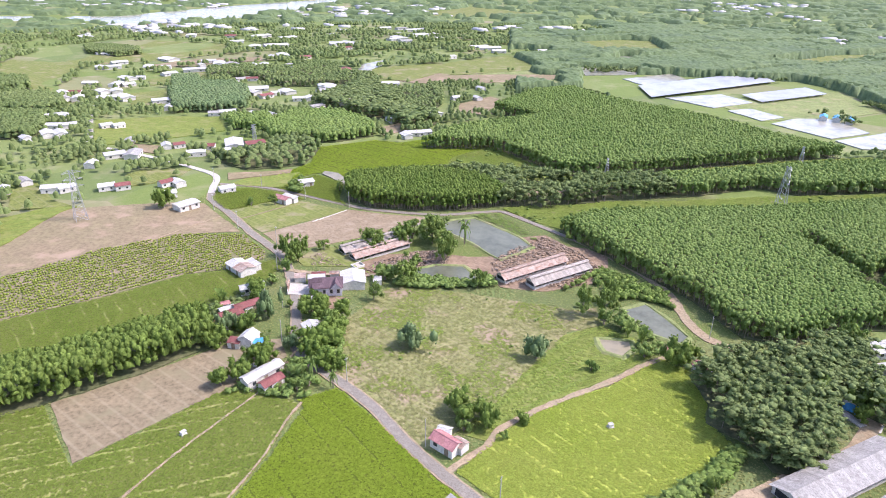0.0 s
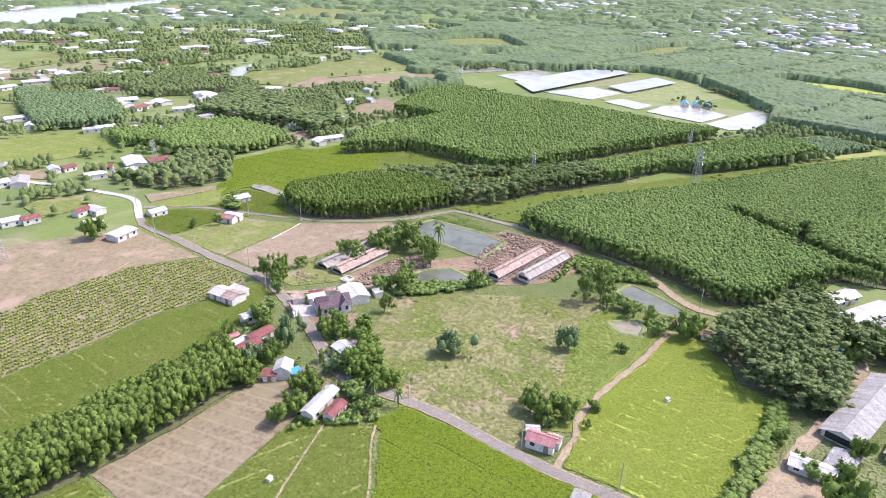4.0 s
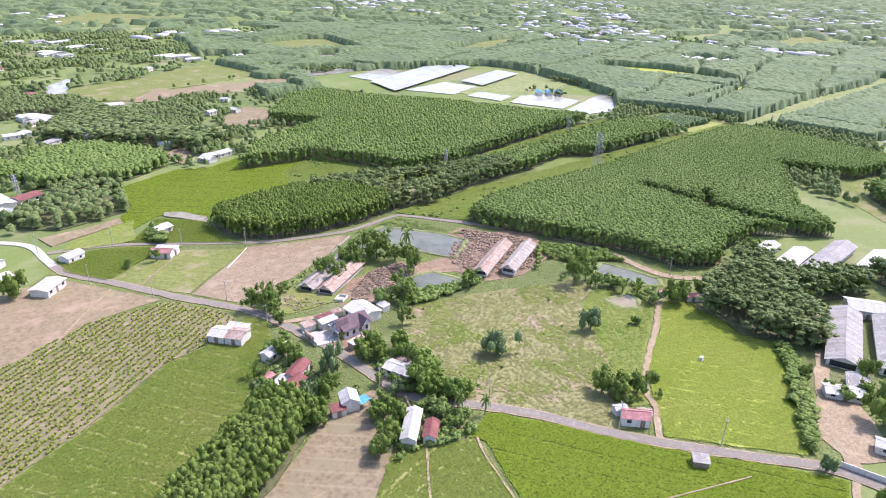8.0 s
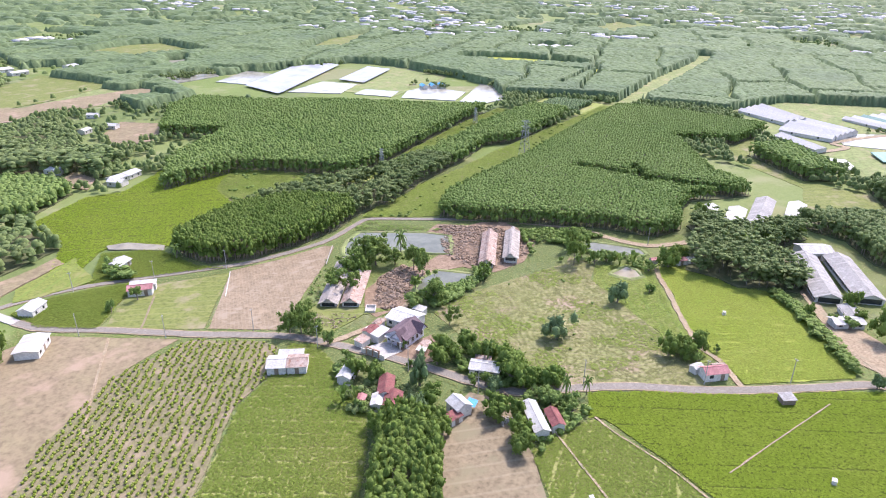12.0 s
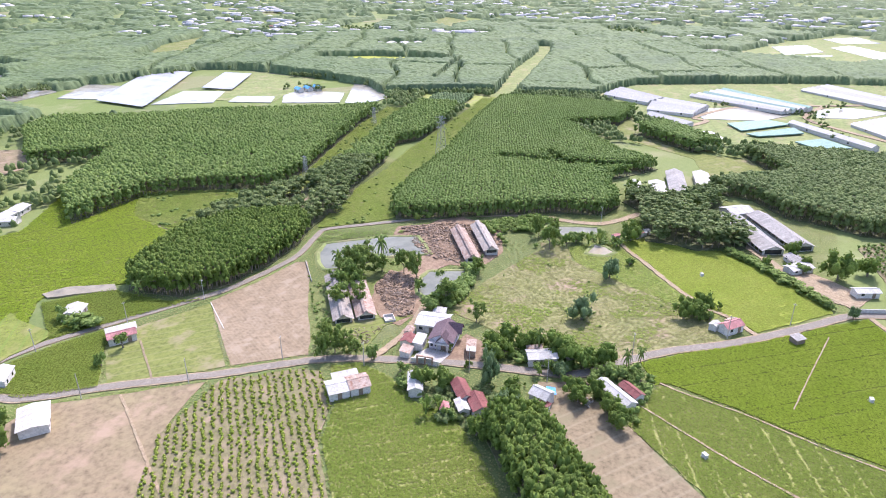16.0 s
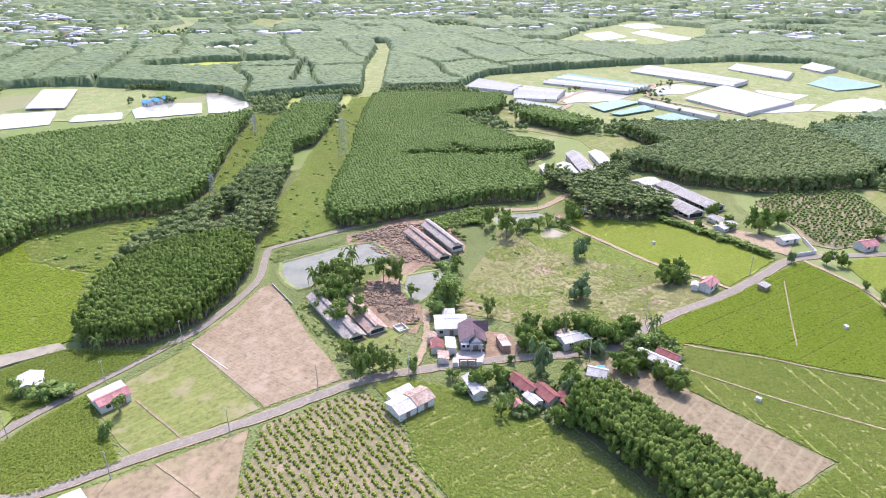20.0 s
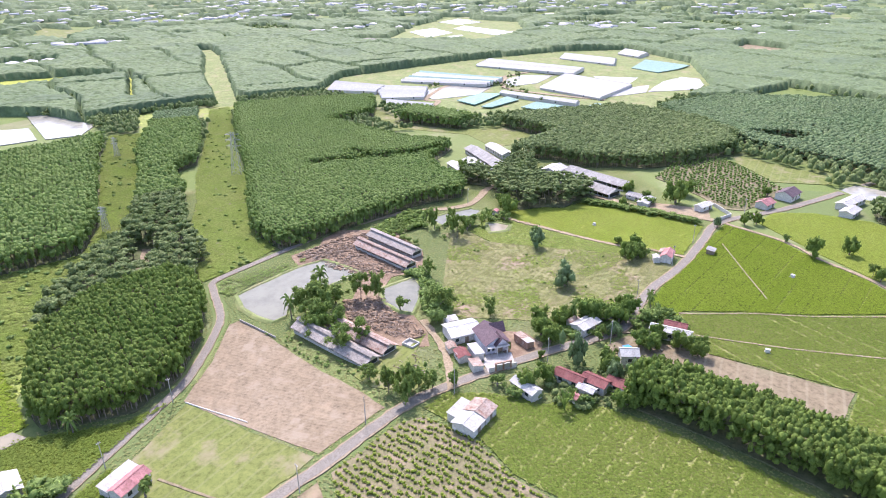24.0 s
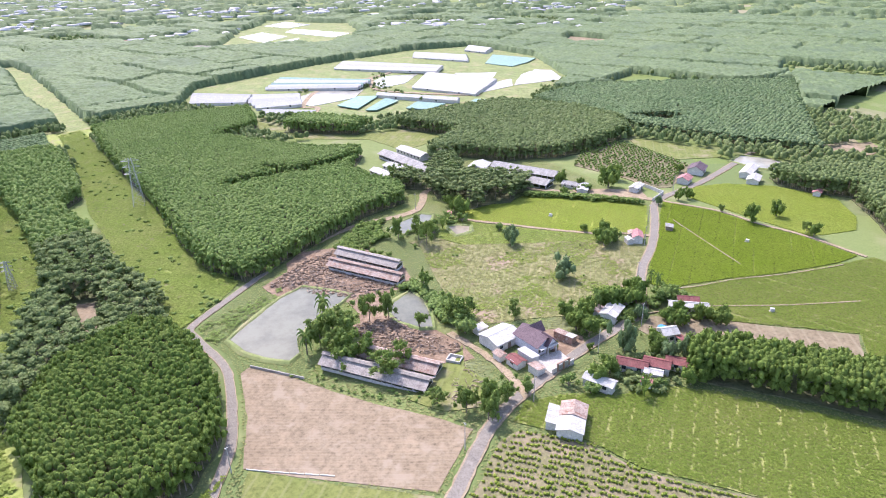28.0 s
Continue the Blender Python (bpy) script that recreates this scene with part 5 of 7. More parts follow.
house("white-roofed roadside house with a side wing", -61.6, 188, 7.6, 3.4, 26, 2.8, 0.7, TIN_WHITE, over=0.3)
house("farmhouse with a long dark red tin roof", -60, 175.8, 7.6, 3.6, 40, 2.8, 0.9, TIN_RED, over=0.3)
house("farmhouse wing with dark red tin roof", -63.2, 170.3, 6.5, 4, 38, 2.8, 0.9, TIN_RED, over=0.3)
house("rear wing with red and white tin roof", -65, 165, 5.2, 3.8, 38, 2.6, 0.8, TIN_RED, over=0.3)
house("small white-roofed annex of the farmhouse", -65.4, 173.6, 4.4, 2.6, 38, 2.4, 0.5, TIN_WHITE, over=0.2, windows=False)
house("little shack with pale red tin roof", -67.2, 177.5, 2.6, 2.2, 30, 2.0, 0.4, TIN_PINK, over=0.2, windows=False)
house("white gabled shop in the dry field", -54, 157, 4.6, 4.2, 75, 3.4, 1.1, TIN_WHITE, over=0.25)
house("purple-red lean-to beside the shop", -57.6, 155.6, 3.4, 2.4, -10, 2.2, 0.5, TIN_RED, kind="shed", over=0.2)
house("long white-roofed house among trees", -46, 140.4, 11, 3.4, 51, 3.2, 0.7, TIN_WHITE, over=0.3)
house("small house with rust-red striped tin roof", -42.8, 137, 6, 2.9, 51, 2.7, 0.7, TIN_RED, over=0.3)
house("white-roofed house in a fruit garden", -36.8, 162, 7.6, 4.6, -62, 3.0, 0.7, TIN_WHITE, over=0.35)
house("back wing with rusty striped roof in the garden", -34.4, 164.6, 4.2, 2.4, -62, 2.5, 0.4, TIN_RUST, over=0.2, kind="shed")
house("roadside house with faded red roof", 1.6, 115.4, 6.4, 3.6, -40, 2.9, 1.0, TIN_PINK, over=0.3)
house("brown-roofed back room of the roadside house", 4.6, 115.2, 3.2, 2.8, -40, 2.4, 0.6, TIN_RUST, over=0.2)
house("white shack behind the roadside house", 1.2, 119.8, 3.0, 2.2, -20, 2.2, 0.4, TIN_WHITE, over=0.2, windows=False)
house("tiny roadside hut with pale tin roof", 2.8, 97.6, 3.2, 2.6, -45, 2.0, 0.3, TIN_GREY, wall=WOOD, kind="shed", windows=False, over=0.25)
house("white-roofed farmhouse by the lane", -69.5, 299, 6.5, 5.5, 30, 3, 0.9, TIN_WHITE)
house("farmhouse with faded red roof by the lane", -74, 274.5, 7.5, 3.8, -35, 3, 0.9, TIN_PINK, over=0.3)
house("white-roofed front of the farmhouse by the lane", -71.8, 277, 8, 2.6, -35, 2.6, 0.5, TIN_WHITE, kind="shed", over=0.3)
house("white-roofed farmhouse beside the road", -110.8, 263.1, 9.2, 6.2, 52, 3, 0.45, TIN_WHITE)
house("small house with red and white roofs by the grove", 66, 151.5, 4, 3, -35, 2.3, 0.6, TIN_PINK, over=0.2)
house("grey tin shack beside the small house", 69, 149, 3.4, 2.8, -35, 2.1, 0.5, TIN_WHITE, over=0.2)
house("brown hut at the end of the dirt path", 60.3, 159, 2.8, 2, -35, 2.0, 0.4, TIN_PINK, over=0.2, windows=False)
house("small bright blue metal cabin", 99.5, 133.5, 3.4, 2.4, 30, 2.4, 0.3, TIN_BLUE, TIN_BLUE, windows=False, over=0.15)
house("low white farm store by the dirt yard", 55.5, 95, 9, 4.5, -48, 2.4, 0.6, TIN_WHITE)
house("grey sheet-roofed store near the poultry houses", 63, 95.5, 7, 5, 30, 2.2, 0.8, TIN_GREY)
house("long grey tin house by the yard", 43.5, 76, 7.5, 3.6, -65, 2.6, 0.6, TIN_WHITE)
house("farmhouse with pinkish tiled roof by the orchard", 40, 49.5, 6.5, 5, -65, 2.8, 1.2, TIN_PINK)
house("large farmhouse with purple-grey roof", 47.5, 33, 9.5, 7, -60, 3.2, 1.6, TILE_PURPLE)
house("white hall by the farm pond", 33, 14, 16, 5, -65, 3.0, 0.8, TIN_WHITE)
house("white shed beside the farm hall", 24, 22, 9, 5, -60, 2.6, 0.8, TIN_WHITE)
house("small red-roofed house at the wood edge", -2, 14, 4.5, 3, -60, 2.4, 0.7, TIN_PINK)


# ---- the new house: purple cross-gable roof, side facade with windows, tall hall behind, courtyard with gate
def new_house():
    h = new("house")
    h.matrix_basis = pose(-38.0, 190.0, 0, 0, 0, 8)
    tagged(h, "large new house with purple tiled cross-gable roof and lilac-white walls", "house")
    L, W, E, R = 4.5, 3.3, 3.4, 1.9
    bm = bmesh.new()
    v = [bm.verts.new(p) for p in ((-L, -W, 0), (L, -W, 0), (L, W, 0), (-L, W, 0), (-L, -W, E), (L, -W, E), (L, W, E), (-L, W, E), (-L, 0, E + R), (L, 0, E + R))]
    for f in ((0, 1, 5, 4), (1, 2, 6, 9, 5), (2, 3, 7, 6), (3, 0, 4, 8, 7), (4, 5, 9, 8), (6, 7, 8, 9)):
        bm.faces.new([v[i] for i in f])
    part("wall", bm, PLASTER_LILAC, h)
    part("roof", gable(bmesh.new(), -L, L, W, E + 0.02, E + R + 0.02, 0.5, 0.1), TILE_PURPLE, h, "purple tiled main roof")
    # front gable towards the road and side gable over the windows
    for name_, m in (("porch_gable", pose(-L - 0.2, -0.9, 0, 0, 0, 180)), ("side_gable", pose(2.6, -W - 0.15, 0, 0, 0, -90))):
        bm = bmesh.new()
        w_, r_ = 1.7, 2.0
        v = [bm.verts.new(m @ Vector(p)) for p in ((-1.5, -w_, E), (1.0, -w_, E), (1.0, w_, E), (-1.5, w_, E), (-2.6, 0, E + r_), (1.0, 0, E + r_))]
        for f in ((1, 2, 5), (0, 1, 5, 4), (2, 3, 4, 5), (0, 4, 3), (0, 3, 2, 1)):
            bm.faces.new([v[i] for i in f])
        part(name_, bm, PLASTER_LILAC, h)
        g = gable(bmesh.new(), -2.6, 1.1, w_, E + 0.03, E + r_ + 0.03, 0.3, 0.09)
        bmesh.ops.transform(g, matrix=m, verts=g.verts[:])
        part("gable_roof", g, TILE_PURPLE, h, "purple tiled gable")
    for i in range(4):
        cx = -3.4 + 2.25 * i
        wdw = part("window", boxed(cx - 0.55, cx + 0.55, -W - 0.1, -W + 0.05, 1.0, 2.6), PLASTER, h)
        part("pane", boxed(cx - 0.42, cx + 0.42, -W - 0.13, -W - 0.02, 1.15, 2.45), GLASS_DARK, wdw)
    part("door", boxed(-L - 0.08, -L + 0.05, -1.6, -0.2, 0.3, 2.7), WOOD, h, "brown double door")
    for y_ in (1.2, 2.5):
        wdw = part("window", boxed(-L - 0.1, -L + 0.05, y_ - 0.45, y_ + 0.45, 1.1, 2.5), PLASTER, h)
        part("pane", boxed(-L - 0.13, -L - 0.02, y_ - 0.35, y_ + 0.35, 1.2, 2.4), GLASS_DARK, wdw)
    for y_ in (-2.4, 0.6):
        part("porch_column", boxed(-L - 1.6, -L - 1.3, y_ - 0.15, y_ + 0.15, 0.2, E), PLASTER, h)
    part("porch_roof", boxed(-L - 1.9, -L + 0.2, -2.9, 0.95, E - 0.42, E - 0.24), PLASTER, h, "white flat porch roof")
    part("awning", boxed(-L - 1.5, -L + 0.2, 1.1, 3.2, E - 0.5, E - 0.34), PLASTER, h, "white flat awning")
    part("porch_step", boxed(-L - 1.9, -L, -2.8, 1.0, 0, 0.25), CONCRETE, h)
    return h


new_house()
house("broad white metal hall behind the new house", -31.4, 196.2, 9, 7.6, -80, 3.3, 1.0, TIN_BRIGHT, over=0.4)
house("white flat-roofed carport beside the new house", -42.8, 195.5, 5.4, 2.6, 10, 2.9, 0.3, TIN_BRIGHT, kind="shed", over=0.2, windows=False)
house("old house with dark red tin roof", -42.9, 199.2, 4.2, 3.2, 8, 2.3, 0.6, TIN_RED, over=0.3)
house("shed with pinkish tin roof behind the old house", -38.2, 200.9, 3.0, 2.4, 8, 2.2, 0.4, TIN_RUST, over=0.25, windows=False)
house("open shed with rusty red roof by the gate", -48.4, 197.0, 3.6, 2.8, 8, 2.2, 0.4, TIN_RUST, kind="shed", over=0.2, windows=False)
house("low white-roofed store behind the metal hall", -23.9, 197.4, 3.6, 2.6, -80, 2.2, 0.3, TIN_WHITE, kind="shed", over=0.2, windows=False)
house("little brick store with rusty roof beside the raw earth", -38.6, 181.6, 3.6, 2.4, 20, 2.4, 0.3, TIN_RUST, wall=BRICK_WALL, kind="shed", over=0.2, windows=False)
house("white-roofed end of the brick store", -41.4, 180.6, 2.2, 2.4, 20, 2.3, 0.3, TIN_WHITE, wall=BRICK_WALL, kind="shed", over=0.15, windows=False)
sheet("courtyard", [(-43, 193), (-43.4, 186), (-50.5, 187), (-51, 194.5), (-47, 194.6)], CONCRETE, "pale concrete courtyard of the new house", "courtyard", amp=0.1, z=0.3)
gate = new("garden_wall")
gate.matrix_basis = pose(-50.6, 190.5, 0, 0, 0, 98)
tagged(gate, "white courtyard wall with brown gate posts", "wall")
for x0, x1 in ((-4.0, -2.2), (2.4, 4.0)):
    part("wall_panel", boxed(x0, x1, -0.1, 0.1, 0, 1.5), PLASTER, gate)
for x0 in (-2.2, -0.1, 2.1):
    part("gate_post", boxed(x0 - 0.2, x0 + 0.2, -0.22, 0.22, 0, 2.3), BRICK_WALL, gate, "brown gate post")
part("gate_beam", boxed(-2.4, 2.3, -0.2, 0.2, 2.3, 2.6), BRICK_WALL, gate, "brown gate beam")
for x0 in (-1.95, 0.15):
    part("gate_leaf", boxed(x0, x0 + 1.7, -0.04, 0.04, 0.1, 1.9), STEEL, gate)
tank = new("concrete_tank")
tank.matrix_basis = pose(-32.4, 210.5, 0, 0, 0, 40)
tagged(tank, "open concrete tank with low walls in the yard", "tank")
part("bottom", boxed(-2, 2, -1.6, 1.6, 0, 0.15), CONCRETE, tank)
for a in ((-2, 2, -1.6, -1.4), (-2, 2, 1.4, 1.6), (-2, -1.8, -1.4, 1.4), (1.8, 2, -1.4, 1.4)):
    part("side", boxed(*a, 0.15, 0.9), PLASTER, tank)
house("small blue-walled store beside the concrete lane", 97.4, 136.3, 3.4, 2.6, 60, 2.8, 0.3, TIN_WHITE, wall=TARP_BLUE, over=0.2, windows=False)

# ---------------------------------------------------------------- trees
def limb_mesh(rng, top, r, limbs, spread):
    """A tapered trunk with a few rising limbs."""
    bm = bmesh.new()

    def tube(a, b, ra, rb, n=6):
        a, b = Vector(a), Vector(b)
        q = (b - a).to_track_quat("Z", "Y").to_matrix()
        rings = [[bm.verts.new(p + q @ Vector((k * math.cos(6.2832 * i / n), k * math.sin(6.2832 * i / n), 0))) for i in range(n)] for p, k in ((a, ra), (b, rb))]
        for i in range(n):
            bm.faces.new((rings[0][i], rings[0][(i + 1) % n], rings[1][(i + 1) % n], rings[1][i]))
    mid = (rng.uniform(-0.06, 0.06), rng.uniform(-0.06, 0.06), top * 0.55)
    tube((0, 0, 0), mid, r, r * 0.75)
    tube(mid, (mid[0] * 2, mid[1] * 2, top), r * 0.75, r * 0.35)
    for k in range(limbs):
        a = 6.283 * k / limbs + rng.uniform(-0.4, 0.4)
        z = top * rng.uniform(0.5, 0.75)
        tube((mid[0], mid[1], z), (spread * math.cos(a), spread * math.sin(a), z + top * rng.uniform(0.2, 0.4)), r * 0.45, r * 0.15, 5)
    return bm


def tree_models(label, mat, lobes, leaves, leaf, low, count=3, group="trees", squash=1.0, spread=0.75, name="tree", trunk=0.1, lobe=(0.3, 0.55)):
    """Models 1 m high and 1 m in crown radius, to be scaled: trunk with limbs, and a crown of lobes and leaf tufts."""
    rng = np.random.default_rng(len(label) * 7 + lobes)
    out = []
    for k in range(count):
        t = new(name)
        tagged(t, label, "tree" if name != "bush" else "bush", group)
        part("trunk", limb_mesh(rng, low + 0.35, trunk, 4, 0.5), BARK, t)
        v, f = crown(rng, 1, lobes, leaves, leaf, squash, spread, lobe)
        v[:, :2] /= np.percentile(np.hypot(v[:, 0], v[:, 1]), 96)
        z = v[:, 2]
        v[:, 2] = low + (z - z.min()) / (z.max() - z.min()) * (1 - low)
        part("crown", soup("crown", v, f, mat), mat, t)
        out.append(t)
    return out


def palm_model(fronds=14):
    t = new("palm_tree")
    tagged(t, "slim coconut palm with drooping fronds", "palm", "palms")
    bm = bmesh.new()
    prev = None
    for k in range(6):
        z = 0.75 * k / 5
        ring = [bm.verts.new((0.05 * math.sin(z * 3) + (0.09 - 0.04 * z) * math.cos(6.2832 * i / 6), (0.09 - 0.04 * z) * math.sin(6.2832 * i / 6), z)) for i in range(6)]
        if prev:
            for i in range(6):
                bm.faces.new((prev[i], prev[(i + 1) % 6], ring[(i + 1) % 6], ring[i]))
        prev = ring
    part("trunk", bm, BARK, t)
    bm = bmesh.new()
    rows = []
    for k in range(7):
        u = k / 6
        x, z = u, 0.2 * math.sin(u * 2.2) - 0.32 * u * u
        w = 0.17 * math.sin(math.pi * min(1, 0.12 + 0.86 * u))
        rows.append((bm.verts.new((x, -w, z - 0.06)), bm.verts.new((x, 0, z)), bm.verts.new((x, w, z - 0.06))))
    for a, b in zip(rows, rows[1:]):
        bm.faces.new((a[0], b[0], b[1], a[1]))
        bm.faces.new((a[1], b[1], b[2], a[2]))
    me = bpy.data.meshes.new("frond")
    bm.to_mesh(me)
    bm.free()
    me.materials.append(LEAF)
    for i in range(fronds):
        part("frond", me, LEAF, t, at=pose(0.04, 0, 0.76, 0, -22 + 44 * (i % 3) / 2, 360 * i / fronds + 11 * (i % 2)))
    return [t]


def banana_model():
    t = new("banana_plant")
    tagged(t, "clump of broad-leaved banana plants", "plant", "banana plants")
    part("stem", beam(bmesh.new(), (0, 0, 0), (0, 0, 0.55), 0.12, 6), LEAF_LIGHT, t)
    bm = bmesh.new()
    rows = []
    for k in range(5):
        u = k / 4
        w = 0.2 * math.sin(math.pi * min(1, 0.1 + 0.9 * u))
        rows.append((bm.verts.new((u * 0.9, -w, 0.45 * math.sin(u * 2.4))), bm.verts.new((u * 0.9, 0, 0.45 * math.sin(u * 2.4) - 0.03)), bm.verts.new((u * 0.9, w, 0.45 * math.sin(u * 2.4)))))
    for a, b in zip(rows, rows[1:]):
        bm.faces.new((a[0], b[0], b[1], a[1]))
        bm.faces.new((a[1], b[1], b[2], a[2]))
    me = bpy.data.meshes.new("leaf")
    bm.to_mesh(me)
    bm.free()
    me.materials.append(LEAF_LIGHT)
    for i in range(12):
        part("leaf", me, LEAF_LIGHT, t, at=pose(0.25 * math.cos(i * 2.4), 0.25 * math.sin(i * 2.4), 0.3 + 0.02 * i, 0, -20 + 9 * (i % 4), 137 * i))
    return [t]


def place(models, *groups):
    """Stands the models at x, y with height and crown radius; the models themselves take the first spots."""
    spots = [q for g in groups for q in g]
    for i, (x, y, h, r) in enumerate(spots):
        m = models[i % len(models)]
        at = pose(x, y, 0, 0, 0, (i * 77) % 360) @ Matrix.Diagonal((r, r, h, 1))
        if i < len(models):
            m.matrix_basis = at
        else:
            c = copy_thing(m, pose(0, 0, 0))
            c.matrix_basis = at
    for m in models[len(spots):]:
        for o in (*m.children, m):
            bpy.data.objects.remove(o)


place(tree_models("tall airy tree with thin light green foliage", LEAF_LIGHT, 26, 1300, 0.1, 0.1, group="tall trees", spread=0.95, trunk=0.05, lobe=(0.18, 0.34)), [
    (-16.6, 199.3, 11.1, 4.9), (-7.9, 233.4, 12.5, 6.2), (-8.3, 238.0, 10.5, 5.1), (-3.0, 228.6, 9.3, 5.2), (-15.8, 235.0, 10.4, 4.7), (-19.2, 230.2, 9.0, 4.6), (-28.5, 222.5, 10.4, 3.9), (-1.8, 220.6, 10.8, 3.6), (-3.2, 215.0, 11.5, 3.8), (-13.8, 200.5, 10.1, 4.2), (8.1, 197.3, 7.4, 2.9), (-53.3, 220.0, 7.9, 3.4), (-54.3, 209.5, 7.7, 3.0), (-46.5, 223.6, 4.9, 2.9), (-58.1, 217.4, 9.4, 3.3), (45.7, 180.4, 12.0, 4.0), (39.7, 180.1, 11.0, 3.7), (49.5, 187.1, 10.6, 3.5)], [
    (-50.9, 159.4, 3.1, 1.0), (111.1, 161.8, 10.0, 3.7), (-55.6, 215.4, 9.3, 3.7), (-52.7, 212.6, 8.3, 3.1), (-30.1, 228.5, 8.8, 4.6), (-19.3, 235.1, 8.0, 4.8), (-23.3, 185.7, 8.4, 3.0), (-26.3, 56.5, 5.5, 1.9)])
place(tree_models("broad dark green fruit tree with dense crown", LEAF_WOOD, 22, 1100, 0.12, 0.03, 4, group="fruit trees"), [
    (-37.4, 175.4, 7.9, 3.0), (-47.5, 179.0, 2.7, 1.1), (-41.7, 174.6, 6.5, 3.3), (-32.8, 167.7, 6.5, 3.0), (-32.2, 157.1, 7.9, 4.4), (-35.2, 154.9, 8.1, 4.4), (-31.4, 149.6, 4.6, 2.6), (-60.1, 186.8, 6.5, 3.2), (-58.3, 181.7, 5.9, 2.5), (-62.5, 157.1, 6.8, 3.1), (-62.7, 154.7, 5.3, 2.4), (-72.0, 167.2, 5.6, 3.0), (-72.3, 164.0, 6.5, 2.9), (-47.6, 150.7, 5.6, 3.2), (-50.4, 148.3, 5.5, 2.6), (-51.9, 140.8, 6.4, 3.1), (-55.9, 137.6, 6.3, 2.7), (4.2, 128.7, 7.3, 3.3)], [
    (5.8, 124.2, 6.1, 2.9), (60.2, 153.3, 8.8, 4.2), (24.7, 69.3, 6.0, 2.0), (23.9, 64.6, 5.6, 2.3), (-8.2, 64.1, 8.3, 3.1), (53.3, 82.8, 11.1, 5.1), (61.1, 73.0, 8.4, 4.1), (68.4, 96.3, 7.4, 3.0), (51.4, 40.2, 5.1, 2.5), (-120.3, 262.9, 10.0, 4.4), (18.9, 125.2, 3.4, 1.7), (9.2, 126.7, 5.8, 2.7), (10.8, 123.2, 7.0, 2.6), (63.8, 154.4, 7.1, 2.6), (71.3, 152.8, 5.7, 2.8), (-37.3, 172.1, 5.2, 2.7), (-30.6, 173.9, 6.3, 3.0), (-30.6, 165.8, 5.2, 3.3)], [
    (-30.8, 159.8, 6.7, 3.2), (-35.1, 150.8, 6.6, 3.2), (-30.4, 145.8, 6.5, 3.2), (-26.9, 146.2, 4.9, 2.3), (-56.7, 164.5, 6.6, 3.0), (-46.8, 145.3, 6.3, 2.5), (98.0, 130.9, 5.0, 2.3), (109.5, 131.6, 8.2, 3.1), (113.8, 129.4, 8.2, 3.1), (122.7, 127.2, 8.3, 3.3), (102.5, 133.8, 9.1, 3.0), (99.4, 136.8, 9.1, 3.5), (91.2, 139.1, 9.0, 4.2), (55.1, 105.3, 4.8, 2.0), (60.6, 91.9, 4.9, 2.1), (-9.3, 50.6, 7.6, 2.8), (-29.5, 56.2, 6.2, 2.1)])
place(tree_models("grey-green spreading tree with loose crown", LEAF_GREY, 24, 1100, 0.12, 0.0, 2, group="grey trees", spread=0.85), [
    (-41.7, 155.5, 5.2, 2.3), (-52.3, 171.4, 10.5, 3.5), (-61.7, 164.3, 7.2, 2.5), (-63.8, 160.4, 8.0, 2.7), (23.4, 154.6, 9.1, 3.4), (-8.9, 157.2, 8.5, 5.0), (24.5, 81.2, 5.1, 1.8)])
place(tree_models("small round light green tree", LEAF_LIGHT, 7, 260, 0.22, 0.25, 2, group="small trees"), [
    (-43.3, 160.6, 3.8, 2.1), (-12.4, 209.8, 5.8, 2.7), (-76.7, 271.5, 5.5, 2.5), (-41.1, 158.7, 4.2, 1.8), (-42.6, 186.1, 3.1, 1.0), (-49.6, 162.6, 1.6, 0.5)])
place(tree_models("leafy green bush near the houses", LEAF, 9, 360, 0.2, 0.0, 3, group="bushes", name="bush"), [
    (-21.9, 201.0, 5.7, 3.9), (-38.7, 164.3, 2.5, 1.6), (-57.0, 193.9, 3.7, 2.7), (-62.4, 191.4, 2.9, 2.1), (-69.1, 175.6, 3.5, 2.2), (-36.2, 144.2, 4.1, 3.6), (-37.3, 141.6, 5.3, 2.8), (-33.6, 137.9, 4.3, 2.8), (-36.1, 135.9, 3.9, 2.6), (-54.8, 204.3, 5.0, 1.7), (5.5, 121.4, 4.1, 1.9), (52.5, 157.3, 4.4, 3.5), (6.1, 64.8, 3.2, 1.2), (-72.3, 300.6, 5.6, 2.9), (-73.9, 293.5, 4.9, 4.1), (-71.2, 289.6, 3.7, 4.1), (-86.1, 269.4, 5.1, 1.8), (45.1, 174.8, 5.9, 2.9)], [
    (50.0, 172.5, 4.7, 3.4), (37.0, 150.0, 3.9, 2.0), (14.5, 119.1, 2.8, 1.2), (-38.5, 147.0, 2.5, 2.1), (-36.4, 138.7, 3.2, 2.2), (55.0, 98.6, 3.3, 2.1), (54.6, 93.6, 3.8, 2.3)])
place(palm_model(), [
    (-32.6, 164.1, 7.2, 1.6), (-32.9, 139.9, 7.0, 1.5), (-9.2, 242.2, 7.8, 2.6), (4.3, 232.7, 9.7, 2.6), (-27.2, 137.1, 5.1, 1.4), (-52.2, 291.2, 5.6, 2.2)])
place(banana_model(), [
    (-69.9, 181.1, 4.6, 1.9), (-67.9, 178.6, 4.5, 1.5), (50.4, 167.5, 5.1, 2.5), (53.3, 163.9, 5.5, 2.5)])

# ---------------------------------------------------------------- weeds, brush and debris
rng = np.random.default_rng(33)


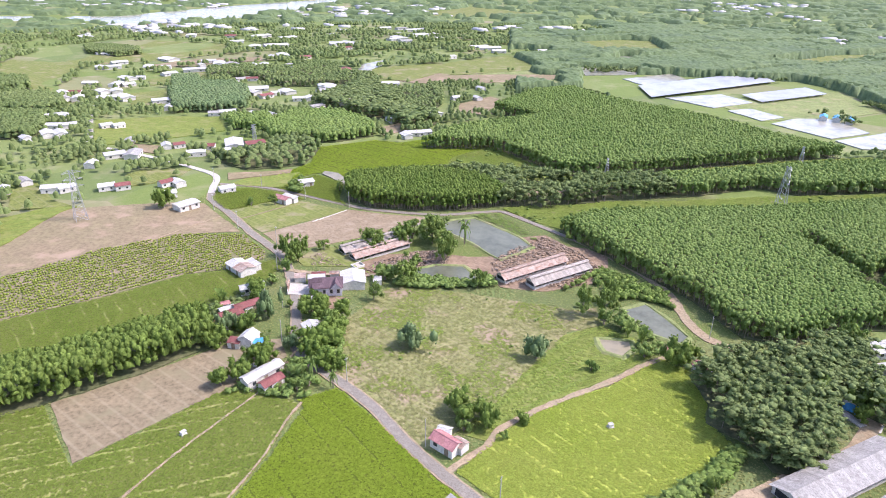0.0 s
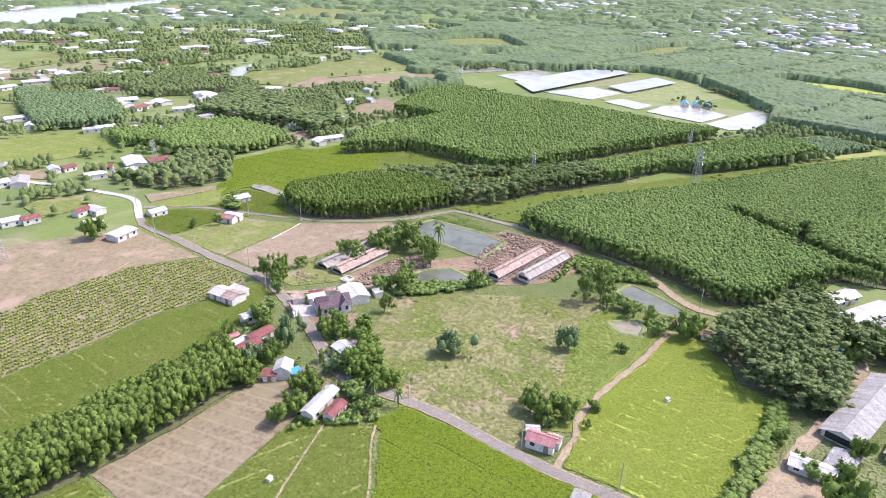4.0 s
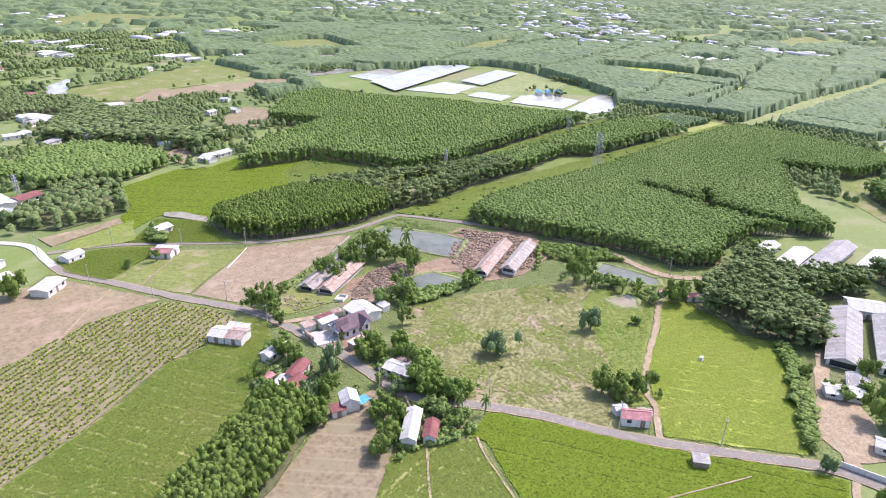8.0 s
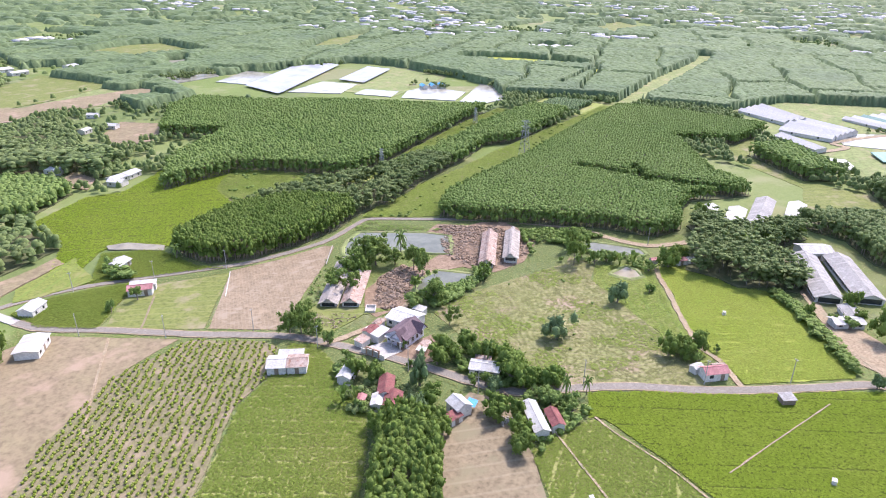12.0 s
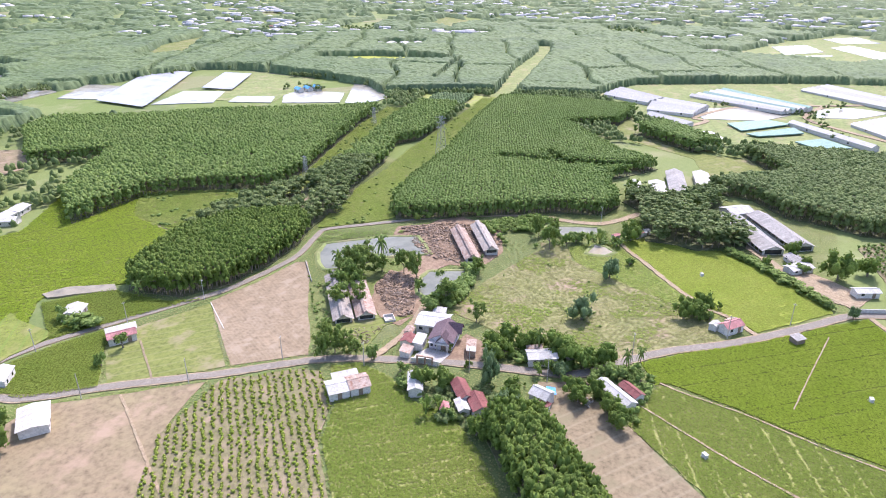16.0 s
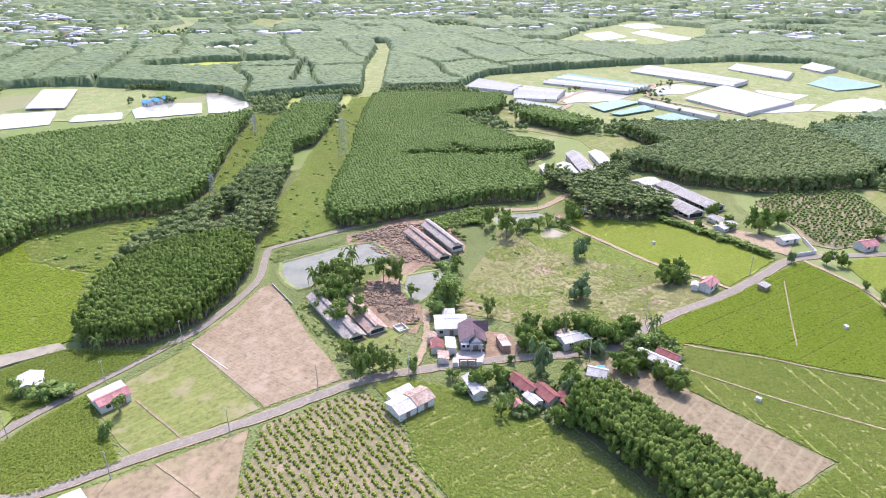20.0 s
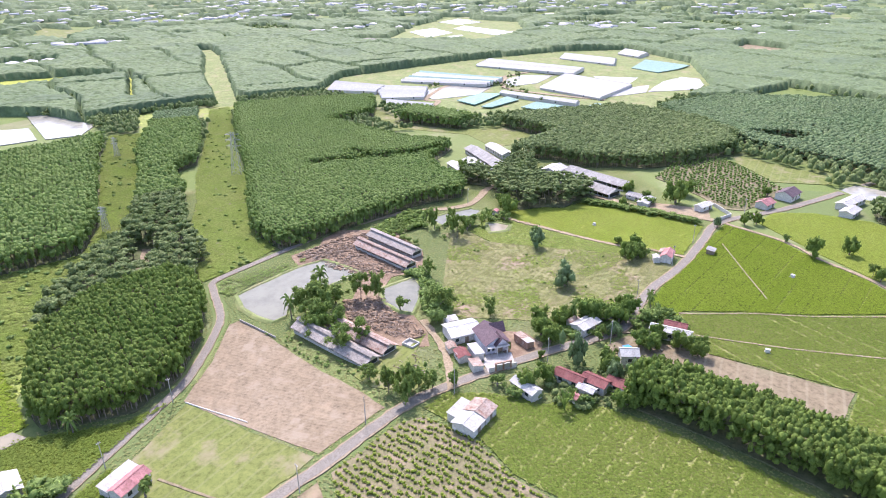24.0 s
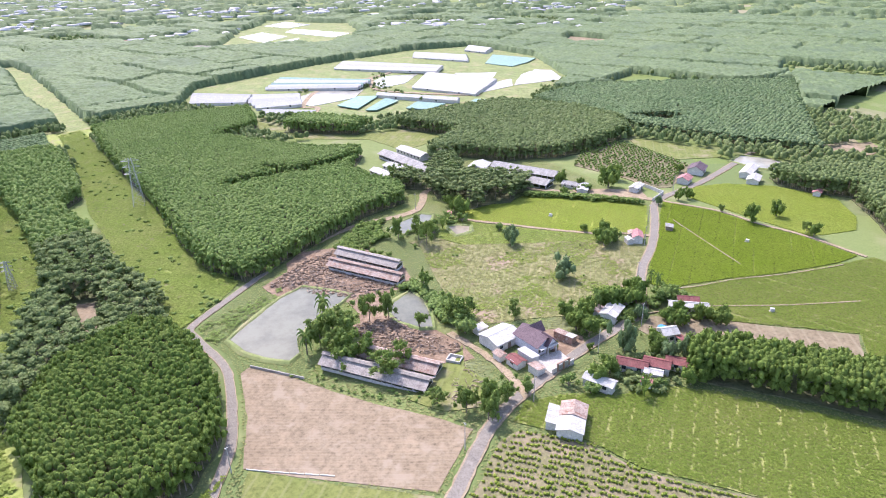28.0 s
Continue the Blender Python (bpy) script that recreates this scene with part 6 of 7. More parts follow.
def weeds(label, poly, count, size, height, mat, thresh=-9, name="weeds", kinds=None):
    p = np.asarray(poly, float)
    q = rng.uniform(p.min(0), p.max(0), (count, 2))
    q = q[inside(poly, q[:, 0], q[:, 1])]
    q = np.array([a for a in q if noise.fractal(Vector((a[0] * 0.06, a[1] * 0.06, 7)), 0.8, 2.0, 4) > thresh])
    v, f = scatter(q, kinds, size, height, 0.0, rng) if kinds else leaf_clumps(q, size, height, rng)
    tagged(new(name, soup(name, v, f, mat)), label, "weeds", kind="stuff")


MEADOW = [(-21, 194), (-13, 195.5), (6, 192.5), (39, 183), (45, 185), (44, 174), (33, 170), (30, 163), (20, 147), (12, 131), (3, 121.5), (-5, 117.5), (-14, 128), (-24, 140), (-31, 147),
          (-33, 164), (-24, 184)]
weeds("patches of taller green weeds in the meadow", MEADOW, 10000, 0.38, 0.22, WEED, 0.16)
weeds("scattered small dark shrubs in the meadow", MEADOW, 60, 0.5, 0.8, LEAF, 0.0, kinds=MID)
CORRIDOR = [(22, 272), (34, 276), (57, 278), (70, 283), (104, 285), (140, 291), (189, 295), (225, 298), (300, 306), (310, 294), (288, 290), (231, 282), (158, 271), (125, 262), (70, 256), (44, 249), (34, 258), (26, 267)]
weeds("rough green scrub under the power line", CORRIDOR, 26000, 0.7, 0.35, WEED, -9)
weeds("low shrubs under the power line", CORRIDOR, 350, 0.9, 1.0, LEAF_LIGHT, -0.1, kinds=COARSE)
OPEN_SCRUB = [(-36, 310), (-5, 325), (2, 351), (24, 372), (46, 334), (54, 318), (85, 320), (122, 331), (184, 348), (240, 358), (240, 330), (200, 319), (148, 311), (79, 303), (40, 313), (12, 317), (-12, 314)]
weeds("rough low scrub beside the plantation", OPEN_SCRUB, 24000, 0.8, 0.6, WEED, -9)
weeds("shrubs in the scrub beside the plantation", OPEN_SCRUB, 500, 1.0, 1.5, LEAF, -0.05, kinds=COARSE)
def belt(label, line_, wide, count, mat=LEAF_DARK, size=1.8, height=5.0):
    """A loose row of trees along a line."""
    a = np.array([(p.x, p.y) for p in smooth_line(line_, 10)])
    q = a[rng.integers(0, len(a), count)] + rng.normal(0, wide, (count, 2))
    v, f = scatter(q, FINE, size, height, 0.2, rng, 2.0)
    tagged(new("tree_belt", soup("tree_belt", v, f, mat)), label, "trees", kind="stuff")


belt("dark row of trees along the near bank of the fish ponds", [(222, 364), (200, 400), (178, 440), (150, 470), (128, 500), (112, 530)], 2.0, 240)
belt("trees between the fish ponds and the far wood", [(262, 368), (285, 372), (312, 415), (325, 470), (322, 500)], 2.0, 130)
belt("trees round the blue-roofed pond house", [(262, 458), (276, 440), (280, 462), (270, 470)], 2.5, 30, size=1.6, height=4.5)
belt("dark palms and trees behind the glass panels", [(140, 640), (170, 645), (230, 640), (300, 605)], 6.0, 160)
belt("bushes between the farm ponds", [(330, 150), (352, 122), (340, 82)], 1.5, 40, size=1.4, height=3.5)
belt("bushes along the long shed of the pond farm", [(300, 80), (270, 60), (330, 74), (384, 50)], 3.0, 40, size=1.5, height=4.0)
belt("trees at the edge of the pond farm", [(232, 128), (224, 60), (203, 14), (236, -14), (280, -80)], 3.0, 110, size=1.7, height=5.0)
weeds("weeds and saplings between pond and sheds", [(52, 190), (38, 184), (36, 196), (52, 212), (70, 196), (70, 184), (62, 190)], 500, 1.2, 2.2, LEAF_LIGHT, -0.2, kinds=MID)
weeds("bushes round the eastern ponds", [(50, 185), (54, 168), (51, 158), (56, 158), (64, 163), (58, 169), (53, 182), (51, 190), (44, 188), (46, 176)], 150, 1.0, 1.6, LEAF, -0.3, kinds=MID)
weeds("tangled growth between the pond and the meadow", [(-20, 196), (-14, 204), (-6, 202), (8, 200), (12, 204), (14, 198), (-8, 195)], 260, 1.3, 2.4, LEAF, -0.3, kinds=MID)
weeds("garden shrubs round the farmhouses", [(-56, 182), (-54, 170), (-60, 160), (-70, 163), (-72, 178), (-64, 186)], 130, 1.0, 1.9, LEAF_DARK, -0.3, kinds=MID)
weeds("garden shrubs round the white house", [(-41, 156), (-33, 148), (-26, 143), (-27, 150), (-29, 170), (-38, 174), (-40, 168)], 160, 1.1, 2.0, LEAF, -0.3, kinds=MID)
weeds("garden shrubs round the long house", [(-36, 145), (-30, 140), (-33, 133), (-44, 133), (-53, 134), (-50, 142), (-46, 146)], 130, 1.0, 1.8, LEAF, -0.2, kinds=MID)
weeds("grassy bank plants beside the big pond", [(8, 264), (18, 253), (29, 236), (33, 238), (24, 260), (20, 267)], 700, 0.5, 0.5, LEAF_LIGHT, -0.3)
weeds("weeds along the shed and the brown field", [(-8, 257), (-12, 254), (-20, 243), (-44, 222), (-50, 224), (-37, 235)], 260, 0.5, 0.8, LEAF, -0.2, kinds=MID)
weeds("saplings along the plantation edge", [(40, 243), (52, 226), (62, 211), (66, 213), (56, 229), (44, 246)], 60, 1.0, 4.0, LEAF_LIGHT, -0.5, kinds=MID)


def brushwood(label, poly, count, length):
    """Felled branches and roots lying about."""
    p = np.asarray(poly, float)
    q = rng.uniform(p.min(0), p.max(0), (count, 2))
    q = q[inside(poly, q[:, 0], q[:, 1])]
    n = len(q)
    a, l, w = rng.uniform(0, 3.14, n), length * rng.uniform(0.3, 1.2, n), rng.uniform(0.05, 0.16, n)
    d, s = np.stack([np.cos(a), np.sin(a)], 1), np.stack([-np.sin(a), np.cos(a)], 1)
    z0, z1 = rng.uniform(0.05, 0.5, n), rng.uniform(0.05, 0.8, n)
    quad = np.stack([np.column_stack([q - d * l[:, None] / 2 - s * w[:, None], z0]), np.column_stack([q - d * l[:, None] / 2 + s * w[:, None], z0]),
                     np.column_stack([q + d * l[:, None] / 2, z1]), np.column_stack([q, z0 + 0.35])], 1).reshape(-1, 3)
    i = np.arange(n)[:, None] * 4
    f = np.concatenate([i + (0, 1, 3), i + (1, 2, 3), i + (2, 0, 3), i + (0, 2, 1)])
    tagged(new("brushwood", soup("brushwood", quad, f, WOOD_GREY)), label, "brushwood", kind="stuff")


WOOD_GREY = material("dead wood", (0.25, 0.19, 0.14), (0.37, 0.3, 0.235), 0.3, 3.0, island=0.3, bump=0, spec=0.1)
brushwood("felled branches and roots strewn on red earth", [(36, 242), (48, 226), (52, 213), (36, 198), (17, 200), (13, 208), (15, 220), (22, 228)], 1500, 2.6)
brushwood("heap of cleared branches between shed and pond", [(-2, 226), (-2, 214), (-13, 212), (-24, 206), (-30, 207), (-27, 215), (-14, 225)], 1100, 2.4)
brushwood("dead sticks in the grass yard", [(-36, 210), (-48, 210), (-52, 216), (-46, 222)], 120, 2.0)
lumps = [crown(rng, 1, 1, 0) for _ in range(5)]
for outline in ([(36, 242), (48, 226), (52, 213), (36, 198), (17, 200), (13, 208), (15, 220), (22, 228)], [(-2, 226), (-2, 214), (-13, 212), (-24, 206), (-30, 207), (-27, 215), (-14, 225)]):
    weeds("clods and heaps of dug red earth", outline, 900, 0.8, 0.5, RED_EARTH, -0.1, "earth_clods", lumps)

# ---------------------------------------------------------------- poles, pylons and walls
def utility_pole():
    p = new("utility_pole")
    tagged(p, "slim concrete utility pole with a steel cross-arm", "pole", "utility poles")
    bm = bmesh.new()
    rings = [[bm.verts.new((r * math.cos(6.2832 * i / 8), r * math.sin(6.2832 * i / 8), z)) for i in range(8)] for r, z in ((0.13, 0), (0.08, 7.6))]
    for i in range(8):
        bm.faces.new((rings[0][i], rings[0][(i + 1) % 8], rings[1][(i + 1) % 8], rings[1][i]))
    bm.faces.new(rings[1])
    part("post", bm, CONCRETE, p)
    part("cross_arm", boxed(-0.5, 0.5, -0.04, 0.04, 7.1, 7.2), STEEL, p)
    for x in (-0.42, 0.42):
        part("insulator", beam(bmesh.new(), (x, 0, 7.2), (x, 0, 7.4), 0.05, 6), PLASTER, p)
    return p


pole = utility_pole()
SPOTS = [(-24, 139.7), (12.5, 99), (-3, 116), (-45, 158), (-49.5, 178), (-58, 205), (-64, 227), (-83, 242.5), (-99, 262), (74.4, 167.6), (-45, 270.5), (-66, 281), (-88, 292), (33, 64), (-112, 300)]
for i, (x, y) in enumerate(SPOTS):
    at = pose(x, y, 0, 0, 0, 40 + 25 * i)
    if i:
        copy_thing(pole, at)
    else:
        pole.matrix_basis = at


def pylon(x, y, h, angle):
    """A lattice transmission tower: four legs, bracing and three pairs of arms."""
    p = new("power_pylon")
    p.matrix_basis = pose(x, y, 0, 0, 0, angle)
    tagged(p, "grey steel lattice power pylon with three pairs of arms", "pylon", "pylons")
    b, t, r = h * 0.11, h * 0.025, 0.09
    for sx, sy in ((1, 1), (1, -1), (-1, 1), (-1, -1)):
        part("leg", beam(bmesh.new(), (sx * b, sy * b, 0), (sx * t, sy * t, h), r), STEEL, p)

    def at(u):
        return b + (t - b) * u
    for k in range(8):
        u0, u1 = k / 8, (k + 1) / 8
        w0, w1 = at(u0), at(u1)
        for (ax, ay), (bx, by) in (((1, 1), (1, -1)), ((1, -1), (-1, -1)), ((-1, -1), (-1, 1)), ((-1, 1), (1, 1))):
            part("brace", beam(bmesh.new(), (ax * w0, ay * w0, u0 * h), (bx * w1, by * w1, u1 * h), 0.05, 3), STEEL, p)
            part("brace", beam(bmesh.new(), (bx * w0, by * w0, u0 * h), (ax * w1, ay * w1, u1 * h), 0.05, 3), STEEL, p)
    for u in (0.68, 0.82, 0.95):
        for s in (-1, 1):
            bm = bmesh.new()
            w = at(u)
            tip = (s * h * 0.17, 0, u * h)
            for y_ in (-w, w):
                beam(bm, (s * w, y_, u * h), tip, 0.06, 3)
                beam(bm, (s * w, y_, (u + 0.05) * h), tip, 0.05, 3)
            arm = part("arm", bm, STEEL, p)
            part("insulator", beam(bmesh.new(), tip, (tip[0], 0, tip[2] - h * 0.05), 0.08, 5), GLASS_DARK, arm)


pylon(143, 271, 22, 80)
pylon(77, 316, 11, 80)
pylon(-148, 248, 21, 40)
pylon(-115, 378, 10, 40)
pylon(190, 341, 11, 80)

# low wall of the water channel beside the brown field, and walls by the yard
for label, pts, h in (("low grey concrete wall between pond and field", [(-7.5, 257.5), (-20, 246.5)], 0.7), ("pale yard wall by the road junction", [(29, 80.5), (33.5, 69.5), (46, 69.5)], 1.5),
                      ("low white edging between two fields", [(-45.5, 267.5), (-57, 252.5)], 0.25)):
    w = new("wall")
    tagged(w, label, "wall")
    for a, b in zip(pts, pts[1:]):
        d = Vector((b[0] - a[0], b[1] - a[1], 0))
        n = max(1, round(d.length / 3))
        for i in range(n):
            c = Vector((*a, 0)) + d * ((i + 0.5) / n)
            part("wall_panel", boxed(-d.length / n / 2, d.length / n / 2, -0.1, 0.1, 0, h), PLASTER if h < 1.6 and h != 0.7 else CONCRETE, w,
                 at=pose(c.x, c.y, 0, 0, 0, math.degrees(math.atan2(d.y, d.x))))
tarp = tagged(new("tarpaulin", mesh_from("tarpaulin", [(-1.5, -1.2, 1.9), (1.5, -1.2, 1.9), (1.5, 1.2, 2.3), (-1.5, 1.2, 2.3), (0, 0, 2.0), (-1.5, -1.2, 1.87), (1.5, -1.2, 1.87), (1.5, 1.2, 2.27), (-1.5, 1.2, 2.27)],
              [(0, 1, 4), (1, 2, 4), (2, 3, 4), (3, 0, 4), (8, 7, 6, 5), (0, 5, 6, 1), (1, 6, 7, 2), (2, 7, 8, 3), (3, 8, 5, 0)], TARP_BLUE)), "sagging bright blue tarpaulin awning", "tarpaulin")
tarp.matrix_basis = pose(-51, 155.4, 0, 0, 0, 20)
for x, y in ((-1.3, -1.0), (1.3, -1.0), (1.3, 1.0), (-1.3, 1.0)):
    part("pole", beam(bmesh.new(), (x, y, 0), (x, y, 1.9), 0.04, 5), WOOD, tarp)

# ---------------------------------------------------------------- village and far farms
def cottage(length, width, eave, rise, roof, label, name="house", group="village houses"):
    h = new(name)
    tagged(h, label, "house", group)
    L, W = length / 2, width / 2
    bm = bmesh.new()
    v = [bm.verts.new(p) for p in ((-L, -W, 0), (L, -W, 0), (L, W, 0), (-L, W, 0), (-L, -W, eave), (L, -W, eave), (L, W, eave), (-L, W, eave), (-L, 0, eave + rise), (L, 0, eave + rise))]
    for f in ((0, 1, 5, 4), (1, 2, 6, 9, 5), (2, 3, 7, 6), (3, 0, 4, 8, 7)):
        bm.faces.new([v[i] for i in f])
    part("wall", bm, PLASTER, h)
    for s in (-1, 1):
        bm = bmesh.new()
        e, ze = W + 0.4, eave - rise / W * 0.4
        pts = [(-L - 0.4, s * e, ze), (L + 0.4, s * e, ze), (L + 0.4, 0, eave + rise), (-L - 0.4, 0, eave + rise)]
        w = [bm.verts.new(p) for p in pts] + [bm.verts.new((a, b, c + 0.08)) for a, b, c in pts]
        for f in ((3, 2, 1, 0), (4, 5, 6, 7), (0, 1, 5, 4), (1, 2, 6, 5), (3, 0, 4, 7)):
            bm.faces.new([w[i] for i in f])
        bmesh.ops.recalc_face_normals(bm, faces=bm.faces[:])
        part("roof_slope", bm, roof, h)
    for s in (-1, 1):
        for x in (-L * 0.5, L * 0.5):
            part("window", boxed(x - 0.6, x + 0.6, s * W - 0.05, s * W + 0.05, 1.0, 2.1), GLASS_DARK, h)
    return h


COTTAGES = [cottage(10, 7, 3, 1.2, TIN_BRIGHT, "village house with white tin roof"), cottage(9, 6, 3, 1.3, TIN_RED, "village house with dull red roof"),
            cottage(12, 7, 3, 1.1, TIN_GREY, "village house with grey tin roof"), cottage(14, 8, 3.4, 1.2, TIN_BRIGHT, "long village house with white roof")]
first = set()
for i, (x, y, s) in enumerate(spots):
    m = hr.choices(COTTAGES, (6, 1.4, 2, 4))[0]
    k = max(0.7, min(1.9, s / 10))
    at = pose(x, y, 0, 0, 0, hr.choice((30, 120)) + hr.uniform(-25, 25)) @ Matrix.Diagonal((k, k, 0.8, 1))
    if m.name in first:
        copy_thing(m, pose(0, 0, 0)).matrix_basis = at
    else:
        first.add(m.name)
        m.matrix_basis = at


def roof_row(n, x, y, length, width, pitch, angle, roof, label, height=3.0):
    """n long parallel farm roofs side by side."""
    first_ = cottage(length, width, height, 1.3, roof, label, "farm_shed", "far farm sheds")
    for i in range(n):
        m = pose(x, y, 0, 0, 0, angle) @ pose(0, (i - (n - 1) / 2) * pitch, 0)
        if i:
            copy_thing(first_, m)
        else:
            first_.matrix_basis = m


def roof_block(a, b, c, d, n, roof, label, height=2.4):
    """n long low roofs side by side that fill the four-cornered plot a, b, c, d; the ridges run from a to b."""
    a, b, c, d = (Vector((*p, 0)) for p in (a, b, c, d))
    for i in range(n):
        u = (i + 0.5) / n
        p, q = a.lerp(d, u), b.lerp(c, u)
        wide = ((d - a).length + (c - b).length) / 2 / n
        shed = cottage((q - p).length, max(2.5, wide * 0.8), height, wide * 0.2, roof[i % len(roof)], label, "farm_shed", "far farm sheds")
        shed.matrix_basis = pose((p.x + q.x) / 2, (p.y + q.y) / 2, 0, 0, 0, math.degrees(math.atan2(q.y - p.y, q.x - p.x)))


roof_block((344, 220), (327, 184), (348, 175), (380, 212), 4, (TIN_BRIGHT, TIN_WHITE), "low farm shed with pale roof by the ponds")
roof_block((301, 181), (299, 150), (331, 142), (352, 181), 5, (TIN_BRIGHT, TIN_BRIGHT, TIN_WHITE), "low white-roofed farm shed by the ponds")
roof_block((284, 179), (264, 151), (272, 147), (296, 178), 3, (TIN_WHITE, TIN_BRIGHT), "low grey farm shed beside the wood")
roof_block((367, 159), (335, 93), (356, 72), (412, 133), 6, (TIN_BRIGHT, TIN_BRIGHT, TIN_GREEN), "long low farm shed with pale tinted roof")
roof_block((432, 77), (365, 4), (387, -14), (468, 54), 6, (TIN_BRIGHT,), "very long white-roofed farm shed")
roof_block((453, -16), (401, -51), (432, -66), (482, -32), 5, (TIN_BRIGHT,), "long white-roofed farm shed")
roof_block((466, -86), (440, -96), (458, -114), (492, -106), 3, (TIN_BRIGHT, TIN_WHITE), "low farm shed at the farm's end")
roof_block((312, 53), (261, 24), (302, -21), (367, 11), 12, (TIN_BRIGHT,), "white bay of a broad many-ridged greenhouse", 2.2)
roof_block((296, 90), (245, 49), (250, 44), (303, 87), 1, (TIN_BRIGHT,), "single long narrow white shed beside the ponds", 3.0)
roof_row(4, 569, 520, 28, 12, 16.5, 27, TIN_BRIGHT, "far white arched farm hall")
roof_row(3, 268, 447, 9, 4.5, 8, 60, TIN_BLUE, "small blue-roofed pond house")


def panel_field(label, a, b, c, n):
    """Rows of low tilted panels between the corners a, b and c."""
    o = new("panel_array")
    tagged(o, label, "panel array")
    a, b, c = (Vector((*p, 0)) for p in (a, b, c))
    u, w = b - a, c - b
    for i in range(n):
        s = a + w * ((i + 0.5) / n)
        m = pose(s.x + u.x / 2, s.y + u.y / 2, 0, 0, 0, math.degrees(math.atan2(u.y, u.x)))
        half = w.length / n / 2 * 0.93
        bm = bmesh.new()
        L = u.length / 2
        v = [bm.verts.new(p) for p in ((-L, -half, 1.6), (L, -half, 1.6), (L, half, 2.3), (-L, half, 2.3), (-L, -half, 1.5), (L, -half, 1.5), (L, half, 2.2), (-L, half, 2.2))]
        for f in ((0, 1, 2, 3), (7, 6, 5, 4), (0, 4, 5, 1), (1, 5, 6, 2), (2, 6, 7, 3), (3, 7, 4, 0)):
            bm.faces.new([v[k] for k in f])
        part("panel", bm, PANEL, o, at=m)
        for x in (-L * 0.9, 0, L * 0.9):
            part("post", boxed(x - 0.1, x + 0.1, -0.1, 0.1, 0, 1.8), STEEL, o, at=m)


PANEL = material("blue grey glass panels", (0.38, 0.385, 0.395), (0.4, 0.405, 0.415), 0.01, 0.05, rough=0.3, bump=0, spec=0.6)
panel_field("wide field of low grey glass panels", (164, 565), (161, 515), (292, 594), 26)
panel_field("smaller field of low grey glass panels", (305, 566), (309, 538), (242, 503), 14)

# small white pump boxes in the fields, a rubble heap by the shop, and houses near the horizon
for x, y, a in ((38.2, 125.6, 20), (-58.5, 118.5, 50), (-20.5, 82, 10)):
    b = new("pump_box")
    b.matrix_basis = pose(x, y, 0, 0, 0, a)
    tagged(b, "small white concrete pump box standing in the crop", "pump box", "pump boxes")
    part("base", boxed(-0.8, 0.8, -0.6, 0.6, 0, 0.3), CONCRETE, b)
    part("box", boxed(-0.55, 0.55, -0.4, 0.4, 0.3, 1.1), PLASTER, b)
    part("lid", boxed(-0.65, 0.65, -0.5, 0.5, 1.1, 1.2), TIN_WHITE, b)
rubble = [(-49.5 + hr.gauss(0, 0.9), 146.5 + hr.gauss(0, 0.7)) for _ in range(40)]
v, f = scatter(np.array(rubble), lumps, 0.28, 0.4, 0.0, rng)
tagged(new("rubble_heap", soup("rubble_heap", v, f, CONCRETE)), "small heap of pale rubble in the dry field", "rubble", kind="stuff")

unit = np.array([(-1, -0.6, 0), (1, -0.6, 0), (1, 0.6, 0), (-1, 0.6, 0), (-1, -0.6, 0.6), (1, -0.6, 0.6), (1, 0.6, 0.6), (-1, 0.6, 0.6), (-1, 0, 1), (1, 0, 1)], float)
tri = np.array([(0, 1, 5), (0, 5, 4), (1, 2, 6), (1, 6, 5), (5, 6, 9), (2, 3, 7), (2, 7, 6), (3, 0, 4), (3, 4, 7), (4, 8, 7), (4, 5, 9), (4, 9, 8), (6, 7, 8), (6, 8, 9)])
v, f = scatter(np.array(far_spots), [(unit, tri)], 8.5, 6.0, 0.0, rng)
v[:, 2] = np.clip(v[:, 2], 0, None)
tagged(new("distant_houses", soup("distant_houses", v, f, TIN_BRIGHT)), "pale-roofed houses scattered near the horizon", "houses", kind="stuff")

# rough grass over the open ground near the village
x, y = np.meshgrid(np.arange(-125, 125, 0.8), np.arange(80, 300, 0.8))
x, y = x.ravel() + rng.uniform(-0.5, 0.5, x.size), y.ravel() + rng.uniform(-0.5, 0.5, y.size)
free = np.hypot(x - 10, y - 190) < 150
for q in TAKEN:
    free &= ~inside(q, x, y)
line = np.array([(p.x, p.y) for p in smooth_line(ROAD, 8) + smooth_line(BRANCH, 8)])
p = np.stack([x, y], 1)[free]
p = p[np.min(np.hypot(p[:, 0:1] - line[:, 0], p[:, 1:2] - line[:, 1]), axis=1) > 2.3]
quad, f = leaf_clumps(p, 0.26, 0.13, rng)
tagged(new("rough_grass", soup("rough_grass", quad, f, DRY_GRASS)), "rough tufted grass on open ground", "grass", kind="stuff")
p = np.asarray(MEADOW, float)
q = rng.uniform(p.min(0), p.max(0), (10000, 2))
q = q[inside(MEADOW, q[:, 0], q[:, 1])]
quad, f = leaf_clumps(q, 0.34, 0.16, rng)
tagged(new("dry_grass", soup("dry_grass", quad, f, DRY_GRASS)), "short dry grass tufts in the meadow", "grass", kind="stuff")
STRIP = [(32, 168), (44, 174), (52, 167), (56, 159), (38, 145), (27, 137), (21, 131), (13, 120), (5, 121), (12, 131), (20, 147)]
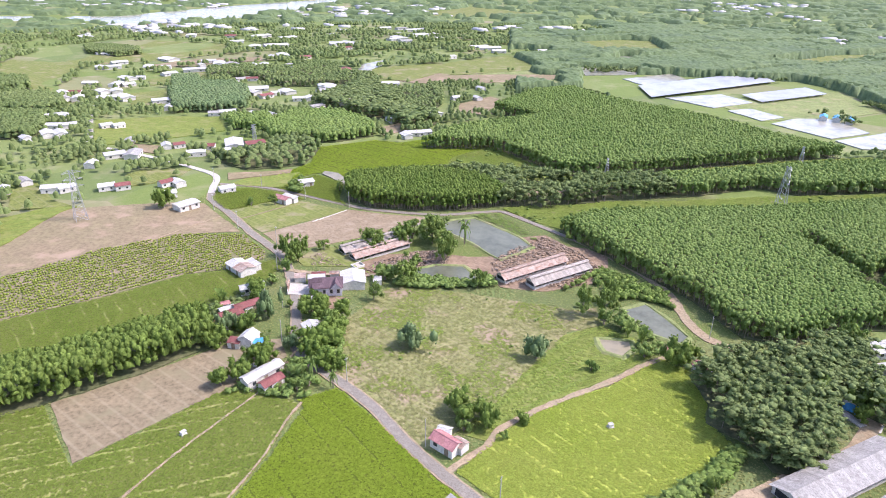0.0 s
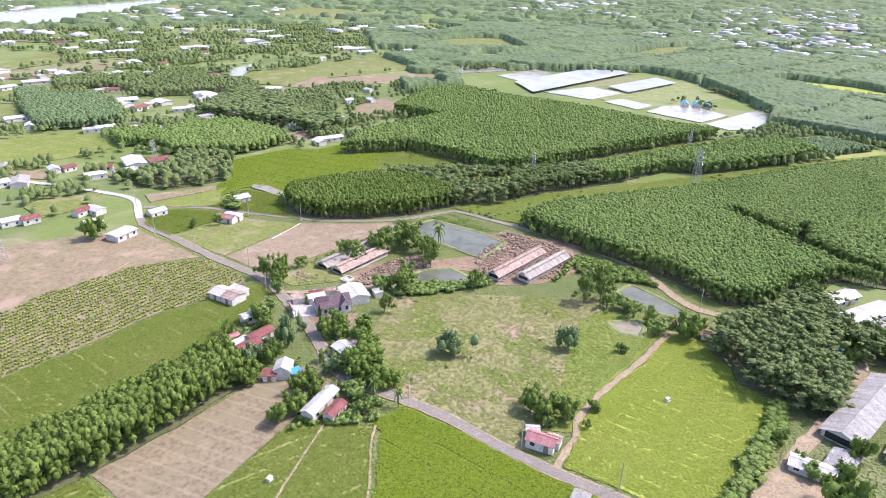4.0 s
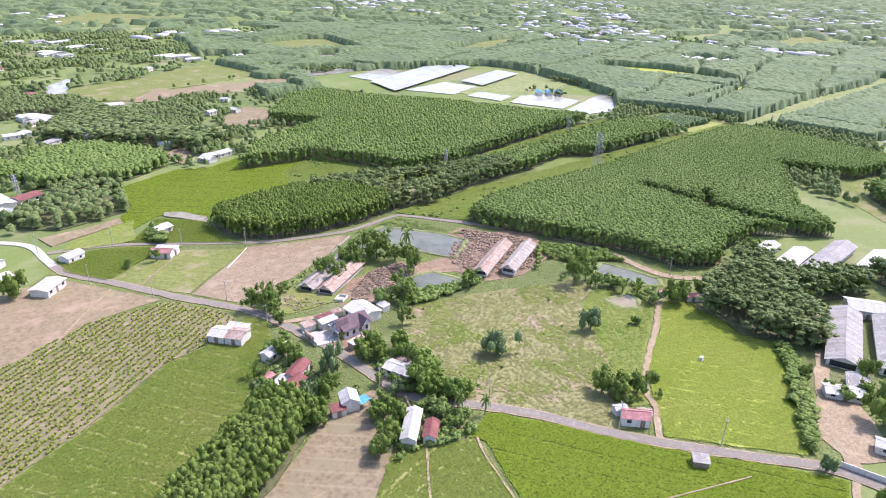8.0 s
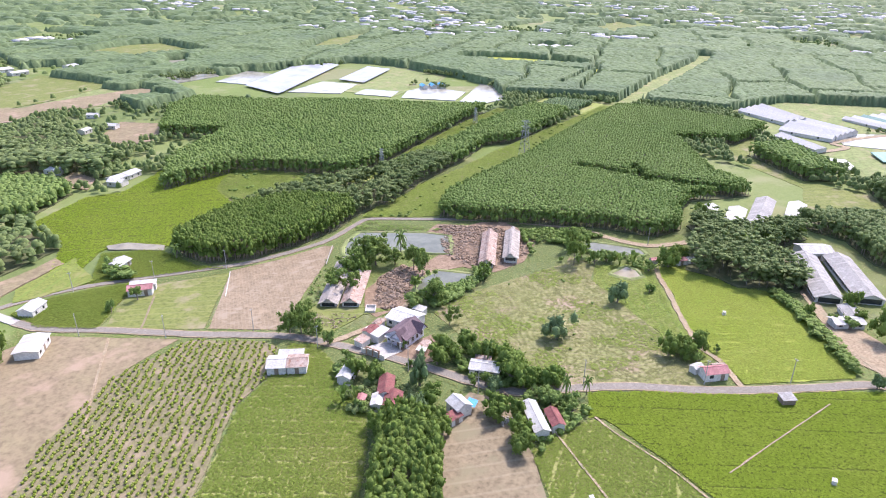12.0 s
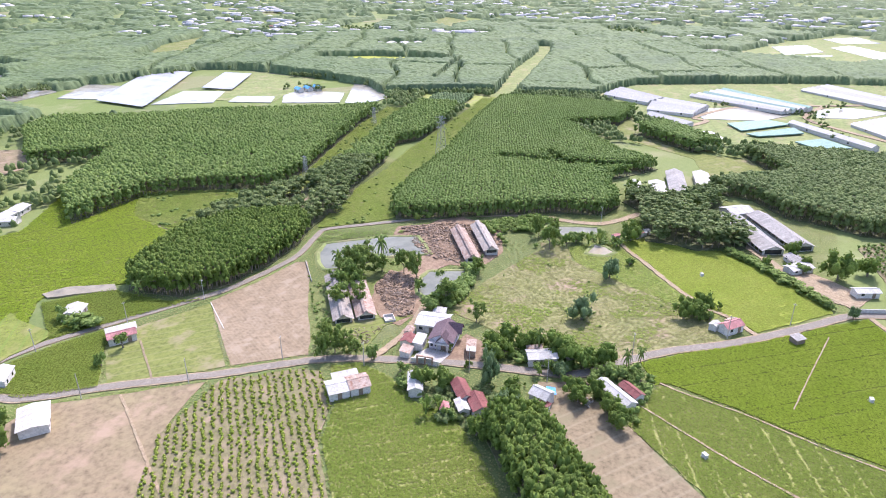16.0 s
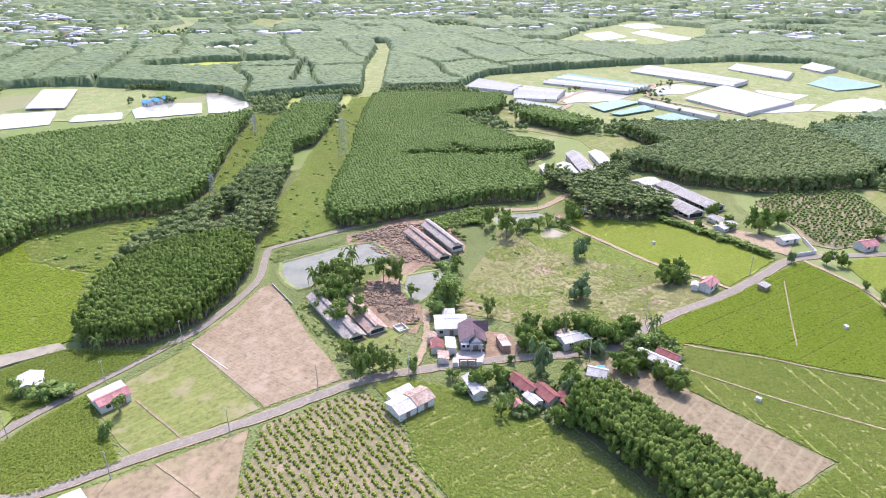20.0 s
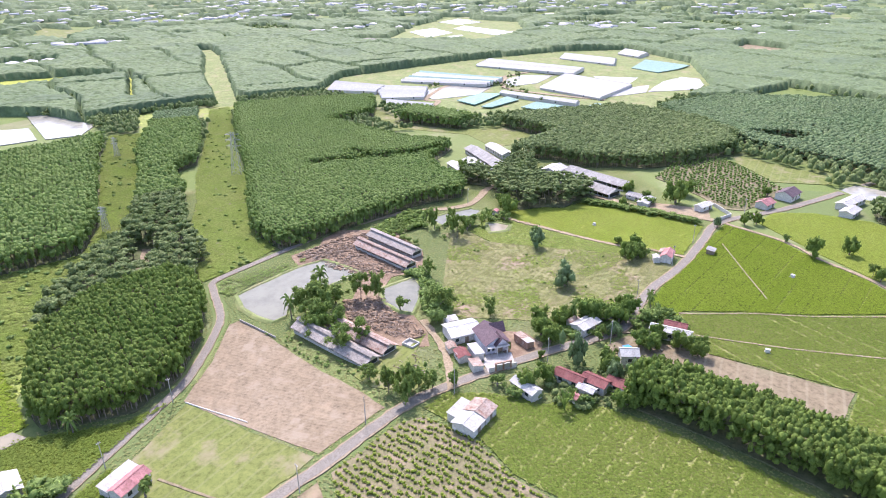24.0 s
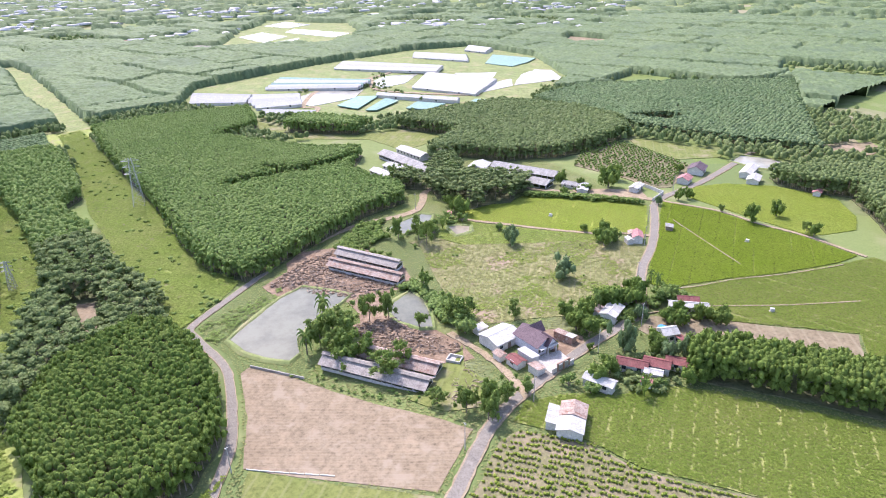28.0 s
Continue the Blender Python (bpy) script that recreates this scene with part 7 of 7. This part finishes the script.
pts = grid_in(STRIP, 0.75, 0.75, 40, 0.5, rng, ([(42, 166), (50, 165), (50, 161), (46.5, 157.5), (42.5, 160)],), 0.75)
quad, f = leaf_clumps(pts, 0.36, 0.2, rng)
tagged(new("strip_grass", soup("strip_grass", quad, f, WEED)), "low green growth on the strip beside the path", "grass", kind="stuff")

# ---------------------------------------------------------------- lie of the land
def fall(x, y):
    """Height of the land: level by the village, then falling about three metres to the ponds and woods, and rising again far off."""
    u = 0.75 * x + 0.66 * y

    def step(a, b):
        k = np.clip((u - a) / (b - a), 0, 1)
        return k * k * (3 - 2 * k)
    return 0.2 - 3.3 * step(76, 144) + 3.0 * step(240, 420)


def settle(p):
    """Lays points of the level plan on the sloping land; distances from the village grow with the drop."""
    g = fall(p[:, 0], p[:, 1])
    k = 1 - g / 101.5
    p[:, 0], p[:, 1] = -130 + (p[:, 0] + 130) * k, 120 + (p[:, 1] - 120) * k
    p[:, 2] += g
    return p


def at_origin(o):
    return o is None or (o.location.length < 1e-6 and o.rotation_euler.x == o.rotation_euler.y == o.rotation_euler.z == 0 and max(abs(k - 1) for k in o.scale) < 1e-6)


for o in list(scene.objects):
    if o.type not in ("MESH", "EMPTY") or not at_origin(o.parent) or (o.parent and not at_origin(o.parent.parent)):
        continue
    if at_origin(o):
        if o.type == "EMPTY":
            continue
        me = o.data
        if o.get("kind") == "structure" and len(me.vertices) < 4000 and o.name.split(".")[0] != "ground":
            bm = bmesh.new()
            bm.from_mesh(me)
            for _ in range(9):
                longs = [e for e in bm.edges if e.calc_length() > 8.5 and min(abs(v.co.x) + abs(v.co.y - 200) for v in e.verts) < 520]
                if not longs:
                    break
                bmesh.ops.subdivide_edges(bm, edges=longs, cuts=1)
                bmesh.ops.triangulate(bm, faces=[f for f in bm.faces if len(f.verts) > 3])
            bm.to_mesh(me)
            bm.free()
        p = np.empty(len(me.vertices) * 3, np.float32)
        me.vertices.foreach_get("co", p)
        me.vertices.foreach_set("co", settle(p.reshape(-1, 3).astype(float)).astype(np.float32).ravel())
        me.update()
    else:
        q = settle(np.array([o.location[:]], float))[0]
        o.location = Vector(q)
